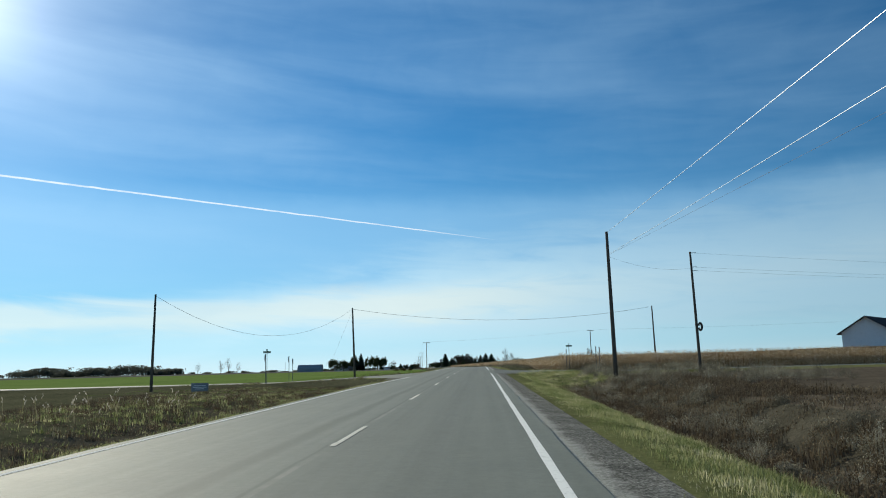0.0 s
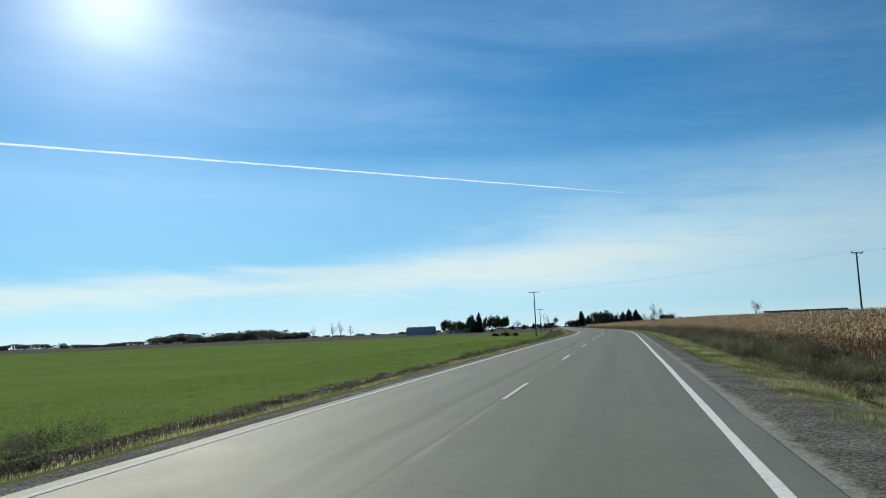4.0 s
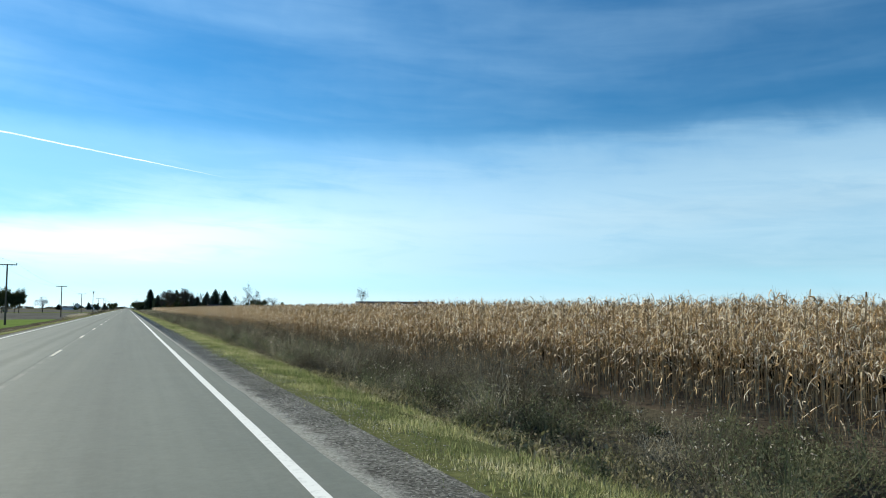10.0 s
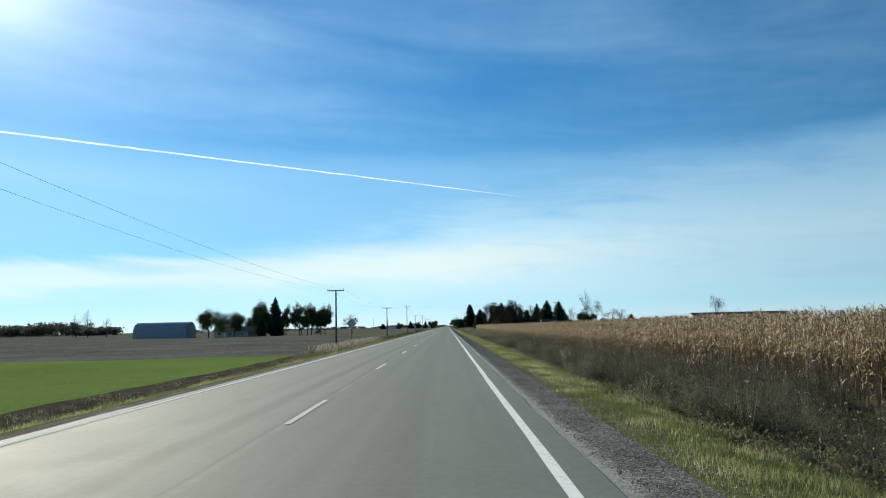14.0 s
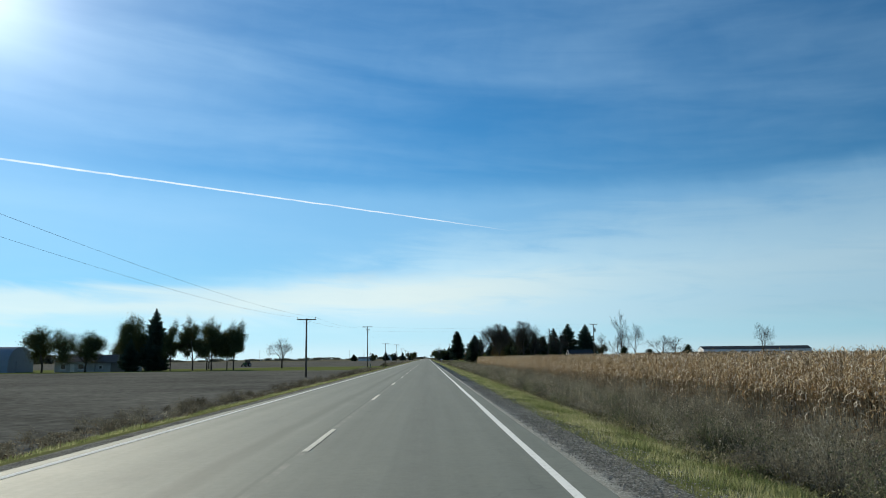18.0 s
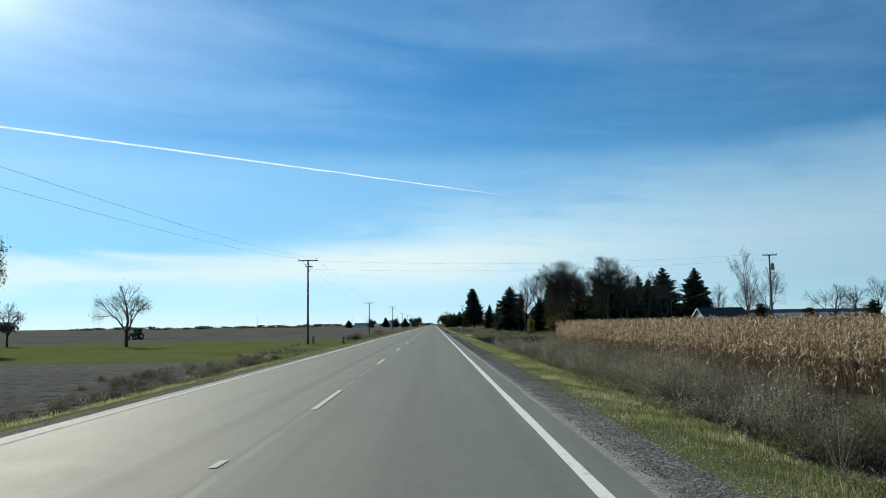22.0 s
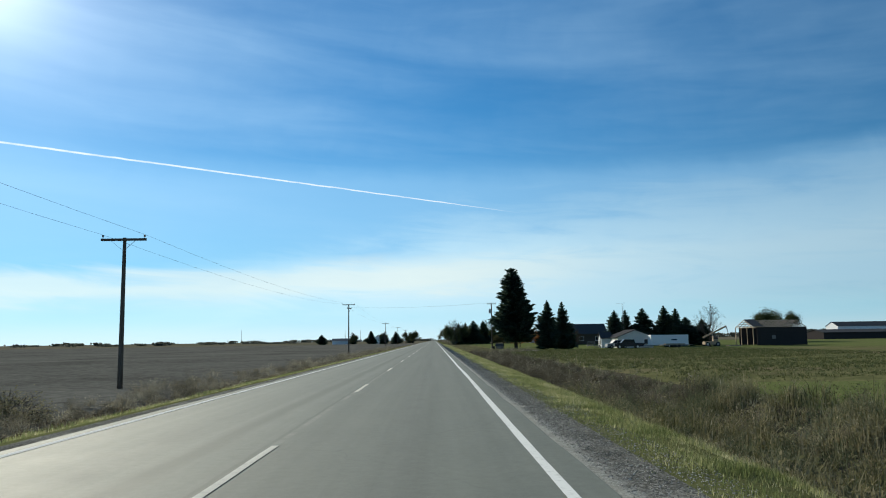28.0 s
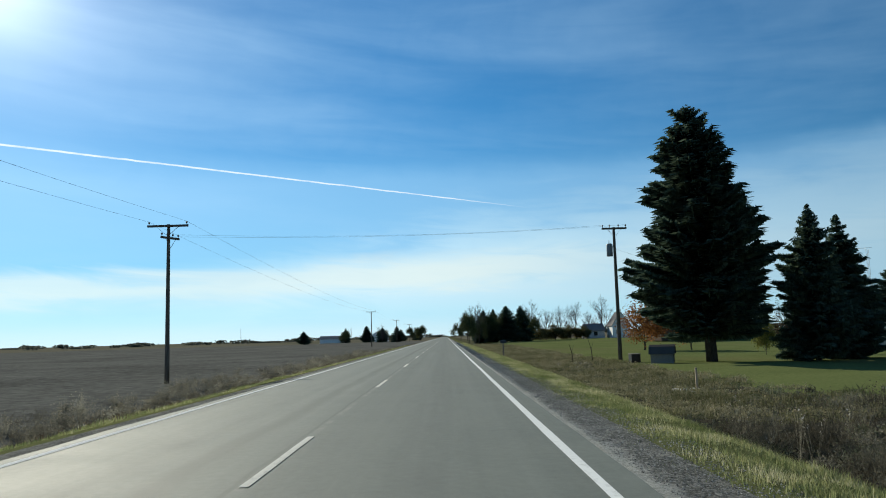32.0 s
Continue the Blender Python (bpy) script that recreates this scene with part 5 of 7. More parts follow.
# ---- utility poles and their wires ----
def utility_pole(x, y, top, label, base=None, arms=(), transformer=0, lean=(0, 0), turn=0, r=0.15, bracket=False):
    base = ground_at(x, y) if base is None else base
    h = top - base
    p = thing("utility_pole", label, "utility pole", pose(x, y, base - 0.3, 0, 0, 0), "utility poles")
    pts = [(lean[0] * k / 6, lean[1] * k / 6, (h + 0.3) * k / 6) for k in range(7)]
    part("post", tube(pts, [r * (1.0 - 0.065 * k) for k in range(7)], 10), M["pole_wood"], p, smooth=True)
    for dz, ang, width, pins in arms:
        m = pose(lean[0], lean[1], h + 0.3 - dz, 0, 0, turn + ang)
        off = r * 0.9
        arm = part("crossarm", box(width, 0.11, 0.13, 0, -off, 0, 0.012), M["pole_wood"], p, m=m)
        for s in (-1, 1):
            part("brace", beam((s * width * 0.27, -off - 0.06, -0.06), (0, -off - 0.02, -0.62), 0.035, 0.012), M["iron"], arm)
            for f in pins:
                k = tube([(s * f * width / 2, -off, 0.06), (s * f * width / 2, -off, 0.14), (s * f * width / 2, -off, 0.16), (s * f * width / 2, -off, 0.22), (s * f * width / 2, -off, 0.27)],
                         [0.015, 0.015, 0.05, 0.06, 0.03], 8)
                part("insulator", k, M["insulator"], arm, smooth=True)
    if transformer:
        can = part("transformer", tube([(0.36 * transformer, 0, h - 1.75), (0.36 * transformer, 0, h - 1.72), (0.36 * transformer, 0, h - 0.95), (0.36 * transformer, 0, h - 0.9), (0.36 * transformer, 0, h - 0.84)], [0.2, 0.22, 0.22, 0.21, 0.08], 14), M["transformer"], p, "grey cylindrical transformer can", smooth=True)
        part("bushing", tube([(0.36 * transformer, 0.08, h - 0.88), (0.36 * transformer, 0.08, h - 0.62)], [0.035, 0.02], 7), M["insulator"], can)
        part("hanger", box(0.3, 0.06, 0.08, 0.18 * transformer, 0, h - 1.1), M["iron"], can)
    if bracket:
        for dz in (0.1, 1.4, 1.75):
            part("bracket", beam((-0.25, 0, h + 0.3 - dz), (0.35, 0, h + 0.3 - dz), 0.05), M["iron"], p)
        for w in (0.0, 0.05, 0.1):
            loop = [(0.24 + (0.1 + w) * math.cos(a), 0.03 - w * 0.6, h * 0.42 + (0.27 + w) * math.sin(a)) for a in np.linspace(-2.9, 2.9, 16)]
            part("cable_loop", tube(loop, [0.045] * 16, 6), M["black"], p, "coil of black cable")
    return p


ARM = (0.12, 0, 2.45, (0.92,))
LEFT_LINE = [(-12.4, 281.2, 9.1), (-13.2, 381.7, 7.4), (-13.3, 478.0, 6.9), (-13.5, 573.7, 6.6), (-13.55, 676.4, 9.7), (-14.5, 780.2, 7.2),
             (-14.4, 890.3, 8.6), (-16.5, 1040, 8.1), (-17, 1150, 8.2), (-17, 1260, 8.2)]
for i, (x, y, t) in enumerate(LEFT_LINE):
    two = i in (4, 6)
    utility_pole(x, y, t, "brown wooden power pole with two crossarms in the grass" if two else "brown wooden power pole with one crossarm beside the field",
                 arms=(ARM, (0.85, 62, 1.4, (0.9, 0.3))) if two else (ARM,))
utility_pole(32.3, 215.3, 9.3, "wooden power pole with a crossarm in the corn", arms=(ARM,), turn=35)
utility_pole(-39.6, 69.3, 7.0, "plain dark wooden pole beside the side road", -1.65, lean=(0.15, 0), r=0.14)
utility_pole(-24.4, 101.6, 8.0, "plain wooden pole leaning over the field edge", -1.2, lean=(-0.25, 0), r=0.15)
utility_pole(15.3, 102.6, 7.5, "plain wooden pole at the corner of the corn", -0.75, lean=(-0.12, 0), r=0.13)
utility_pole(-2.12, 56.2, 9.66, "tall dark wooden pole in the ditch weeds", -0.9, lean=(-0.1, 0), r=0.17)
utility_pole(8.9, 69.2, 9.9, "wooden pole with a cable coil and brackets", -1.35, lean=(-0.2, 0), r=0.15, bracket=True)
utility_pole(-3.1, -42, 11.3, "tall dark wooden pole behind the ditch", r=0.17)
utility_pole(46.2, 680, 9.9, "wooden power pole with a transformer by the farmyard", arms=((0.1, 0, 1.9, (0.92, 0.4)),), transformer=1)
utility_pole(14.15, 898.4, 8.75, "wooden power pole with a transformer on the lawn", arms=((0.1, 0, 1.75, (0.92, 0.35)),), transformer=-1)
utility_pole(43.5, 714, 4.9, "short service pole in the farmyard", r=0.11)


def sag(p, q, drop, n=14):
    p, q = Vector(p), Vector(q)
    return [p.lerp(q, k / n) - Vector((0, 0, 4 * drop * (k / n) * (1 - k / n))) for k in range(n + 1)]


def power_line(pairs, drop, label, mat="wire", r=0.006):
    ln = thing("power_line", label, "cable")
    for p, q in pairs:
        part("wire", tube(sag(p, q, drop), [r] * 15, 5, False), M[mat], ln)


def arm_tips(x, y, t, turn=0, half=1.13):
    c, s = math.cos(radians(turn)), math.sin(radians(turn))
    return (x - half * c + 0.13 * s, y - half * s - 0.13 * c, t + 0.15), (x + half * c + 0.13 * s, y + half * s - 0.13 * c, t + 0.15)


tips = [arm_tips(*p) for p in LEFT_LINE]
for a, b in zip(tips, tips[1:]):
    power_line([(a[0], b[0]), (a[1], b[1])], 0.9, "pair of thin power wires along the road")
rp = arm_tips(32.3, 215.3, 9.3, 35)
power_line([(tips[0][0], rp[0]), (tips[0][1], rp[1])], 0.5, "pair of power wires crossing high over the road", r=0.0045)
power_line([(rp[0], (160, 120, 9.5)), (rp[1], (161, 122, 9.5))], 1.2, "pair of power wires leaving over the corn", r=0.0045)
power_line([((-12.4, 675.9, 9.5), (45.3, 680, 10.0)), ((-13.9, 676.8, 8.55), (47.0, 680, 9.35))], 0.75, "pair of power wires crossing the road to the farm")
power_line([((-13.9, 889.9, 7.9), (13.4, 898.3, 8.9)), ((-14.8, 890.6, 7.9), (14.9, 898.3, 8.9))], 0.35, "pair of power wires crossing the road to the lawn pole", r=0.0045)
power_line([((46.2, 680, 8.0), (43.5, 714, 4.8)), ((43.5, 714, 4.8), (60, 735, 4.2))], 0.5, "service cable through the farmyard")
power_line([((14.2, 898.4, 7.2), (40.5, 916, 3.0))], 0.5, "service cable to the white house")
power_line([((-39.5, 69.3, 6.9), (-24.7, 101.6, 7.8))], 3.5, "slack black cable between two poles", r=0.013)
power_line([((-24.6, 101.6, 7.8), (15.2, 102.6, 7.4))], 1.6, "black cable crossing over the road", r=0.016)
power_line([((-24.65, 101.6, 7.6), (-28.4, 101.6, -1.3))], 0.0, "thin guy wire down to the ground")
power_line([((-2.2, 56.2, 9.6), (-3.1, -42, 11.1))], 0.05, "bright bare wire beside the road", "bright_wire", 0.016)
power_line([((-2.2, 56.2, 7.95), (-3.6, -42, 8.3))], 0.3, "bright bare wire below the first", "bright_wire", 0.014)
power_line([((-2.2, 56.2, 7.9), (-2.5, -42, 6.2))], 0.05, "dark cable below the bare wires")
power_line([((-2.2, 56.2, 7.8), (8.7, 69.2, 8.4)), ((8.7, 69.2, 9.8), (95, 95, 9.6)), ((8.7, 69.2, 8.5), (95, 95, 8.4)), ((8.7, 69.2, 8.2), (95, 95, 8.0))], 0.45, "cables leaving along the side road")

# ---- road signs, boards and mailboxes ----
def sign_post(parent, x, y, h, name="post"):
    return part(name, box(0.055, 0.055, h + 0.3, x, y, h / 2 - 0.15), M["sign_post"], parent)


def stop_sign(x, y, turn, top, label):
    z = ground_at(x, y)
    s = thing("road_sign", label, "road sign", pose(x, y, z, 0, 0, turn))
    h = top - z
    sign_post(s, 0, 0, h)
    bm = bmesh.new()
    bmesh.ops.create_circle(bm, cap_ends=True, radius=0.41, segments=8, matrix=Matrix.Translation((0, -0.04, h - 0.4)) @ Matrix.Rotation(radians(90), 4, "X") @ Matrix.Rotation(radians(22.5), 4, "Z"))
    g = bmesh.ops.extrude_face_region(bm, geom=bm.faces[:])
    bmesh.ops.translate(bm, verts=[v for v in g["geom"] if isinstance(v, bmesh.types.BMVert)], vec=(0, 0.006, 0))
    part("plate", bm, M["sign_back"], s, "bare grey back of the plate")
    return s


def street_sign(x, y, turn, top, label):
    z = ground_at(x, y)
    s = thing("street_sign", label, "street sign", pose(x, y, z, 0, 0, turn))
    h = top - z
    sign_post(s, 0, 0, h)
    blade = part("name_blade", box(0.75, 0.012, 0.2, 0, 0, h - 0.05, 0.003), M["sign_green"], s, "dark green name blade")
    part("lettering_bar", box(0.5, 0.004, 0.07, 0, -0.009, h - 0.05), M["white"], blade)
    cross = part("name_blade", box(0.6, 0.012, 0.18, 0, 0, h + 0.15, 0.003), M["sign_green"], s, "dark green cross blade", pose(0, 0, 0, 0, 0, 78))
    part("lettering_bar", box(0.4, 0.004, 0.06, 0, -0.009, h + 0.15), M["white"], cross)
    return s


stop_sign(-31.65, 79.4, -90, 1.75, "stop sign seen edge-on at the side road")
street_sign(-31.6, 79.9, 8, 2.0, "steel post with two street-name blades")
stop_sign(-31.5, 93.2, -90, 1.75, "stop sign seen almost edge-on by the wheat")
p = thing("marker_post", "steel post with a narrow dark plate", "post", stand(-31.1, 93.4))
h = 1.45 - ground_at(-31.1, 93.4)
sign_post(p, 0, 0, h)
part("plate", box(0.14, 0.012, 0.55, 0, -0.035, h - 0.3, 0.002), M["sign_post"], p, "narrow dark plate")
street_sign(2.2, 94.8, -4, 2.3, "steel post with two street-name blades at the corn")
for (x, y, t) in ((2.0, 95.6, 1.85), (1.9, 79.4, 1.75), (2.45, 80.2, 1.7)):
    p = thing("marker_post", "bare dark steel post at the side road", "post", stand(x, y))
    z = ground_at(x, y)
    sign_post(p, 0, 0, t - z)
    part("plate", box(0.012, 0.3, 0.5, 0.035, 0, t - z - 0.28, 0.002), M["sign_back"], p, "narrow plate seen edge-on")


def diamond_sign(x, y, cz, label):
    z = ground_at(x, y)
    s = thing("warning_sign", label, "road sign", pose(x, y, z))
    sign_post(s, 0, 0, cz - z + 0.5)
    m = Matrix.Translation((0, -0.04, cz - z)) @ Matrix.Rotation(radians(45), 4, "Y")
    part("plate", bm_box(bmesh.new(), 0, 0, 0, 0.86, 0.008, 0.86, m, 0.002), M["sign_back"], s, "bare grey back of the plate")
    for dz in (-0.22, 0.22):
        part("bolt", box(0.03, 0.03, 0.03, 0, -0.055, cz - z + dz), M["iron"], s)
    return s


diamond_sign(-7.9, 260.5, 2.35, "diamond warning sign seen from its grey back")
diamond_sign(-8.4, 456.0, 1.95, "diamond warning sign seen from its grey back")


def lawn_board(x, y, turn):
    b = thing("sign_board", "low weathered board with unreadable lettering", "sign", stand(x, y, turn, -1.5))
    for s in (-0.55, 0.55):
        part("leg", box(0.08, 0.08, 0.5, s, 0.05, 0.15), M["grey_wood"], b)
    panel = part("panel", box(1.35, 0.05, 0.66, 0, 0, 0.4, 0.006), M["transformer"], b, "grey painted panel")
    for k, w in ((0.52, 0.95), (0.4, 1.05), (0.27, 0.7)):
        part("lettering_bar", box(w, 0.006, 0.05, 0, -0.029, k), M["white"], panel)


lawn_board(-33.8, 63.4, 4)


def mailbox(x, y, top, turn, label, mat, post_mat, bars=False, size=(0.2, 0.5, 0.24), post=0.1):
    z = ground_at(x, y)
    h = top - z
    b = thing("mailbox", label, "mailbox", pose(x, y, z, 0, 0, turn))
    part("post", box(post, post, h - size[2] + 0.3, 0, 0, (h - size[2]) / 2 - 0.15, 0.008), post_mat, b, "square wooden post")
    part("support", box(size[0] * 0.9, size[1] * 0.8, 0.025, 0, 0, h - size[2] - 0.012), M["grey_wood"], b)
    w = size[0] / 2
    prof = [(-w, 0), (w, 0), (w, size[2] * 0.55)] + [(w * math.cos(a), size[2] * 0.55 + size[2] * 0.45 * math.sin(a)) for a in np.linspace(0.3, math.pi - 0.3, 9)] + [(-w, size[2] * 0.55)]
    body = part("box", prism(prof, size[1]), mat, b, m=pose(0, -size[1] / 2, h - size[2]))
    part("door", prism([(px * 1.04, pz * 1.03) for px, pz in prof], 0.02), mat, b, m=pose(0, -size[1] / 2 - 0.021, h - size[2]))
    part("flag", box(0.006, 0.16, 0.05, w + 0.008, 0.05, size[2] * 0.6), M["red_mark"], body, "small red flag")
    if bars:
        for k in range(3):
            part("lettering_bar", box(0.004, 0.05, 0.1, -w - 0.003, 0.16 + k * 0.075, size[2] * 0.36), M["mark"], body)
        part("emblem", box(0.004, 0.16, 0.04, -w - 0.003, 0.12, size[2] * 0.68), M["red_mark"], body, "faded red and grey emblem")
    return b


mailbox(5.86, 691.3, 1.05, 84, "white mailbox with dark bars on a pale green post", M["white"], M["green_post"], True, (0.22, 0.55, 0.26), 0.13)
red_box = mailbox(5.44, 692.3, 0.71, 97, "faded red paper box on a leaning stake", M["red_paint"], M["grey_wood"], False, (0.17, 0.48, 0.16), 0.03)
red_box.matrix_world = red_box.matrix_world @ pose(0, 0, -0.06, 22, 0, 0)
p = thing("wooden_post", "weathered grey wooden post with a flat cap", "post", stand(5.37, 691.05))
h = 0.63 - ground_at(5.37, 691.05)
part("post", box(0.13, 0.13, h + 0.3, 0, 0, h / 2 - 0.17, 0.01), M["grey_wood"], p)
part("cap", box(0.2, 0.2, 0.03, 0, 0, h, 0.006), M["grey_wood"], p, "flat worn cap board")
mailbox(7.0, 911, 0.95, 85, "dark mailbox on a wooden post by the lawn", M["black"], M["grey_wood"])

# ---- trees ----
def quads(c, u, v):
    """Flat leaves: centres and two half-axes, n x 3 each."""
    n = len(c)
    w = np.stack([c - u, c + v * 0.9, c + u, c - v * 0.9], 1).reshape(-1, 3)
    i = np.arange(n) * 4
    return w, np.stack([i, i + 1, i + 2, i + 3], 1).tolist()


def conifer_mesh(h, r, seed, bare=0.06, droop=0.25, cone=0.85, ragged=0.0):
    """Spruce boughs in whorls: side twigs that shorten to a pointed tip, small shoots hanging under them, thinning to a spire."""
    g = np.random.default_rng(seed)
    whorls = int(h * 3.3)
    C, U, V = [], [], []
    lump = g.uniform(0, 6.28, 4)
    for k in range(whorls):
        f0 = (k + g.uniform(0.2, 0.8)) / whorls
        nb = int(8 + 6 * (1 - f0))
        for b in range(nb):
            f = min(0.995, max(0.0, f0 + g.normal(0, 0.016)))
            z = h * (bare + (1 - bare) * f)
            a = b * 2 * math.pi / nb + g.uniform(-0.35, 0.35) + k * 0.7
            side_lump = 1 + 0.13 * math.sin(2 * a + f * 7 + lump[0]) + 0.1 * math.sin(a - f * 11 + lump[1])
            ln = (r * min(1.0, 0.7 + 1.5 * f) * ((1 - f) ** cone) * side_lump + 0.06) * (g.uniform(0.7, 1.02) if g.random() < 0.75 else g.uniform(1.02, 1.2 - 0.3 * ragged))
            ln *= 1 + ragged * noise.noise((math.cos(a) * 1.6, math.sin(a) * 1.6, z * 0.55 + seed)) - ragged * 0.5 * g.random()
            tip = 0.3 + ragged * 0.9 * g.random()
            steps = max(4, int(ln / 0.095))
            t = (np.arange(steps) + 0.6) / steps
            dd = ln * t
            zz = z - (droop - ragged * 0.5 * f + g.normal(0, 0.09 + ragged * 0.15)) * dd + tip / (1 + 0.4 * ln) * dd * t * t
            wd = min(0.6 + ragged * 0.8, 0.12 + (0.2 + ragged * 0.3) * ln) * (1.25 - (1 - ragged) * t)
            for side in (-1, 1):
                aa = a + side * g.uniform(0.45, 1.0, steps)
                ca, sa = np.cos(aa), np.sin(aa)
                C.append(np.stack([math.cos(a) * dd + ca * wd * 0.5, math.sin(a) * dd + sa * wd * 0.5, zz + g.uniform(-0.10, 0.04, steps)], 1))
                U.append(np.stack([ca * wd * 0.7, sa * wd * 0.7, g.uniform(-0.12, 0.02, steps)], 1))
                V.append(np.stack([-sa * wd * 0.26, ca * wd * 0.26, g.uniform(-0.08, 0.08, steps)], 1))
            ah = a + g.uniform(-0.5, 0.5, steps)
            C.append(np.stack([math.cos(a) * dd, math.sin(a) * dd, zz - 0.09], 1))
            U.append(np.stack([np.cos(ah) * 0.05, np.sin(ah) * 0.05, -(0.06 + wd * 0.4)], 1))
            V.append(np.stack([np.cos(ah) * wd * 0.3, np.sin(ah) * wd * 0.3, np.full(steps, 0.03)], 1))
    return quads(np.concatenate(C), np.concatenate(U), np.concatenate(V))


def conifer_kind(h, r, seed, mat="spruce", bare=0.06, droop=0.25, cone=0.85, ragged=0.0):
    t = bpy.data.objects.new("spruce_tree", None)
    w, f = conifer_mesh(h, r, seed, bare, droop, cone, ragged)
    crown = mesh_from("crown", w.tolist(), f, M[mat])
    trunk = to_mesh("trunk", tube([(0, 0, -0.3), (0.03, 0, h * 0.3), (0, 0.02, h * 0.7), (0, 0, h * 0.99)], [0.022 * h, 0.018 * h, 0.009 * h, 0.01], 9), M["bark"], True)
    return crown, trunk


CONIFERS = [conifer_kind(10, 3.3, 11, cone=0.74, ragged=0.22), conifer_kind(10, 3.0, 12, bare=0.04, cone=0.74, ragged=0.25), conifer_kind(10, 3.5, 13, bare=0.08, droop=0.3, cone=0.7, ragged=0.3)]
CEDAR = conifer_kind(7.5, 0.85, 21, "cedar", 0.03, -0.55, 0.35)
ROUND = conifer_kind(9, 3.4, 22, "cedar", 0.02, -0.1, 0.45)
BIG = conifer_kind(16, 4.4, 31, bare=0.115, droop=0.1, cone=0.54, ragged=0.34)


def conifer(x, y, top, kind, label, spread=1.0, base=None, name="spruce_tree", full=10.0, group="evergreens", lean=0.0):
    z = ground_at(x, y) if base is None else base
    k = (top - z) / full
    t = thing(name, label, "tree", pose(x, y, z, 0, 0, (x * 37 + y * 13) % 360), group)
    m = Matrix.Diagonal((k * spread, k * spread, k, 1))
    if lean:
        t.matrix_world = pose(x, y, z)
        m[0][2] = lean / full
    child("trunk", kind[1], t, "", m)
    child("crown", kind[0], t, "", m)
    return t


def limbs(h, r, seed, depth=5, up=0.55, start=0.28, forks=3, first=0.035, lead=0.85, gnarl=0.07):
    """A branching frame: returns segments (p, q, r0, r1) and the twig tips."""
    g = random.Random(seed)
    segs, tips_ = [], []

    def grow(p, d, ln, rad, lev):
        q = p + d * ln
        mid_ = p.lerp(q, 0.5) + Vector((g.uniform(-1, 1), g.uniform(-1, 1), g.uniform(-0.4, 0.6))) * ln * (gnarl if lev < depth else 0.05)
        segs.append((p, mid_, rad, rad * 0.85))
        segs.append((mid_, q, rad * 0.85, rad * 0.68))
        if lev == 0:
            tips_.append((q, d))
            return
        turn = g.uniform(0, 2 * math.pi)
        for k in range(forks if lev > 1 else forks + 1):
            a = turn + k * 2.4 + g.uniform(-0.5, 0.5)
            sp = g.uniform(0.45, 0.95) if k else g.uniform(0.05, 0.14 + 2 * gnarl)
            o = d.orthogonal().normalized()
            nd = (d * math.cos(sp) + (Matrix.Rotation(a, 3, d) @ o) * math.sin(sp))
            nd = (nd + Vector((0, 0, up * 0.25)) + Vector((d.x, d.y, 0)) * 0.15 * r).normalized()
            grow(q if k < 1 else (p.lerp(q, g.uniform(0.55, 0.95)) if lev == depth else mid_.lerp(q, g.uniform(0.0, 0.95))), nd, ln * (lead * g.uniform(0.92, 1.08) if k == 0 else g.uniform(0.58, 0.86)), rad * (0.5 if k else 0.7), lev - 1)

    grow(Vector((0, 0, -0.2)), Vector((g.uniform(-0.04, 0.04), g.uniform(-0.04, 0.04), 1)).normalized(), h * start, h * first, depth)
    return segs, tips_


def frame_mesh(name, segs, mat):
    """Three-sided tapered sticks, joined."""
    V, F = [], []
    for p, q, a, b in segs:
        d = (q - p)
        if d.length < 1e-5:
            continue
        d = d.normalized()
        s = d.orthogonal().normalized()
        t = d.cross(s)
        i = len(V)
        n = 5 if a > 0.08 else 3
        for c, rr in ((p, max(a, 0.0045)), (q, max(b, 0.003))):
            for k in range(n):
                x = k * 2 * math.pi / n
                V.append(tuple(c + (s * math.cos(x) + t * math.sin(x)) * rr))
        for k in range(n):
            F.append((i + k, i + (k + 1) % n, i + n + (k + 1) % n, i + n + k))
    return mesh_from(name, V, F, mat)


def leaves_on(tips_, seed, per, spread, size, mat, droop=0.0):
    g = np.random.default_rng(seed)
    base = np.repeat(np.array([tuple(p) for p, d in tips_]), per, 0)
    n = len(base)
    c = base + g.normal(0, spread, (n, 3)) + np.array([0, 0, -droop])
    u = g.normal(0, 1, (n, 3))
    u /= np.linalg.norm(u, axis=1)[:, None]
    v = np.cross(u, g.normal(0, 1, (n, 3)))
    v /= np.linalg.norm(v, axis=1)[:, None]
    s = size * g.uniform(0.5, 1.3, n)[:, None]
    w, f = quads(c, u * s, v * s * 0.6)
    return mesh_from("leaves", w.tolist(), f, M[mat])


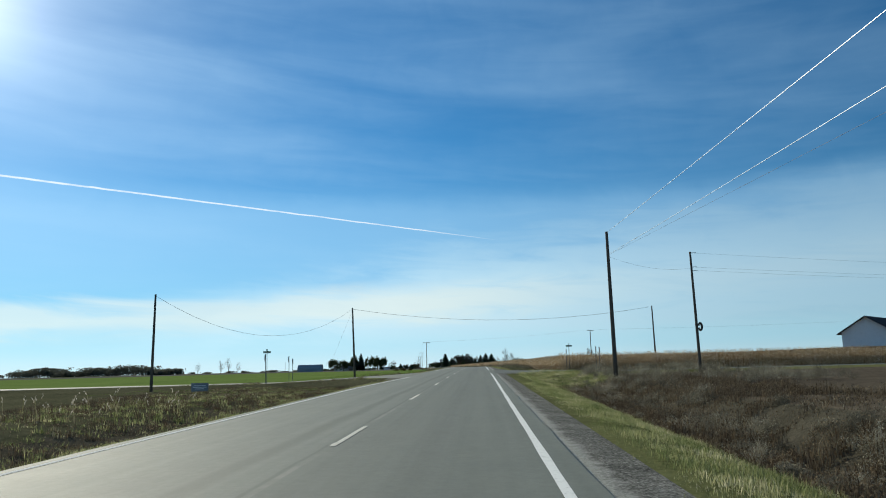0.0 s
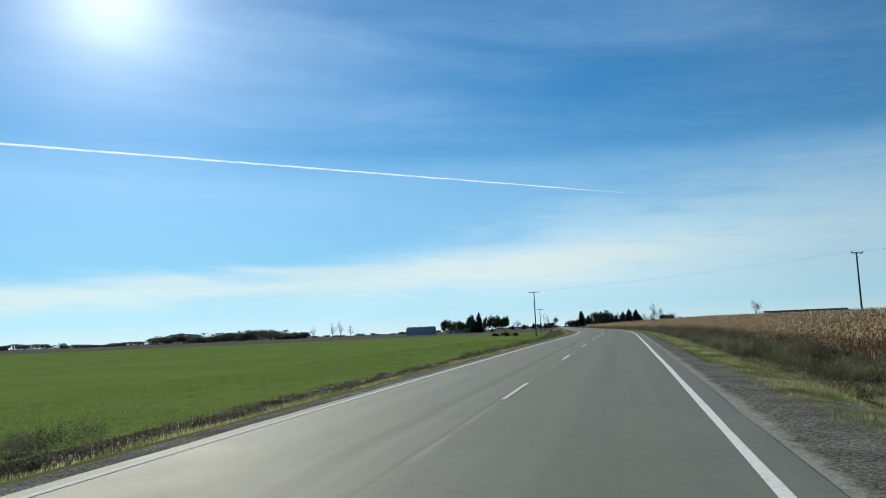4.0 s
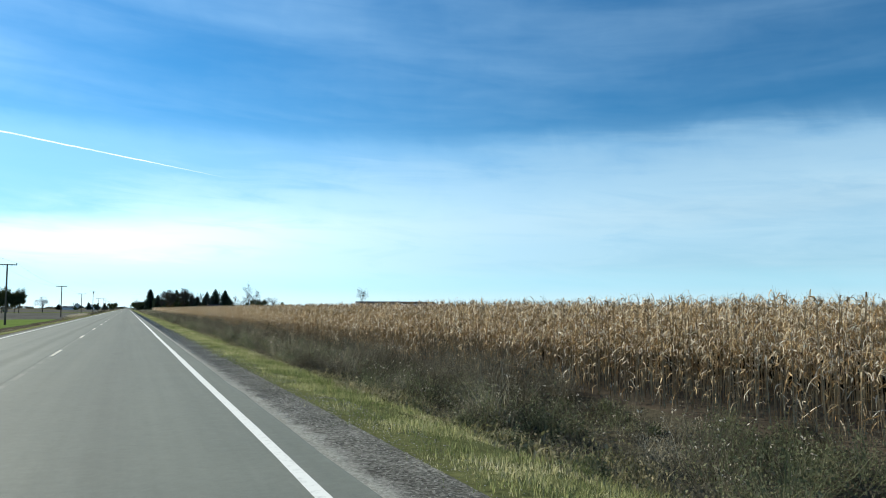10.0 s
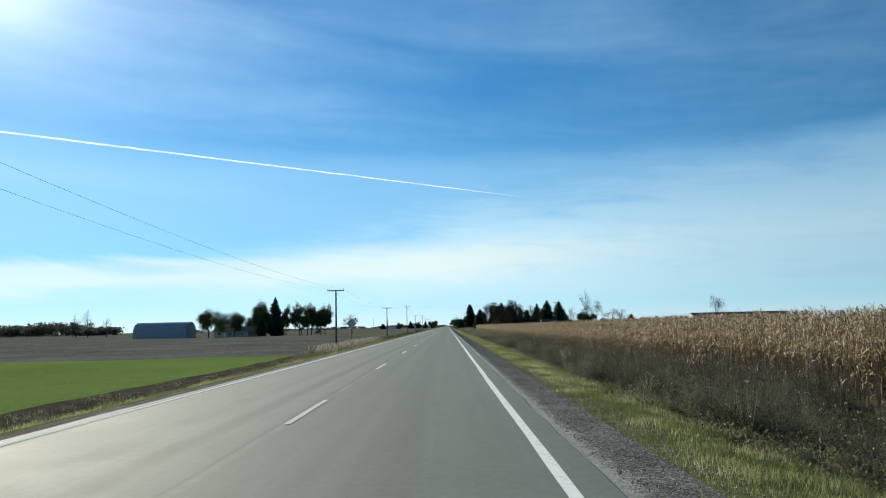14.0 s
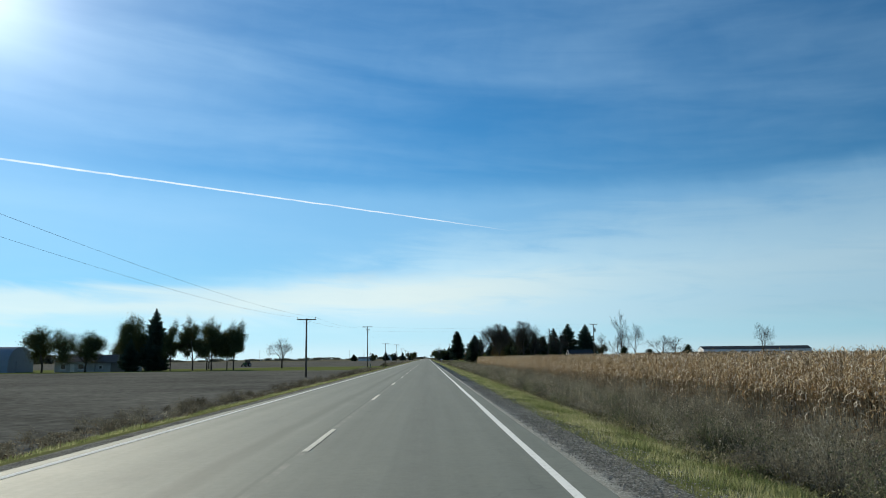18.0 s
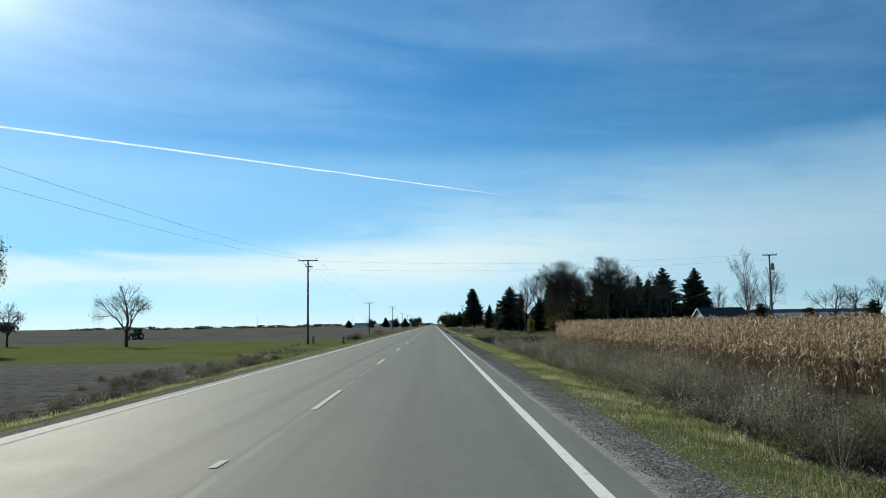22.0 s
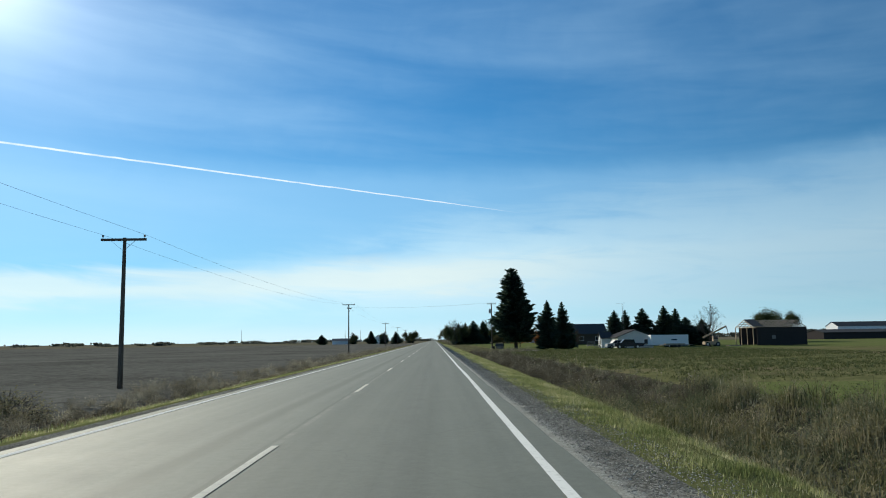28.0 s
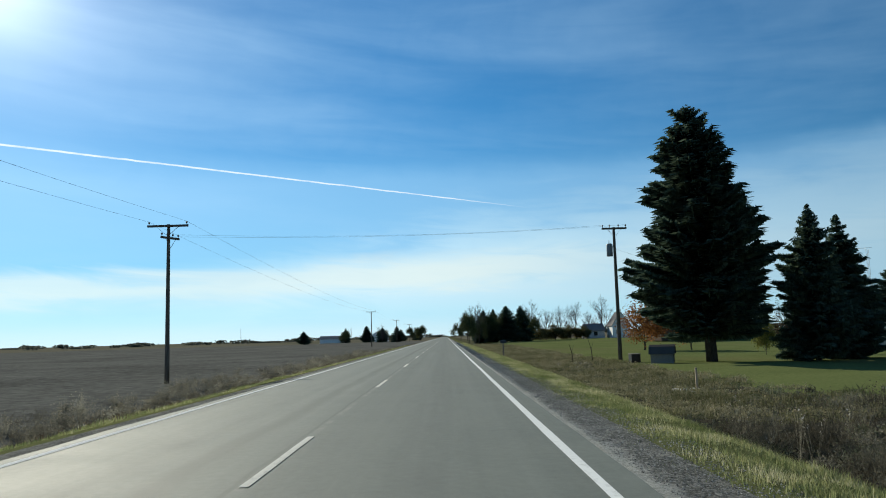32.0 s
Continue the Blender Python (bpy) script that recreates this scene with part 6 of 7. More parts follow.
def broadleaf_kind(h, seed, depth=5, up=0.55, start=0.28, forks=3, leaf=None, r=1.0, first=0.02, wide=0.7, lead=0.85, gnarl=0.07, sprays=0, flat=0.0):
    """A tree h high and wide times h across, with a few short twigs more at every tip."""
    segs, tp = limbs(h, r, seed, depth, up, start, forks, first, lead, gnarl)
    top = max(s[1].z for s in segs)
    reach = sorted(s[1].xy.length for s in segs)[int(len(segs) * 0.97)]
    k, w = h / top, wide * h / 2 / reach
    fit = Matrix.Diagonal((w, w, k))
    segs = [(fit @ p, fit @ q, a, b) for p, q, a, b in segs]
    tp = [(fit @ p, d) for p, d in tp]
    if flat:
        def lift(p):
            f = min(1.0, max(0.0, p.z / h))
            w = 1 + flat * (0.55 * f - 0.35)
            return Vector((p.x * w, p.y * w, p.z if p.z < 0 else h * (1 - (1 - f) ** (1 + 0.45 * flat))))
        segs = [(lift(p), lift(q), a, b) for p, q, a, b in segs]
        tp = [(lift(p), d) for p, d in tp]
    g = random.Random(seed + 1)
    for p, d in tp[:]:
        for k in range(sprays):
            e = (d + Vector((g.uniform(-1, 1), g.uniform(-1, 1), g.uniform(-0.6, 1)))).normalized()
            segs.append((p, p + e * g.uniform(0.2, 0.6), 0.011, 0.006))
    trunk = frame_mesh("trunk", segs[:2], M["bark"])
    branch = frame_mesh("branch_frame", segs[2:], M["twig"])
    crown = leaves_on(tp, seed, *leaf) if leaf else None
    return trunk, branch, crown


BARE = [broadleaf_kind(12, 41, 6, 0.5, 0.2, 3, wide=0.7), broadleaf_kind(12, 42, 6, 0.9, 0.22, 3, wide=0.62), broadleaf_kind(12, 43, 6, 0.7, 0.2, 3, wide=0.66)]
OAK = [broadleaf_kind(12, 47, 6, 0.45, 0.16, 4, (2, 0.2, 0.06, "leaf_brown"), 1.3, 0.026, 0.9, 0.84, 0.17, 3, 1.0), broadleaf_kind(12, 84, 6, 0.5, 0.18, 4, (2, 0.2, 0.06, "leaf_brown"), 1.2, 0.026, 0.84, 0.82, 0.19, 3, 1.0)]
FINE = [broadleaf_kind(12, 61, 7, 0.7, 0.17, 3, wide=0.62, lead=0.78), broadleaf_kind(12, 62, 7, 0.5, 0.16, 3, wide=0.7, lead=0.74)]
APPLE = broadleaf_kind(7, 45, 6, 0.02, 0.2, 3, (2, 0.2, 0.06, "leaf_brown"), 1.6, 0.032, 0.95, 0.74)
LEAFY = [broadleaf_kind(10, 46, 5, 0.5, 0.11, 3, (60, 0.5, 0.13, "leaf_dark"), wide=0.8, lead=0.78), broadleaf_kind(10, 47, 5, 0.55, 0.36, 3, (64, 0.36, 0.125, "leaf_dark"), 0.9, wide=0.58)]
ORANGE = broadleaf_kind(5, 48, 4, 0.4, 0.24, 3, (34, 0.36, 0.11, "leaf_orange"), wide=0.95)
YELLOW = broadleaf_kind(3.2, 49, 4, 0.6, 0.12, 4, (10, 0.2, 0.09, "leaf_yellow"), 1.2, 0.012, 0.75)
BROWN = broadleaf_kind(7, 50, 5, 0.5, 0.16, 3, (7, 0.25, 0.09, "leaf_brown"), wide=0.6)
TAN_BRUSH = broadleaf_kind(1.4, 57, 5, 0.6, 0.1, 4, (4, 0.09, 0.028, "tan_blade"), 1.4, 0.009, 1.1)
BUSH = broadleaf_kind(7, 53, 5, 0.3, 0.08, 4, (9, 0.35, 0.15, "leaf_olive"), wide=0.75)
SHRUB = broadleaf_kind(1.4, 51, 4, 0.5, 0.12, 4, (4, 0.1, 0.05, "leaf_brown"), 1.6, 0.012, 1.3)


def broadleaf(x, y, top, kind, full, label, spread=1.0, name="tree", base=None, group="trees"):
    z = ground_at(x, y) if base is None else base
    k = (top - z) / full
    t = thing(name, label, "tree" if name == "tree" else "shrub", pose(x, y, z, 0, 0, (x * 53 + y * 29) % 360), group)
    m = Matrix.Diagonal((k * spread, k * spread, k, 1))
    for nm, me in zip(("trunk", "branch_frame", "foliage"), kind):
        if me:
            child(nm, me, t, "", m)
    return t

# ---- left of the road: farmstead and trees ----
def arched_barn():
    a, b = Vector((-114.7, 656.7)), Vector((-94.7, 656.0))
    ang = math.degrees(math.atan2(b.y - a.y, b.x - a.x))
    ln, wd = (b - a).length, 11.0
    barn = thing("barn", "long blue-grey metal barn with an arched roof", "barn", pose(a.x, a.y, -1.75, 0, 0, ang))
    hgt = 6.8
    prof = [(0, 0), (0, 2.4)] + [(wd / 2 - wd / 2 * math.cos(t) * (1 - 0.06 * math.sin(t)), 2.4 + (hgt - 2.4) * math.sin(t) ** 0.8) for t in np.linspace(0.22, math.pi - 0.22, 13)] + [(wd, 2.4), (wd, 0)]
    part("body", prism(prof, ln), M["barn_blue"], barn, "curved ribbed metal shell", pose(0, 0, 0, 0, 0, -90) @ Matrix.Scale(-1, 4, (1, 0, 0)))
    part("end_door", box(0.12, 4.2, 3.4, ln + 0.06, wd / 2, 1.7), M["barn_blue"], barn, "blue-grey sliding door")
    part("foundation", box(ln + 0.2, wd + 0.2, 0.35, ln / 2, wd / 2, 0.1), M["side_road"], barn)


arched_barn()


def gable_house(name, label, x, y, sx, sy, eave, ridge, turn, wall, roof, base=None, windows=(), doors=(), over=0.35, ridge_along="x", chimney=None):
    """Walls with gables, an overhanging two-sided roof, framed windows and doors. windows: (face, place along it, height, width, tall)."""
    z = ground_at(x, y) if base is None else base
    h = thing(name, label, name.replace("_", " "), pose(x, y, z, 0, 0, turn))
    if ridge_along == "x":
        prof, ln, rot = [(0, 0), (sy, 0), (sy, eave), (sy / 2, ridge), (0, eave)], sx, pose(0, 0, 0, 0, 0, 90) @ Matrix.Scale(-1, 4, (0, 1, 0))
        m = Matrix(((0, 1, 0, 0), (1, 0, 0, 0), (0, 0, 1, 0), (0, 0, 0, 1)))
    else:
        prof, ln = [(0, 0), (sx, 0), (sx, eave), (sx / 2, ridge), (0, eave)], sy
        m = Matrix.Identity(4)
    bm = prism(prof, ln)
    bm.transform(m)
    bmesh.ops.recalc_face_normals(bm, faces=bm.faces)
    part("wall_shell", bm, wall, h)
    w = (sy if ridge_along == "x" else sx)
    sl = (ridge - eave) / (w / 2)
    for side in (0, 1):
        e0, e1 = (-over, eave - over * sl), (w / 2 + 0.02, ridge + 0.02 * sl)
        pts = [(e0[0], e0[1] + 0.03), (e1[0], e1[1] + 0.03), (e1[0], e1[1] + 0.17), (e0[0], e0[1] + 0.17)]
        if side:
            pts = [(w - px, pz) for px, pz in pts]
        bm = prism(pts, ln + 2 * over)
        bmesh.ops.translate(bm, verts=bm.verts, vec=(0, -over, 0))
        bm.transform(m)
        bmesh.ops.recalc_face_normals(bm, faces=bm.faces)
        part("roof_side", bm, roof, h)
    for face, at, zz, ww, hh in windows:
        f = {"s": pose(at, 0, zz), "w": pose(0, at, zz, 0, 0, -90), "e": pose(sx, at, zz, 0, 0, 90), "n": pose(at, sy, zz, 0, 0, 180)}[face]
        win = part("window", box(ww + 0.16, 0.06, hh + 0.16, 0, -0.02, 0), M["white"], h, "white window frame", f)
        part("pane", box(ww, 0.02, hh, 0, -0.055, 0), M["glass"], win)
        part("sill", box(ww + 0.24, 0.1, 0.04, 0, -0.07, -hh / 2 - 0.1), M["white"], win)
    for face, at, ww, hh, mat in doors:
        f = {"s": pose(at, 0, hh / 2), "w": pose(0, at, hh / 2, 0, 0, -90), "e": pose(sx, at, hh / 2, 0, 0, 90), "n": pose(at, sy, hh / 2, 0, 0, 180)}[face]
        d = part("door", box(ww, 0.08, hh, 0, -0.03, 0), mat, h, "", f)
        part("handle", box(0.05, 0.06, 0.1, ww * 0.4, -0.09, 0), M["iron"], d)
    if chimney:
        part("chimney", box(0.6, 0.6, 1.6, chimney[0], chimney[1], ridge + 0.3), M["grey_wood"], h)
    return h


gable_house("farmhouse", "low grey farmhouse with a pale roof under trees", -84.5, 657, 9, 8, 2.6, 4.2, 4, M["grey_siding"], M["roof_grey"], -1.2,
            [("s", 2, 1.5, 1.0, 1.1), ("s", 6, 1.5, 1.2, 1.1)], [("s", 4, 0.95, 2.05, M["white"])])
gable_house("farm_shed", "long low shed with a grey roof beside the farmhouse", -75.5, 658, 8.5, 7, 2.4, 4.0, 2, M["grey_siding"], M["roof_grey"], -1.2, [("s", 1.2, 1.3, 0.6, 0.7)], [("s", 5, 3.0, 2.2, M["grey_wood"])])
gable_house("farm_shed", "low white shed far along the road", -70, 1290, 14, 8, 2.4, 4.0, 0, M["shed_white"], M["roof_grey"])

for x, y, t, k, sp in ((-85, 652, 8.8, 0, 1.3), (-76, 654, 7.8, 0, 1.5), (-72, 667, 7.0, 0, 1.4), (-68, 659, 11.6, 0, 0.75), (-64.5, 662, 8.0, 0, 1.0)):
    broadleaf(x, y, t, LEAFY[k], 10, "broad dark-leaved tree beside the farmhouse", sp)
for x, y, t, sp in ((-57.2, 655, 10.4, 0.5), (-52.4, 656, 10.9, 0.75), (-50.2, 660, 10.2, 0.7), (-47.8, 655, 10.8, 0.75), (-45.0, 658, 10.0, 0.6), (-43.0, 656, 10.2, 0.72)):
    broadleaf(x, y, t, LEAFY[1], 10, "tall dark tree with a bare lower trunk", sp * 1.2)
conifer(-61.9, 658.3, 13.6, CONIFERS[0], "tall dark spruce in the farmyard", 0.82)
conifer(-66, 654, 6.5, CONIFERS[1], "dark spruce hiding the farmhouse", 1.35)
conifer(-61, 655, 5.0, CONIFERS[2], "low spreading dark evergreen", 1.6)
broadleaf(-35.2, 674.5, 7.0, APPLE, 7, "gnarled bare apple tree on the lawn", 1.0)
broadleaf(-58, 690, 5.5, APPLE, 7, "gnarled bare apple tree at the field edge", 0.9)
for x, y, t, k in ((-275, 942, 13.2, 0), (-213.5, 834, 16.4, 1), (-222, 836, 15.0, 2), (-205, 840, 12.0, 0)):
    broadleaf(x, y, t, BARE[k], 12, "leafless tree standing far out in the fields", 0.8)


def tractor(x, y, turn):
    t = thing("tractor", "dark tractor parked beyond the plowed field", "tractor", stand(x, y, turn) @ Matrix.Scale(0.8, 4))
    part("hood", box(0.8, 1.9, 0.8, 0, 1.6, 1.3, 0.08), M["green_paint"], t)
    cab = part("cab", box(1.5, 1.5, 1.5, 0, 0, 2.0, 0.06), M["glass"], t, "glazed cab")
    part("cab_roof", box(1.7, 1.7, 0.16, 0, 0, 2.83, 0.05), M["green_paint"], cab)
    for s in (-1, 1):
        for py, rr, w in ((-0.1, 0.85, 0.5), (2.1, 0.5, 0.32)):
            wh = part("wheel", tube([(s * 1.05 - w / 2, py, rr), (s * 1.05 + w / 2, py, rr)], [rr, rr], 20), M["rubber"], t)
            part("rim", tube([(s * 1.05 - w / 2 - 0.02, py, rr), (s * 1.05 + w / 2 + 0.02, py, rr)], [rr * 0.5] * 2, 14), M["iron"], wh)
    part("exhaust", tube([(0.3, 1.3, 1.6), (0.3, 1.3, 2.7)], [0.05, 0.05], 8), M["iron"], t)


tractor(-59.4, 742, 150)


def old_plow(x, y, turn):
    p = thing("old_plow", "rusty antique plow set out on the lawn", "plow", stand(x, y, turn) @ Matrix.Scale(0.55, 4))
    part("beam", tube([(-0.9, 0, 0.35), (-0.2, 0, 0.5), (0.5, 0, 0.42), (1.0, 0, 0.3)], [0.04] * 4, 6), M["grey_wood"], p)
    for s in (-1, 1):
        part("handle", tube([(0.3, s * 0.05, 0.3), (0.7, s * 0.22, 0.75), (1.1, s * 0.3, 1.0)], [0.03] * 3, 6), M["grey_wood"], p)
    part("share", prism([(-0.3, 0.0), (0.45, 0.05), (0.4, 0.35), (0.0, 0.25)], 0.12), M["iron"], p)
    part("wheel", tube([(-0.8, -0.04, 0.18), (-0.8, 0.04, 0.18)], [0.18, 0.18], 12), M["iron"], p)


old_plow(-13.3, 666.3, 20)
o = thing("yard_ornament", "small dark iron ornament on a stone block", "ornament", stand(-9.6, 680.2, 15))
part("block", box(0.5, 0.4, 0.25, 0, 0, 0.1, 0.03), M["side_road"], o)
part("stem", tube([(0, 0, 0.2), (0.03, 0, 0.5), (0, 0, 0.75)], [0.07, 0.05, 0.09], 8), M["black"], o)
part("top", box(0.34, 0.12, 0.14, 0.08, 0, 0.8, 0.04), M["black"], o)
u = thing("utility_pedestal", "grey-green cable pedestal beside the pole", "pedestal", stand(-12.7, 675.2))
part("housing", box(0.28, 0.28, 0.95, 0, 0, 0.45, 0.03), M["green_post"], u)
part("cap", box(0.32, 0.32, 0.08, 0, 0, 0.95, 0.02), M["transformer"], u)


# pale plumes of reed grass in the left ditch
def plumes(y0, y1, ua, ub, n, label):
    top = thing("reed_plumes", label, "reeds", kind="stuff")
    y = rng.uniform(y0, y1, n)
    if n > 100:
        c = rng.uniform(y0, y1, n // 22)
        y = c[rng.integers(0, len(c), n)] + rng.normal(0, 0.9, n)
    u = rng.uniform(ua, ub, n)
    x = mid(y) + u
    z = np.array([ground_at(a, b) for a, b in zip(x, y)])
    root = np.stack([x, y, z], 1)
    h = rng.uniform(0.35, 1.0, n)
    lean = np.stack([rng.normal(0.15, 0.16, n), rng.normal(-0.1, 0.16, n), np.zeros(n)], 1)
    tip = root + lean + np.stack([0 * h, 0 * h, h], 1)
    w = np.array([0.012, 0, 0])
    v = np.stack([root - w, root + w, tip + w * 0.5, tip - w * 0.5], 1).reshape(-1, 3)
    i = np.arange(n) * 4
    child("stems", mesh_from("stems", v.tolist(), np.stack([i, i + 1, i + 2, i + 3], 1).tolist(), M["tan_blade"]), top)
    V, F, c = [], [], 0
    for k in range(7):
        f = k / 7
        p = tip + np.array([0, 0, 0.2]) * (f - 0.6) + lean * (f * f) * 0.7 + rng.normal(0, 0.014, (n, 3))
        a = rng.uniform(0, 6.28, n)
        uu = np.stack([np.cos(a), np.sin(a), rng.normal(0, 0.5, n)], 1) * 0.02
        vv = np.stack([-np.sin(a) * 0.3, np.cos(a) * 0.3, np.ones(n)], 1) * 0.045
        w4, f4 = quads(p, uu, vv)
        V.append(w4)
        F += [[q + c for q in r] for r in f4]
        c += 4 * n
    child("heads", mesh_from("heads", np.concatenate(V).tolist(), F, M["plume"]), top, "fluffy white seed heads")


plumes(27, 40, -17, -11, 40, "pale fluffy reed heads in the ditch")
lay("reed_grass", weed_meshes(-9.8, -7.0, 440, "reed_grass", M["tan_blade"], 0.6, 60), 428, 488, "tan grass among the reed heads", "grass")
plumes(430, 486, -9.5, -7.0, 620, "pale fluffy reed heads along the road")
for y in (706, 712, 752, 758, 762):
    broadleaf(-11.5 + (y % 5) * 0.5, y, 0.35, TAN_BRUSH, 1.4, "low tan dry brush at the field edge", 1.6, "shrub")
for u, y, h in ((-24.5, 318, 1.0), (-21.5, 314, 1.25), (-18.6, 310, 0.95)):
    x = u + float(mid(y))
    broadleaf(x, y, ground_at(x, y) + h, BUSH, 7, "low dark bush standing in the wheat", 2.6, "shrub")

# ---- right of the road: first farm ----
conifer(18.5, 745.6, 9.2, CONIFERS[0], "dark blue-green spruce at the lawn's edge", 1.45)
conifer(20.35, 741.0, 7.3, CEDAR, "slender columnar cedar beside the spruce", 1.3, name="cedar_tree", full=7.5)
conifer(28.3, 736.9, 11.9, CONIFERS[1], "tall dense dark spruce on the lawn", 1.3)
conifer(26.4, 739, 10.4, CONIFERS[2], "ragged dark spruce behind bare trees", 1.05)
conifer(23.2, 733.0, 6.4, CONIFERS[1], "small dark spruce under the bare trees", 1.3)
broadleaf(20.4, 734.2, 11.3, FINE[0], 12, "tall bare tree with many upright limbs", 1.2)
broadleaf(23.4, 733.4, 11.2, FINE[1], 12, "tall bare tree with fine twigs", 1.15)
broadleaf(32.5, 731, 11.3, FINE[1], 12, "bare tree behind the tall spruce", 0.9)
broadleaf(23.2, 704.0, 11.0, OAK[0], 12, "spreading oak with a few brown leaves", 0.86)
broadleaf(30.8, 706.5, 11.9, OAK[1], 12, "old oak with a spreading twiggy crown", 0.8)
broadleaf(23.0, 716.5, 8.6, BROWN, 7, "narrow brown-leaved tree beside the oak", 0.9)
for x, y, t, k, sp in ((31, 714, 9.2, 0, 1.2), (35.5, 718, 9.0, 1, 1.1), (44, 730, 9.5, 1, 1.0), (50.5, 742.3, 12.6, 2, 0.95), (55.5, 737, 12.1, 0, 0.95), (46, 745, 11.2, 1, 0.95), (60, 752, 7.6, 0, 1.2)):
    conifer(x, y, t, CONIFERS[k], "dark spruce in the farmyard shelter belt", sp * 1.25)
for x, y, t, sp in ((28.2, 717, 7.4, 1.0), (39, 724, 7.8, 1.0), (88, 730, 5.0, 1.1), (68, 735, 4.6, 1.3), (75, 729, 3.6, 1.5)):
    conifer(x, y, t, ROUND, "dense rounded evergreen in the farmyard", sp, name="evergreen_tree", full=9)
for x, y, t, k, sp in ((62, 742, 9.6, 0, 1.0), (66, 737, 8.4, 1, 1.1), (43, 716, 9.4, 1, 1.0)):
    broadleaf(x, y, t, FINE[k], 12, "bare twiggy tree in the farmyard", sp)
conifer(31, 709, 7.6, ROUND, "dense rounded evergreen beside the oak", 1.1, name="evergreen_tree", full=9)
broadleaf(34, 707.4, 10.8, FINE[0], 12, "bare tree among dark evergreens", 1.1)
broadleaf(38.5, 711.5, 10.2, FINE[1], 12, "bare tree behind the evergreens", 1.1)
broadleaf(70.6, 748.2, 18.0, FINE[0], 12, "very tall bare tree behind the farm", 0.62)
broadleaf(74.5, 746, 13.0, FINE[1], 12, "bare tree with a dense twiggy crown", 0.8)
broadleaf(78, 726, 8.2, FINE[1], 12, "round-headed bare tree near the farm", 1.6)
broadleaf(83, 727, 8.0, FINE[0], 12, "round-headed bare tree near the farm", 1.6)
broadleaf(184.7, 895, 19.0, FINE[1], 12, "lone bare tree standing behind the corn", 0.95)
broadleaf(20.6, 728.2, 2.6, YELLOW, 3.2, "yellow-green leafy bush under the spruce", 0.6, "shrub")
broadleaf(24.4, 714.0, 3.3, BUSH, 7, "round olive-brown leafy bush beside the oak", 1.9, "shrub")
for x, y in ((15.8, 688.1), (21.0, 696.6)):
    broadleaf(x, y, ground_at(x, y) + 0.85, SHRUB, 1.4, "low dry brush beside the driveway", 1.3, "shrub")
g = gable_house("garage", "weathered grey garage with white trim and a dark roof", 42.5, 694.6, 6.4, 5.0, 2.35, 3.6, 0, M["grey_siding"], M["roof_dark"], -0.45, [("w", 2.5, 1.5, 0.9, 0.9)], [("s", 3.2, 2.4, 2.0, M["grey_wood"])], 0.3)
for a in (0, 1):
    part("rake_trim", beam((-0.34, 2.5, 3.66), (-0.34, -0.32 if a else 5.32, 2.25), 0.05, 0.16), M["white"], g, "white painted rake board")


def vehicle(name, label, x, y, turn, prof, glass, width, mat, wheels, rr=0.36, base=None):
    """A car drawn from its side outline: length along x."""
    v = thing(name, label, "car", pose(x, y, ground_at(x, y) if base is None else base, 0, 0, turn))
    bm = prism(prof, width)
    bmesh.ops.translate(bm, verts=bm.verts, vec=(0, -width / 2, 0))
    bmesh.ops.bevel(bm, geom=bm.edges[:], offset=0.05, segments=2, affect="EDGES")
    part("body", bm, mat, v)
    for i, g in enumerate(glass):
        for s in (-1, 1):
            bm = prism(g, 0.02)
            bmesh.ops.translate(bm, verts=bm.verts, vec=(0, s * (width / 2 + 0.004) - 0.01, 0))
            part("window", bm, M["glass"], v)
    for wx in wheels:
        for s in (-1, 1):
            w = part("wheel", tube([(wx, s * (width / 2 - 0.2), rr), (wx, s * (width / 2 + 0.02), rr)], [rr, rr], 20), M["rubber"], v)
            part("rim", tube([(wx, s * (width / 2 - 0.02), rr), (wx, s * (width / 2 + 0.035), rr)], [rr * 0.62, rr * 0.55], 14), M["chrome"], w)
    ends = (min(p[0] for p in prof), max(p[0] for p in prof))
    for s in (-1, 1):
        part("headlight", box(0.06, 0.3, 0.16, ends[0] + 0.02, s * (width / 2 - 0.25), 0.78), M["chrome"], v)
        part("tail_light", box(0.06, 0.16, 0.26, ends[1] - 0.02, s * (width / 2 - 0.15), 0.95), M["red_mark"], v)
    return v


SUV = [(0, 0.35), (4.9, 0.35), (4.95, 0.95), (4.8, 1.1), (4.55, 1.72), (1.75, 1.76), (1.15, 1.12), (0.1, 0.98)]
SUV_GLASS = [[(1.35, 1.14), (2.25, 1.14), (2.25, 1.64), (1.8, 1.64)], [(2.32, 1.14), (3.3, 1.14), (3.3, 1.64), (2.32, 1.64)], [(3.38, 1.14), (4.6, 1.14), (4.42, 1.62), (3.38, 1.64)]]

vehicle("parked_car", "light grey car parked close behind the dark pickup", 39.1, 905.4, 8, SUV, SUV_GLASS, 1.75, M["transformer"], (1.0, 3.95))
TRUCK = [(0, 0.4), (5.6, 0.4), (5.65, 1.05), (3.3, 1.08), (3.15, 1.78), (1.9, 1.8), (1.35, 1.16), (0.1, 1.02)]
CREW = [(0, 0.45), (6.1, 0.45), (6.15, 1.12), (4.3, 1.15), (4.1, 1.86), (2.05, 1.9), (1.45, 1.24), (0.1, 1.08)]
CREW_GLASS = [[(1.65, 1.26), (2.5, 1.26), (2.5, 1.78), (2.1, 1.78)], [(2.58, 1.26), (3.35, 1.26), (3.35, 1.78), (2.58, 1.78)], [(3.43, 1.26), (4.08, 1.26), (3.98, 1.76), (3.43, 1.78)]]
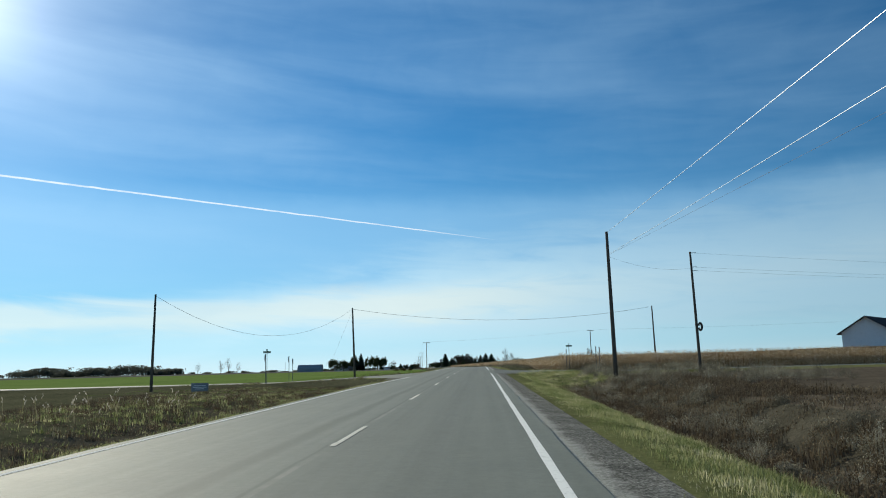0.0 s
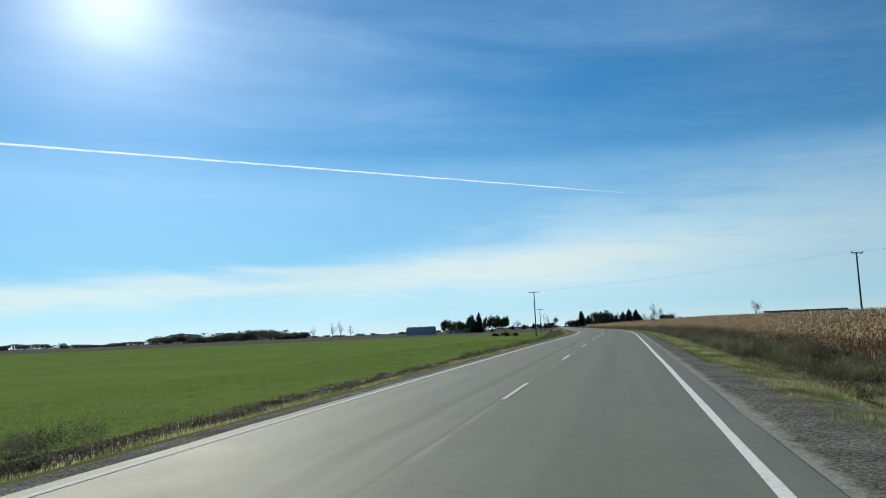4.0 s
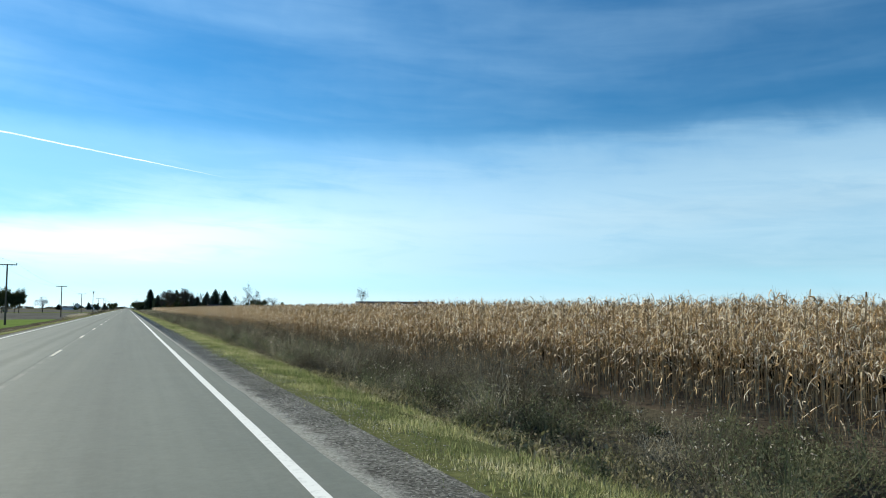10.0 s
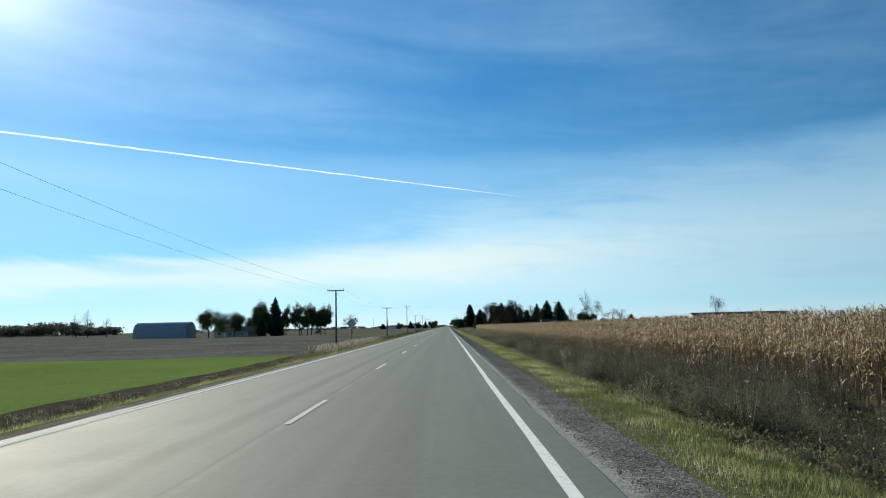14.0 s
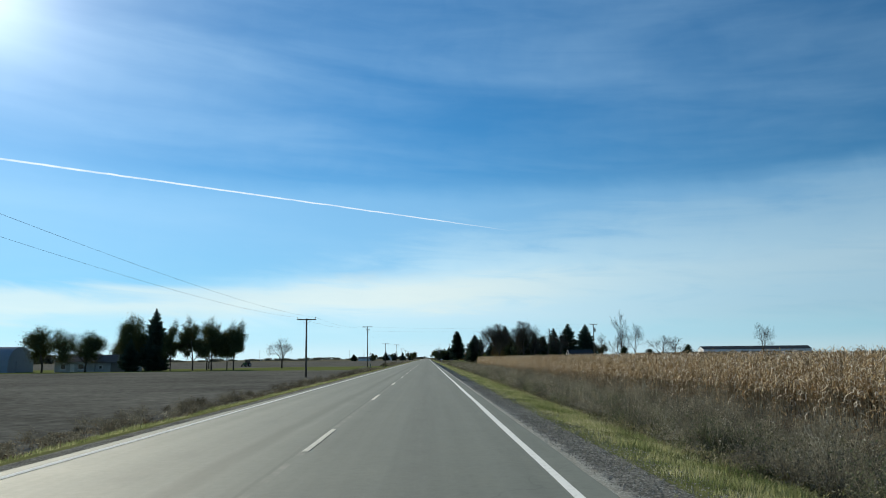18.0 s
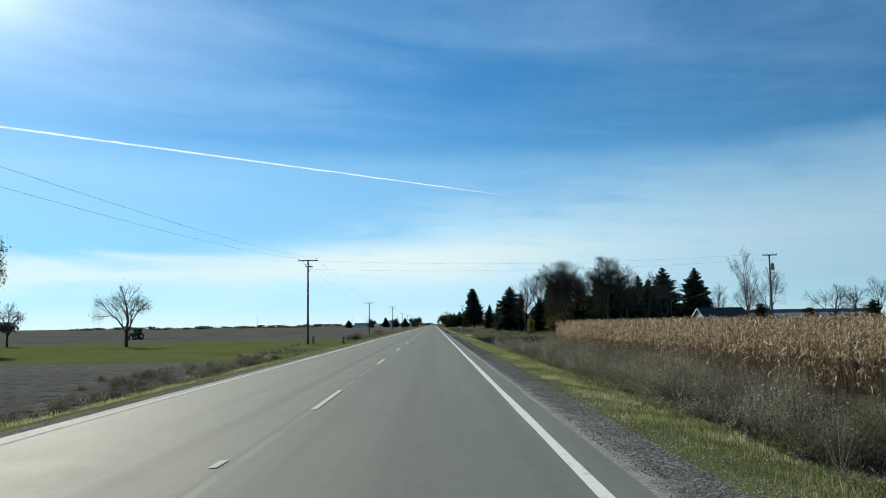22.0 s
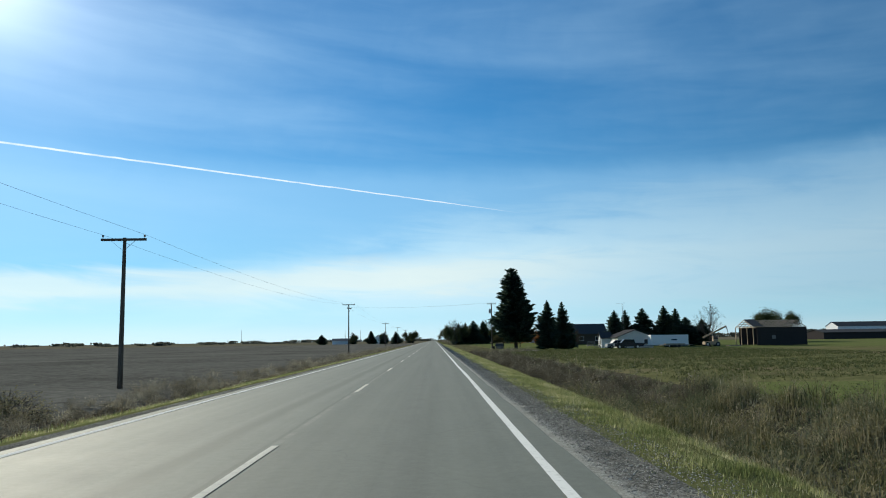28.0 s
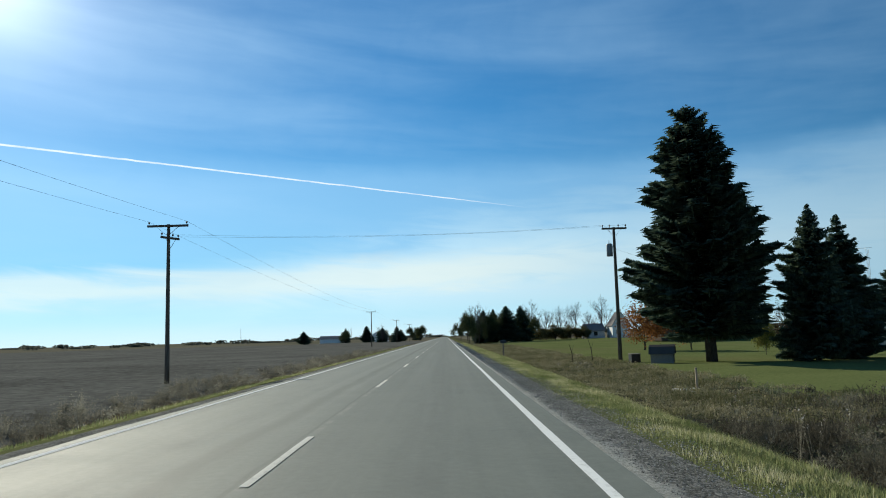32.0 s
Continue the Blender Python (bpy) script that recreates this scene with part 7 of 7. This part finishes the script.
TRUCK_GLASS = [[(1.55, 1.18), (2.35, 1.18), (2.35, 1.68), (1.95, 1.68)], [(2.42, 1.18), (3.02, 1.18), (2.98, 1.68), (2.42, 1.68)]]
vehicle("pickup_truck", "dark crew-cab pickup truck parked by the white house", 39.9, 901.5, -4, CREW, CREW_GLASS, 1.95, M["car_dark"], (1.1, 4.75), 0.4)
vehicle("pickup_truck", "dark pickup truck parked in the farmyard", 39.5, 708, -10, TRUCK, TRUCK_GLASS, 1.9, M["car_dark"], (1.05, 4.5))


def box_trailer(x, y, turn, ln, label, base=None):
    t = thing("cargo_trailer", label, "trailer", stand(x, y, turn, base))
    part("body", box(ln, 2.3, 2.2, ln / 2, 0, 1.65, 0.06), M["white"], t)
    part("chassis", box(ln + 0.8, 1.6, 0.14, ln / 2 - 0.4, 0, 0.5), M["iron"], t)
    part("rear_door", box(0.05, 2.1, 2.0, ln + 0.02, 0, 1.62), M["shed_white"], t)
    if ln > 5:
        part("emblem", box(1.3, 0.012, 0.3, ln * 0.62, -1.157, 1.7), M["mark"], t, "plain dark mark on the side")
    for s in (-1, 1):
        for wx in (ln * 0.5, ln * 0.5 + 0.75):
            w = part("wheel", tube([(wx, s * 0.95, 0.34), (wx, s * 1.15, 0.34)], [0.34] * 2, 18), M["rubber"], t)
            part("rim", tube([(wx, s * 1.12, 0.34), (wx, s * 1.17, 0.34)], [0.2] * 2, 12), M["white"], w)
        part("fender", box(1.7, 0.3, 0.06, ln * 0.5 + 0.38, s * 1.05, 0.74), M["iron"], t)


box_trailer(38.9, 714.5, -12, 2.0, "small white cargo trailer in the farmyard", ground_at(38.9, 714.5) - 0.5)
box_trailer(48.8, 906.5, 3, 8.2, "long white cargo trailer with a dark mark beside the house")
f = thing("flat_trailer", "low flat trailer with lumber in the yard", "trailer", stand(49.8, 901.8, 2))
part("deck", box(6.5, 2.1, 0.14, 3.2, 0, 0.62), M["grey_wood"], f)
for wx in (2.7, 3.6):
    for s in (-1, 1):
        part("wheel", tube([(wx, s * 0.9, 0.34), (wx, s * 1.1, 0.34)], [0.34] * 2, 16), M["rubber"], f)
for k in range(5):
    part("board", box(4.2, 0.26, 0.1, 3.0, -0.6 + k * 0.3, 0.75 + 0.11 * (k % 2)), M["lumber"], f)

# ---- right of the road: white house, spruces and the barn being built ----
gable_house("white_house", "white sided house with a dark roof", 42.8, 910.2, 7.8, 12, 2.35, 3.9, -3, M["tan_siding"], M["roof_dark"], None,
            [("w", 2.0, 1.35, 0.9, 1.1), ("s", 6.2, 1.35, 0.8, 1.0), ("w", 9.0, 1.35, 1.0, 1.1)], (), 0.35, "y")
gable_house("porch_wing", "small white gabled entrance wing of the house", 40.9, 918.2, 2.3, 4.2, 2.2, 3.5, -3, M["white_siding"], M["roof_dark"], None,
            [("w", 1.1, 1.4, 0.8, 1.1)], [("w", 3.1, 0.95, 2.0, M["white"])], 0.25, "x")
p = thing("porch_deck", "small wooden porch deck with steps and rails", "porch", stand(39.3, 919.4, -3))
part("deck", box(2.8, 2.4, 0.1, 0, 1.3, 0.55), M["grey_wood"], p)
for k in range(3):
    part("tread", box(1.3, 0.3, 0.06, 0.9, -0.05 - 0.3 * k, 0.42 - 0.17 * k), M["grey_wood"], p)
for s in (-1.35, -0.5, 0.25, 1.5):
    part("rail_post", box(0.07, 0.07, 1.55, s, 0.15, 0.75), M["grey_wood"], p)
part("rail", beam((-1.35, 0.15, 1.5), (0.25, 0.15, 1.5), 0.07), M["grey_wood"], p)
for s in (0.25, 1.5):
    part("stair_rail", beam((s, 0.15, 1.45), (s, -0.85, 0.9), 0.06), M["grey_wood"], p)
for k in range(12):
    part("baluster", box(0.03, 0.03, 0.85, -1.3 + k * 0.13, 0.15, 1.05), M["grey_wood"], p)
a = thing("tv_aerial", "thin lattice aerial mast with a side boom", "aerial", stand(48.8, 929.2))
for k in range(3):
    c, s = math.cos(k * 2.09) * 0.14, math.sin(k * 2.09) * 0.14
    part("leg", tube([(c, s, 0), (c, s, 10.6)], [0.022, 0.018], 5), M["iron"], a)
for k in range(20):
    part("rung", beam((0.14, 0, 0.5 * k + 0.3), (-0.07, 0.12, 0.5 * k + 0.55), 0.015), M["iron"], a)
part("boom", beam((-1.6, 0, 10.7), (0.5, 0, 10.75), 0.035), M["iron"], a)
for k in range(5):
    part("element", beam((-1.5 + k * 0.35, -0.35, 10.7), (-1.5 + k * 0.35, 0.35, 10.7), 0.014), M["iron"], a)

conifer(18.4, 892.2, 15.4, BIG, "very large dark spruce standing on the lawn", 1.04, full=16, lean=-1.2)
conifer(24.6, 891.5, 8.9, CONIFERS[0], "dark spruce beside the large spruce", 0.95)
conifer(28.1, 895, 8.7, CONIFERS[1], "dark spruce beside the large spruce", 1.05)
conifer(28.9, 897, 4.8, CONIFERS[2], "low dark spruce in the group", 1.2)
for x, y, t, k, sp in ((46.5, 928.6, 8.0, 0, 0.85), (51.5, 938, 8.4, 1, 0.8), (55.4, 936, 8.7, 2, 0.9), (60.8, 935.5, 9.2, 0, 0.9), (65.4, 940.9, 8.7, 1, 0.95), (69, 944, 6.5, 2, 1.2), (74, 946, 6.0, 0, 1.2)):
    conifer(x, y, t, CONIFERS[k], "dark spruce behind the white house", sp * 1.45)
for x, y in ((71.5, 960), (74.5, 961), (77.5, 962)):
    conifer(x, y, 3.4, CEDAR, "small columnar cedar in a row", 1.4, name="cedar_tree", full=7.5)
broadleaf(66.8, 920, 9.6, FINE[0], 12, "slender bare tree with spreading limbs", 1.15)
broadleaf(33, 905, 2.6, APPLE, 7, "small bare fruit tree near the house", 1.3)
broadleaf(35.5, 921, 4.2, BROWN, 7, "small brown-leaved tree near the house", 1.0)
broadleaf(22.9, 926, 4.3, ORANGE, 5, "small tree with rusty orange leaves", 1.25)
broadleaf(27.5, 925, 3.6, ORANGE, 5, "small orange-leaved tree on the lawn", 1.0)
broadleaf(27.0, 905, 2.1, YELLOW, 3.2, "rounded leafy bush on the lawn", 0.8, "shrub")
broadleaf(110, 990, 9.5, LEAFY[0], 10, "round dark tree behind the new barn", 1.3)
broadleaf(118, 992, 8.8, LEAFY[0], 10, "round dark tree behind the new barn", 1.2)
for x, y, h in ((11.1, 900.0, 1.35), (12.3, 898.9, 1.5)):
    s = thing("sapling", "thin leaning sapling on the lawn", "tree", stand(x, y))
    part("trunk", tube([(0, 0, -0.1), (-0.03, 0, h * 0.5), (-0.22, 0, h)], [0.035, 0.028, 0.012], 6), M["bark"], s)
    part("branch", tube([(-0.05, 0, h * 0.6), (0.14, 0.05, h * 0.95)], [0.015, 0.006], 5), M["twig"], s)


def doghouse(x, y, turn):
    d = thing("doghouse", "small dark wooden hut with a bent roof", "hut", stand(x, y, turn))
    part("wall_shell", prism([(-0.55, 0), (0.55, 0), (0.62, 0.6), (0.35, 0.9), (0, 1.02), (-0.35, 0.9), (-0.62, 0.6)], 1.3), M["grey_wood"], d)
    for s in (-1, 1):
        part("roof_side", prism([(s * 0.70, 0.54), (s * 0.40, 0.93), (0, 1.05), (0, 1.1), (s * 0.43, 0.98), (s * 0.75, 0.56)], 1.5), M["roof_dark"], d, m=pose(0, -0.1, 0))
    part("opening", box(0.5, 0.03, 0.6, 0, -0.02, 0.32), M["black"], d)


doghouse(15.7, 891.0, 70)
b = thing("storage_box", "small dark box standing on the lawn", "box", stand(13.95, 893.5, 10))
part("body", box(0.6, 0.5, 0.55, 0, 0, 0.25, 0.02), M["black"], b)
part("lid", box(0.64, 0.54, 0.05, 0, 0, 0.55, 0.01), M["grey_wood"], b)
w = thing("well_cover", "pale concrete cover lying in the grass", "cover", stand(11.0, 873.4, 15))
part("slab", box(0.9, 0.6, 0.12, 0, 0, 0.12, 0.03), M["white"], w)
w = thing("marker_post", "thin wooden post in the ditch grass", "post", stand(11.15, 872.7))
part("post", box(0.07, 0.07, 1.1, 0, 0, 0.4, 0.005), M["lumber"], w)


def new_barn(x, y, base):
    """A pole barn half built: sheathed walls, bare rafters, open gable framed in new lumber."""
    L, W, E, R = 12.0, 11.0, 4.3, 6.1
    b = thing("half_built_barn", "half-built barn with dark walls and bare roof rafters", "barn", pose(x, y, base))
    part("front_wall", box(L, 0.16, E, L / 2, 0, E / 2), M["dark_siding"], b)
    part("rear_wall", box(L, 0.16, E, L / 2, W, E / 2), M["dark_siding"], b)
    part("far_wall", box(0.16, W, E, L, W / 2, E / 2), M["dark_siding"], b)
    part("opening", box(0.9, 0.03, 0.9, 4.0, -0.09, 1.9), M["grey_wood"], b, "boarded window opening")
    for k in range(4):
        part("gable_post", box(0.16, 0.16, E, -0.9, W * k / 3, E / 2), M["lumber"], b)
    for k in range(15):
        px = -0.9 + (L + 0.9) * k / 14
        for s in (0, 1):
            part("rafter", beam((px, W * s, E), (px, W / 2, R), 0.05, 0.18), M["lumber" if k == 0 else "grey_wood"], b)
        part("tie", beam((px, 0, E), (px, W, E), 0.05, 0.14), M["lumber" if k == 0 else "grey_wood"], b)
        if k % 2:
            for s in (0.3, 0.7):
                part("web", beam((px, W * s, E), (px, W / 2, R - 0.1), 0.05, 0.1), M["grey_wood"], b)
    for k in range(4):
        for s in (0, 1):
            t = 0.15 + 0.25 * k
            part("purlin", beam((-0.9, W * (s + (0.5 - s) * t), E + (R - E) * t + 0.1), (L, W * (s + (0.5 - s) * t), E + (R - E) * t + 0.1), 0.05, 0.09), M["grey_wood"], b)
    part("roof_sheet", box(2.6, W / 2 * 1.05, 0.05, 0.5, 0, 0), M["roof_sheet"], b, "first sheets of the roof", Matrix.Translation((0, W * 0.25, (E + R) / 2 + 0.2)) @ Matrix.Rotation(math.atan2(R - E, W / 2), 4, "X"))


new_barn(80.0, 925, ground_at(80, 925))
s = thing("lumber_pile", "pile of building timber on the yard grass", "lumber", stand(69.5, 912, 25))
for k in range(8):
    part("board", box(3.6, 0.24, 0.12, 0, (k % 4) * 0.27, 0.1 + 0.13 * (k // 4)), M["lumber"], s)
g = gable_house("machine_shed", "open-fronted machine shed with bright gable", 76, 962, 8, 9, 2.8, 4.8, 20, M["white_siding"], M["roof_grey"], -0.6)
gable_house("brown_house", "dark-roofed brown house behind evergreens", 41, 985, 16, 10, 3.2, 6.2, 0, M["brown_siding"], M["roof_dark"], -0.5, [("s", 3, 1.7, 1.2, 1.2), ("s", 8, 1.7, 1.2, 1.2), ("s", 13, 1.7, 1.2, 1.2)], (), 0.4, "x", (4, 5))
gable_house("village_house", "white house with a steep gable beyond the lawns", 51.6, 1075, 5.2, 8, 4.0, 7.6, 0, M["white_siding"], M["roof_grey"], -0.6, [("s", 1.5, 1.8, 0.9, 1.3), ("s", 3.7, 1.8, 0.9, 1.3)], (), 0.35, "y")
gable_house("village_house", "grey house with a low roof beyond the lawns", 44.6, 1079, 5.4, 8, 2.4, 4.4, 0, M["grey_siding"], M["roof_grey"], -0.6, [("s", 2.7, 1.5, 1.2, 1.2)], (), 0.35, "x")
gable_house("village_house", "dark-roofed house far along the road", -46, 1330, 12, 9, 3.0, 6.5, 0, M["white_siding"], M["roof_dark"], -0.9, [("s", 3, 1.6, 1.2, 1.2)], (), 0.35, "y")
gable_house("long_shed", "very long low livestock shed behind the corn", 298, 1305, 117, 18, 7.0, 10.2, 0, M["shed_white"], M["roof_sheet"], 0.3, [("s", 8 + 12 * k, 4.0, 8, 1.6) for k in range(9)])
gable_house("long_shed", "long dark barn beyond the green field", 164, 1060, 62, 16, 2.8, 4.0, 0, M["dark_siding"], M["roof_sheet"], -0.6)
gable_house("white_shed", "white gabled shed with a dark roof behind the corn", 62.5, 141.6, 8.5, 20, 5.3, 8.0, -45, M["shed_white"], M["roof_dark"], -0.7, (), [("s", 4.2, 3.6, 3.4, M["shed_white"])], 0.7, "y")

# ---- far trees and woods ----
for x, y, t, sp in ((14, 1041, 6.8, 1.0), (21, 1046, 7.2, 1.1), (25, 1050, 5.6, 1.0), (9.5, 1036, 6.0, 0.9)):
    broadleaf(x, y, t, LEAFY[0], 10, "distant dark leafy tree along the road", sp)
for x, y, t, k, sp in ((11.8, 1042, 7.6, 0, 1.0), (14.6, 1046, 8.0, 1, 0.9), (17.6, 1042, 8.6, 2, 1.1), (21.6, 1046, 8.7, 0, 1.0), (14, 1100, 7.5, 2, 1.2), (18, 1130, 7, 0, 1.3),
                       (-22, 1230, 7.0, 1, 1.2), (-30, 1240, 6.5, 0, 1.3), (-40, 1260, 7.8, 2, 1.1), (-55, 1290, 6.8, 1, 1.2), (-24, 1300, 6.0, 0, 1.4), (-70, 1240, 5.6, 2, 1.4), (-17, 1380, 8.0, 1, 1.2)):
    conifer(x, y, t, CONIFERS[k], "distant dark evergreen along the road", sp * 1.3)
for x, y, t, k, sp in ((9, 1030, 8.6, 1, 0.8), (10.5, 1040, 10.0, 0, 0.8), (28.0, 1075, 11.6, 0, 0.9), (24.5, 1066, 10.0, 2, 0.9), (37, 1080, 10.0, 2, 0.9), (41, 1076, 10.5, 1, 0.9), (50.5, 1084, 13.0, 0, 0.9), (33, 1084, 9.0, 1, 1.0), (11, 1160, 9, 0, 0.9), (15, 1200, 9, 2, 1.0), (-14, 1330, 8.5, 1, 1.0), (-28, 1215, 8, 0, 0.9), (-60, 1330, 8.6, 2, 1.0), (64, 1090, 8, 1, 1.0), (20, 1300, 10, 2, 1.0), (50, 1105, 9, 0, 1.0)):
    broadleaf(x, y, t, FINE[k % 2], 12, "distant bare twiggy tree along the road", sp * 1.1)
for x, y, t, sp in ((28.5, 1062, 3.6, 1.9), (33, 1064, 4.0, 2.0), (38, 1068, 3.8, 2.0), (42, 1070, 3.4, 1.8)):
    broadleaf(x, y, t, BUSH, 7, "low dark shrubs between distant gardens", sp, "shrub")
for x, y, t, sp in ((7.5, 1025, 6.5, 0.8), (-12, 1290, 7.5, 1.1), (-18, 1310, 7.0, 1.2), (-34, 1290, 6.0, 1.2), (10, 1240, 8, 1.2), (-50, 1250, 5.0, 1.2)):
    broadleaf(x, y, t, LEAFY[0], 10, "distant dark leafy tree along the road", sp)


def woods(name, label, spans, seed):
    """Far belts of woodland: many clumps of leaf cards with an uneven top."""
    g = np.random.default_rng(seed)
    C, S = [], []
    for x0, y0, x1, y1, h, n in spans:
        for k in range(int(n * 2.2)):
            t = g.random()
            px, py = x0 + (x1 - x0) * t + g.normal(0, 14), y0 + (y1 - y0) * t + g.normal(0, 14)
            top = h * (0.65 + 0.35 * math.sin(t * 17 + seed) * math.sin(t * 5.3)) * g.uniform(0.7, 1.1)
            m = 60
            C.append(np.stack([px + g.normal(0, 3.2, m), py + g.normal(0, 3.2, m), -1.2 + top * np.sqrt(g.random(m))], 1))
            S.append(g.uniform(0.7, 1.5, m))
    c, s = np.concatenate(C), np.concatenate(S)
    n = len(c)
    u = g.normal(0, 1, (n, 3))
    u /= np.linalg.norm(u, axis=1)[:, None]
    v = np.cross(u, g.normal(0, 1, (n, 3)))
    v /= np.linalg.norm(v, axis=1)[:, None]
    w, f = quads(c, u * s[:, None] * 1.2, v * s[:, None])
    top = thing(name, label, "woods", kind="stuff")
    child("foliage", mesh_from("foliage", w.tolist(), f, M["far_woods"]), top)


woods("distant_woods", "dark belts of woodland along the far horizon",
      [(-760, 1500, -420, 1350, 20, 150), (-420, 1500, -180, 1800, 5, 12), (-900, 1900, -300, 2200, 5, 14), (-300, 2300, 40, 2500, 8, 30), (40, 2300, 400, 2300, 12, 70),
       (-1400, 1000, -800, 1500, 12, 120), (400, 1900, 1200, 1500, 11, 110), (-1500, 300, -1100, 900, 10, 80), (700, 900, 1300, 200, 10, 90)], 5)


def boom_lift(x, y, base):
    """A yard crane: tracked body, cab, raised telescopic arm with a hanging strut."""
    b = thing("boom_lift", "tan machine with a raised telescopic boom in the yard", "crane", pose(x, y, base))
    part("chassis", box(3.4, 2.0, 0.7, 2.4, 0, 0.75, 0.06), M["lumber"], b)
    cab = part("cab", box(1.1, 1.0, 1.3, 3.2, -0.4, 1.75, 0.06), M["lumber"], b)
    part("pane", box(0.9, 0.03, 0.7, 3.2, -0.915, 1.95), M["glass"], cab)
    part("boom", beam((0.6, 0, 2.0), (6.1, 0, 4.6), 0.34, 0.34), M["lumber"], b, "long tan boom")
    part("strut", beam((6.05, 0, 4.6), (6.4, 0, 3.3), 0.16), M["iron"], b)
    for wx in (1.2, 3.6):
        for s in (-1, 1):
            w = part("wheel", tube([(wx, s * 0.85, 0.5), (wx, s * 1.2, 0.5)], [0.5, 0.5], 18), M["rubber"], b)
            part("rim", tube([(wx, s * 1.16, 0.5), (wx, s * 1.23, 0.5)], [0.28] * 2, 12), M["iron"], w)


boom_lift(63.9, 918, ground_at(64, 918))
for x, y, t in ((-420, 2450, 60), (-150, 2350, 48), (-210, 2600, 55)):
    m = thing("radio_mast", "thin lattice mast on the far horizon", "mast", pose(x, y, -1.5))
    part("shaft", tube([(0, 0, 0), (0, 0, t * 0.5)], [0.5, 0.25], 5), M["iron"], m)
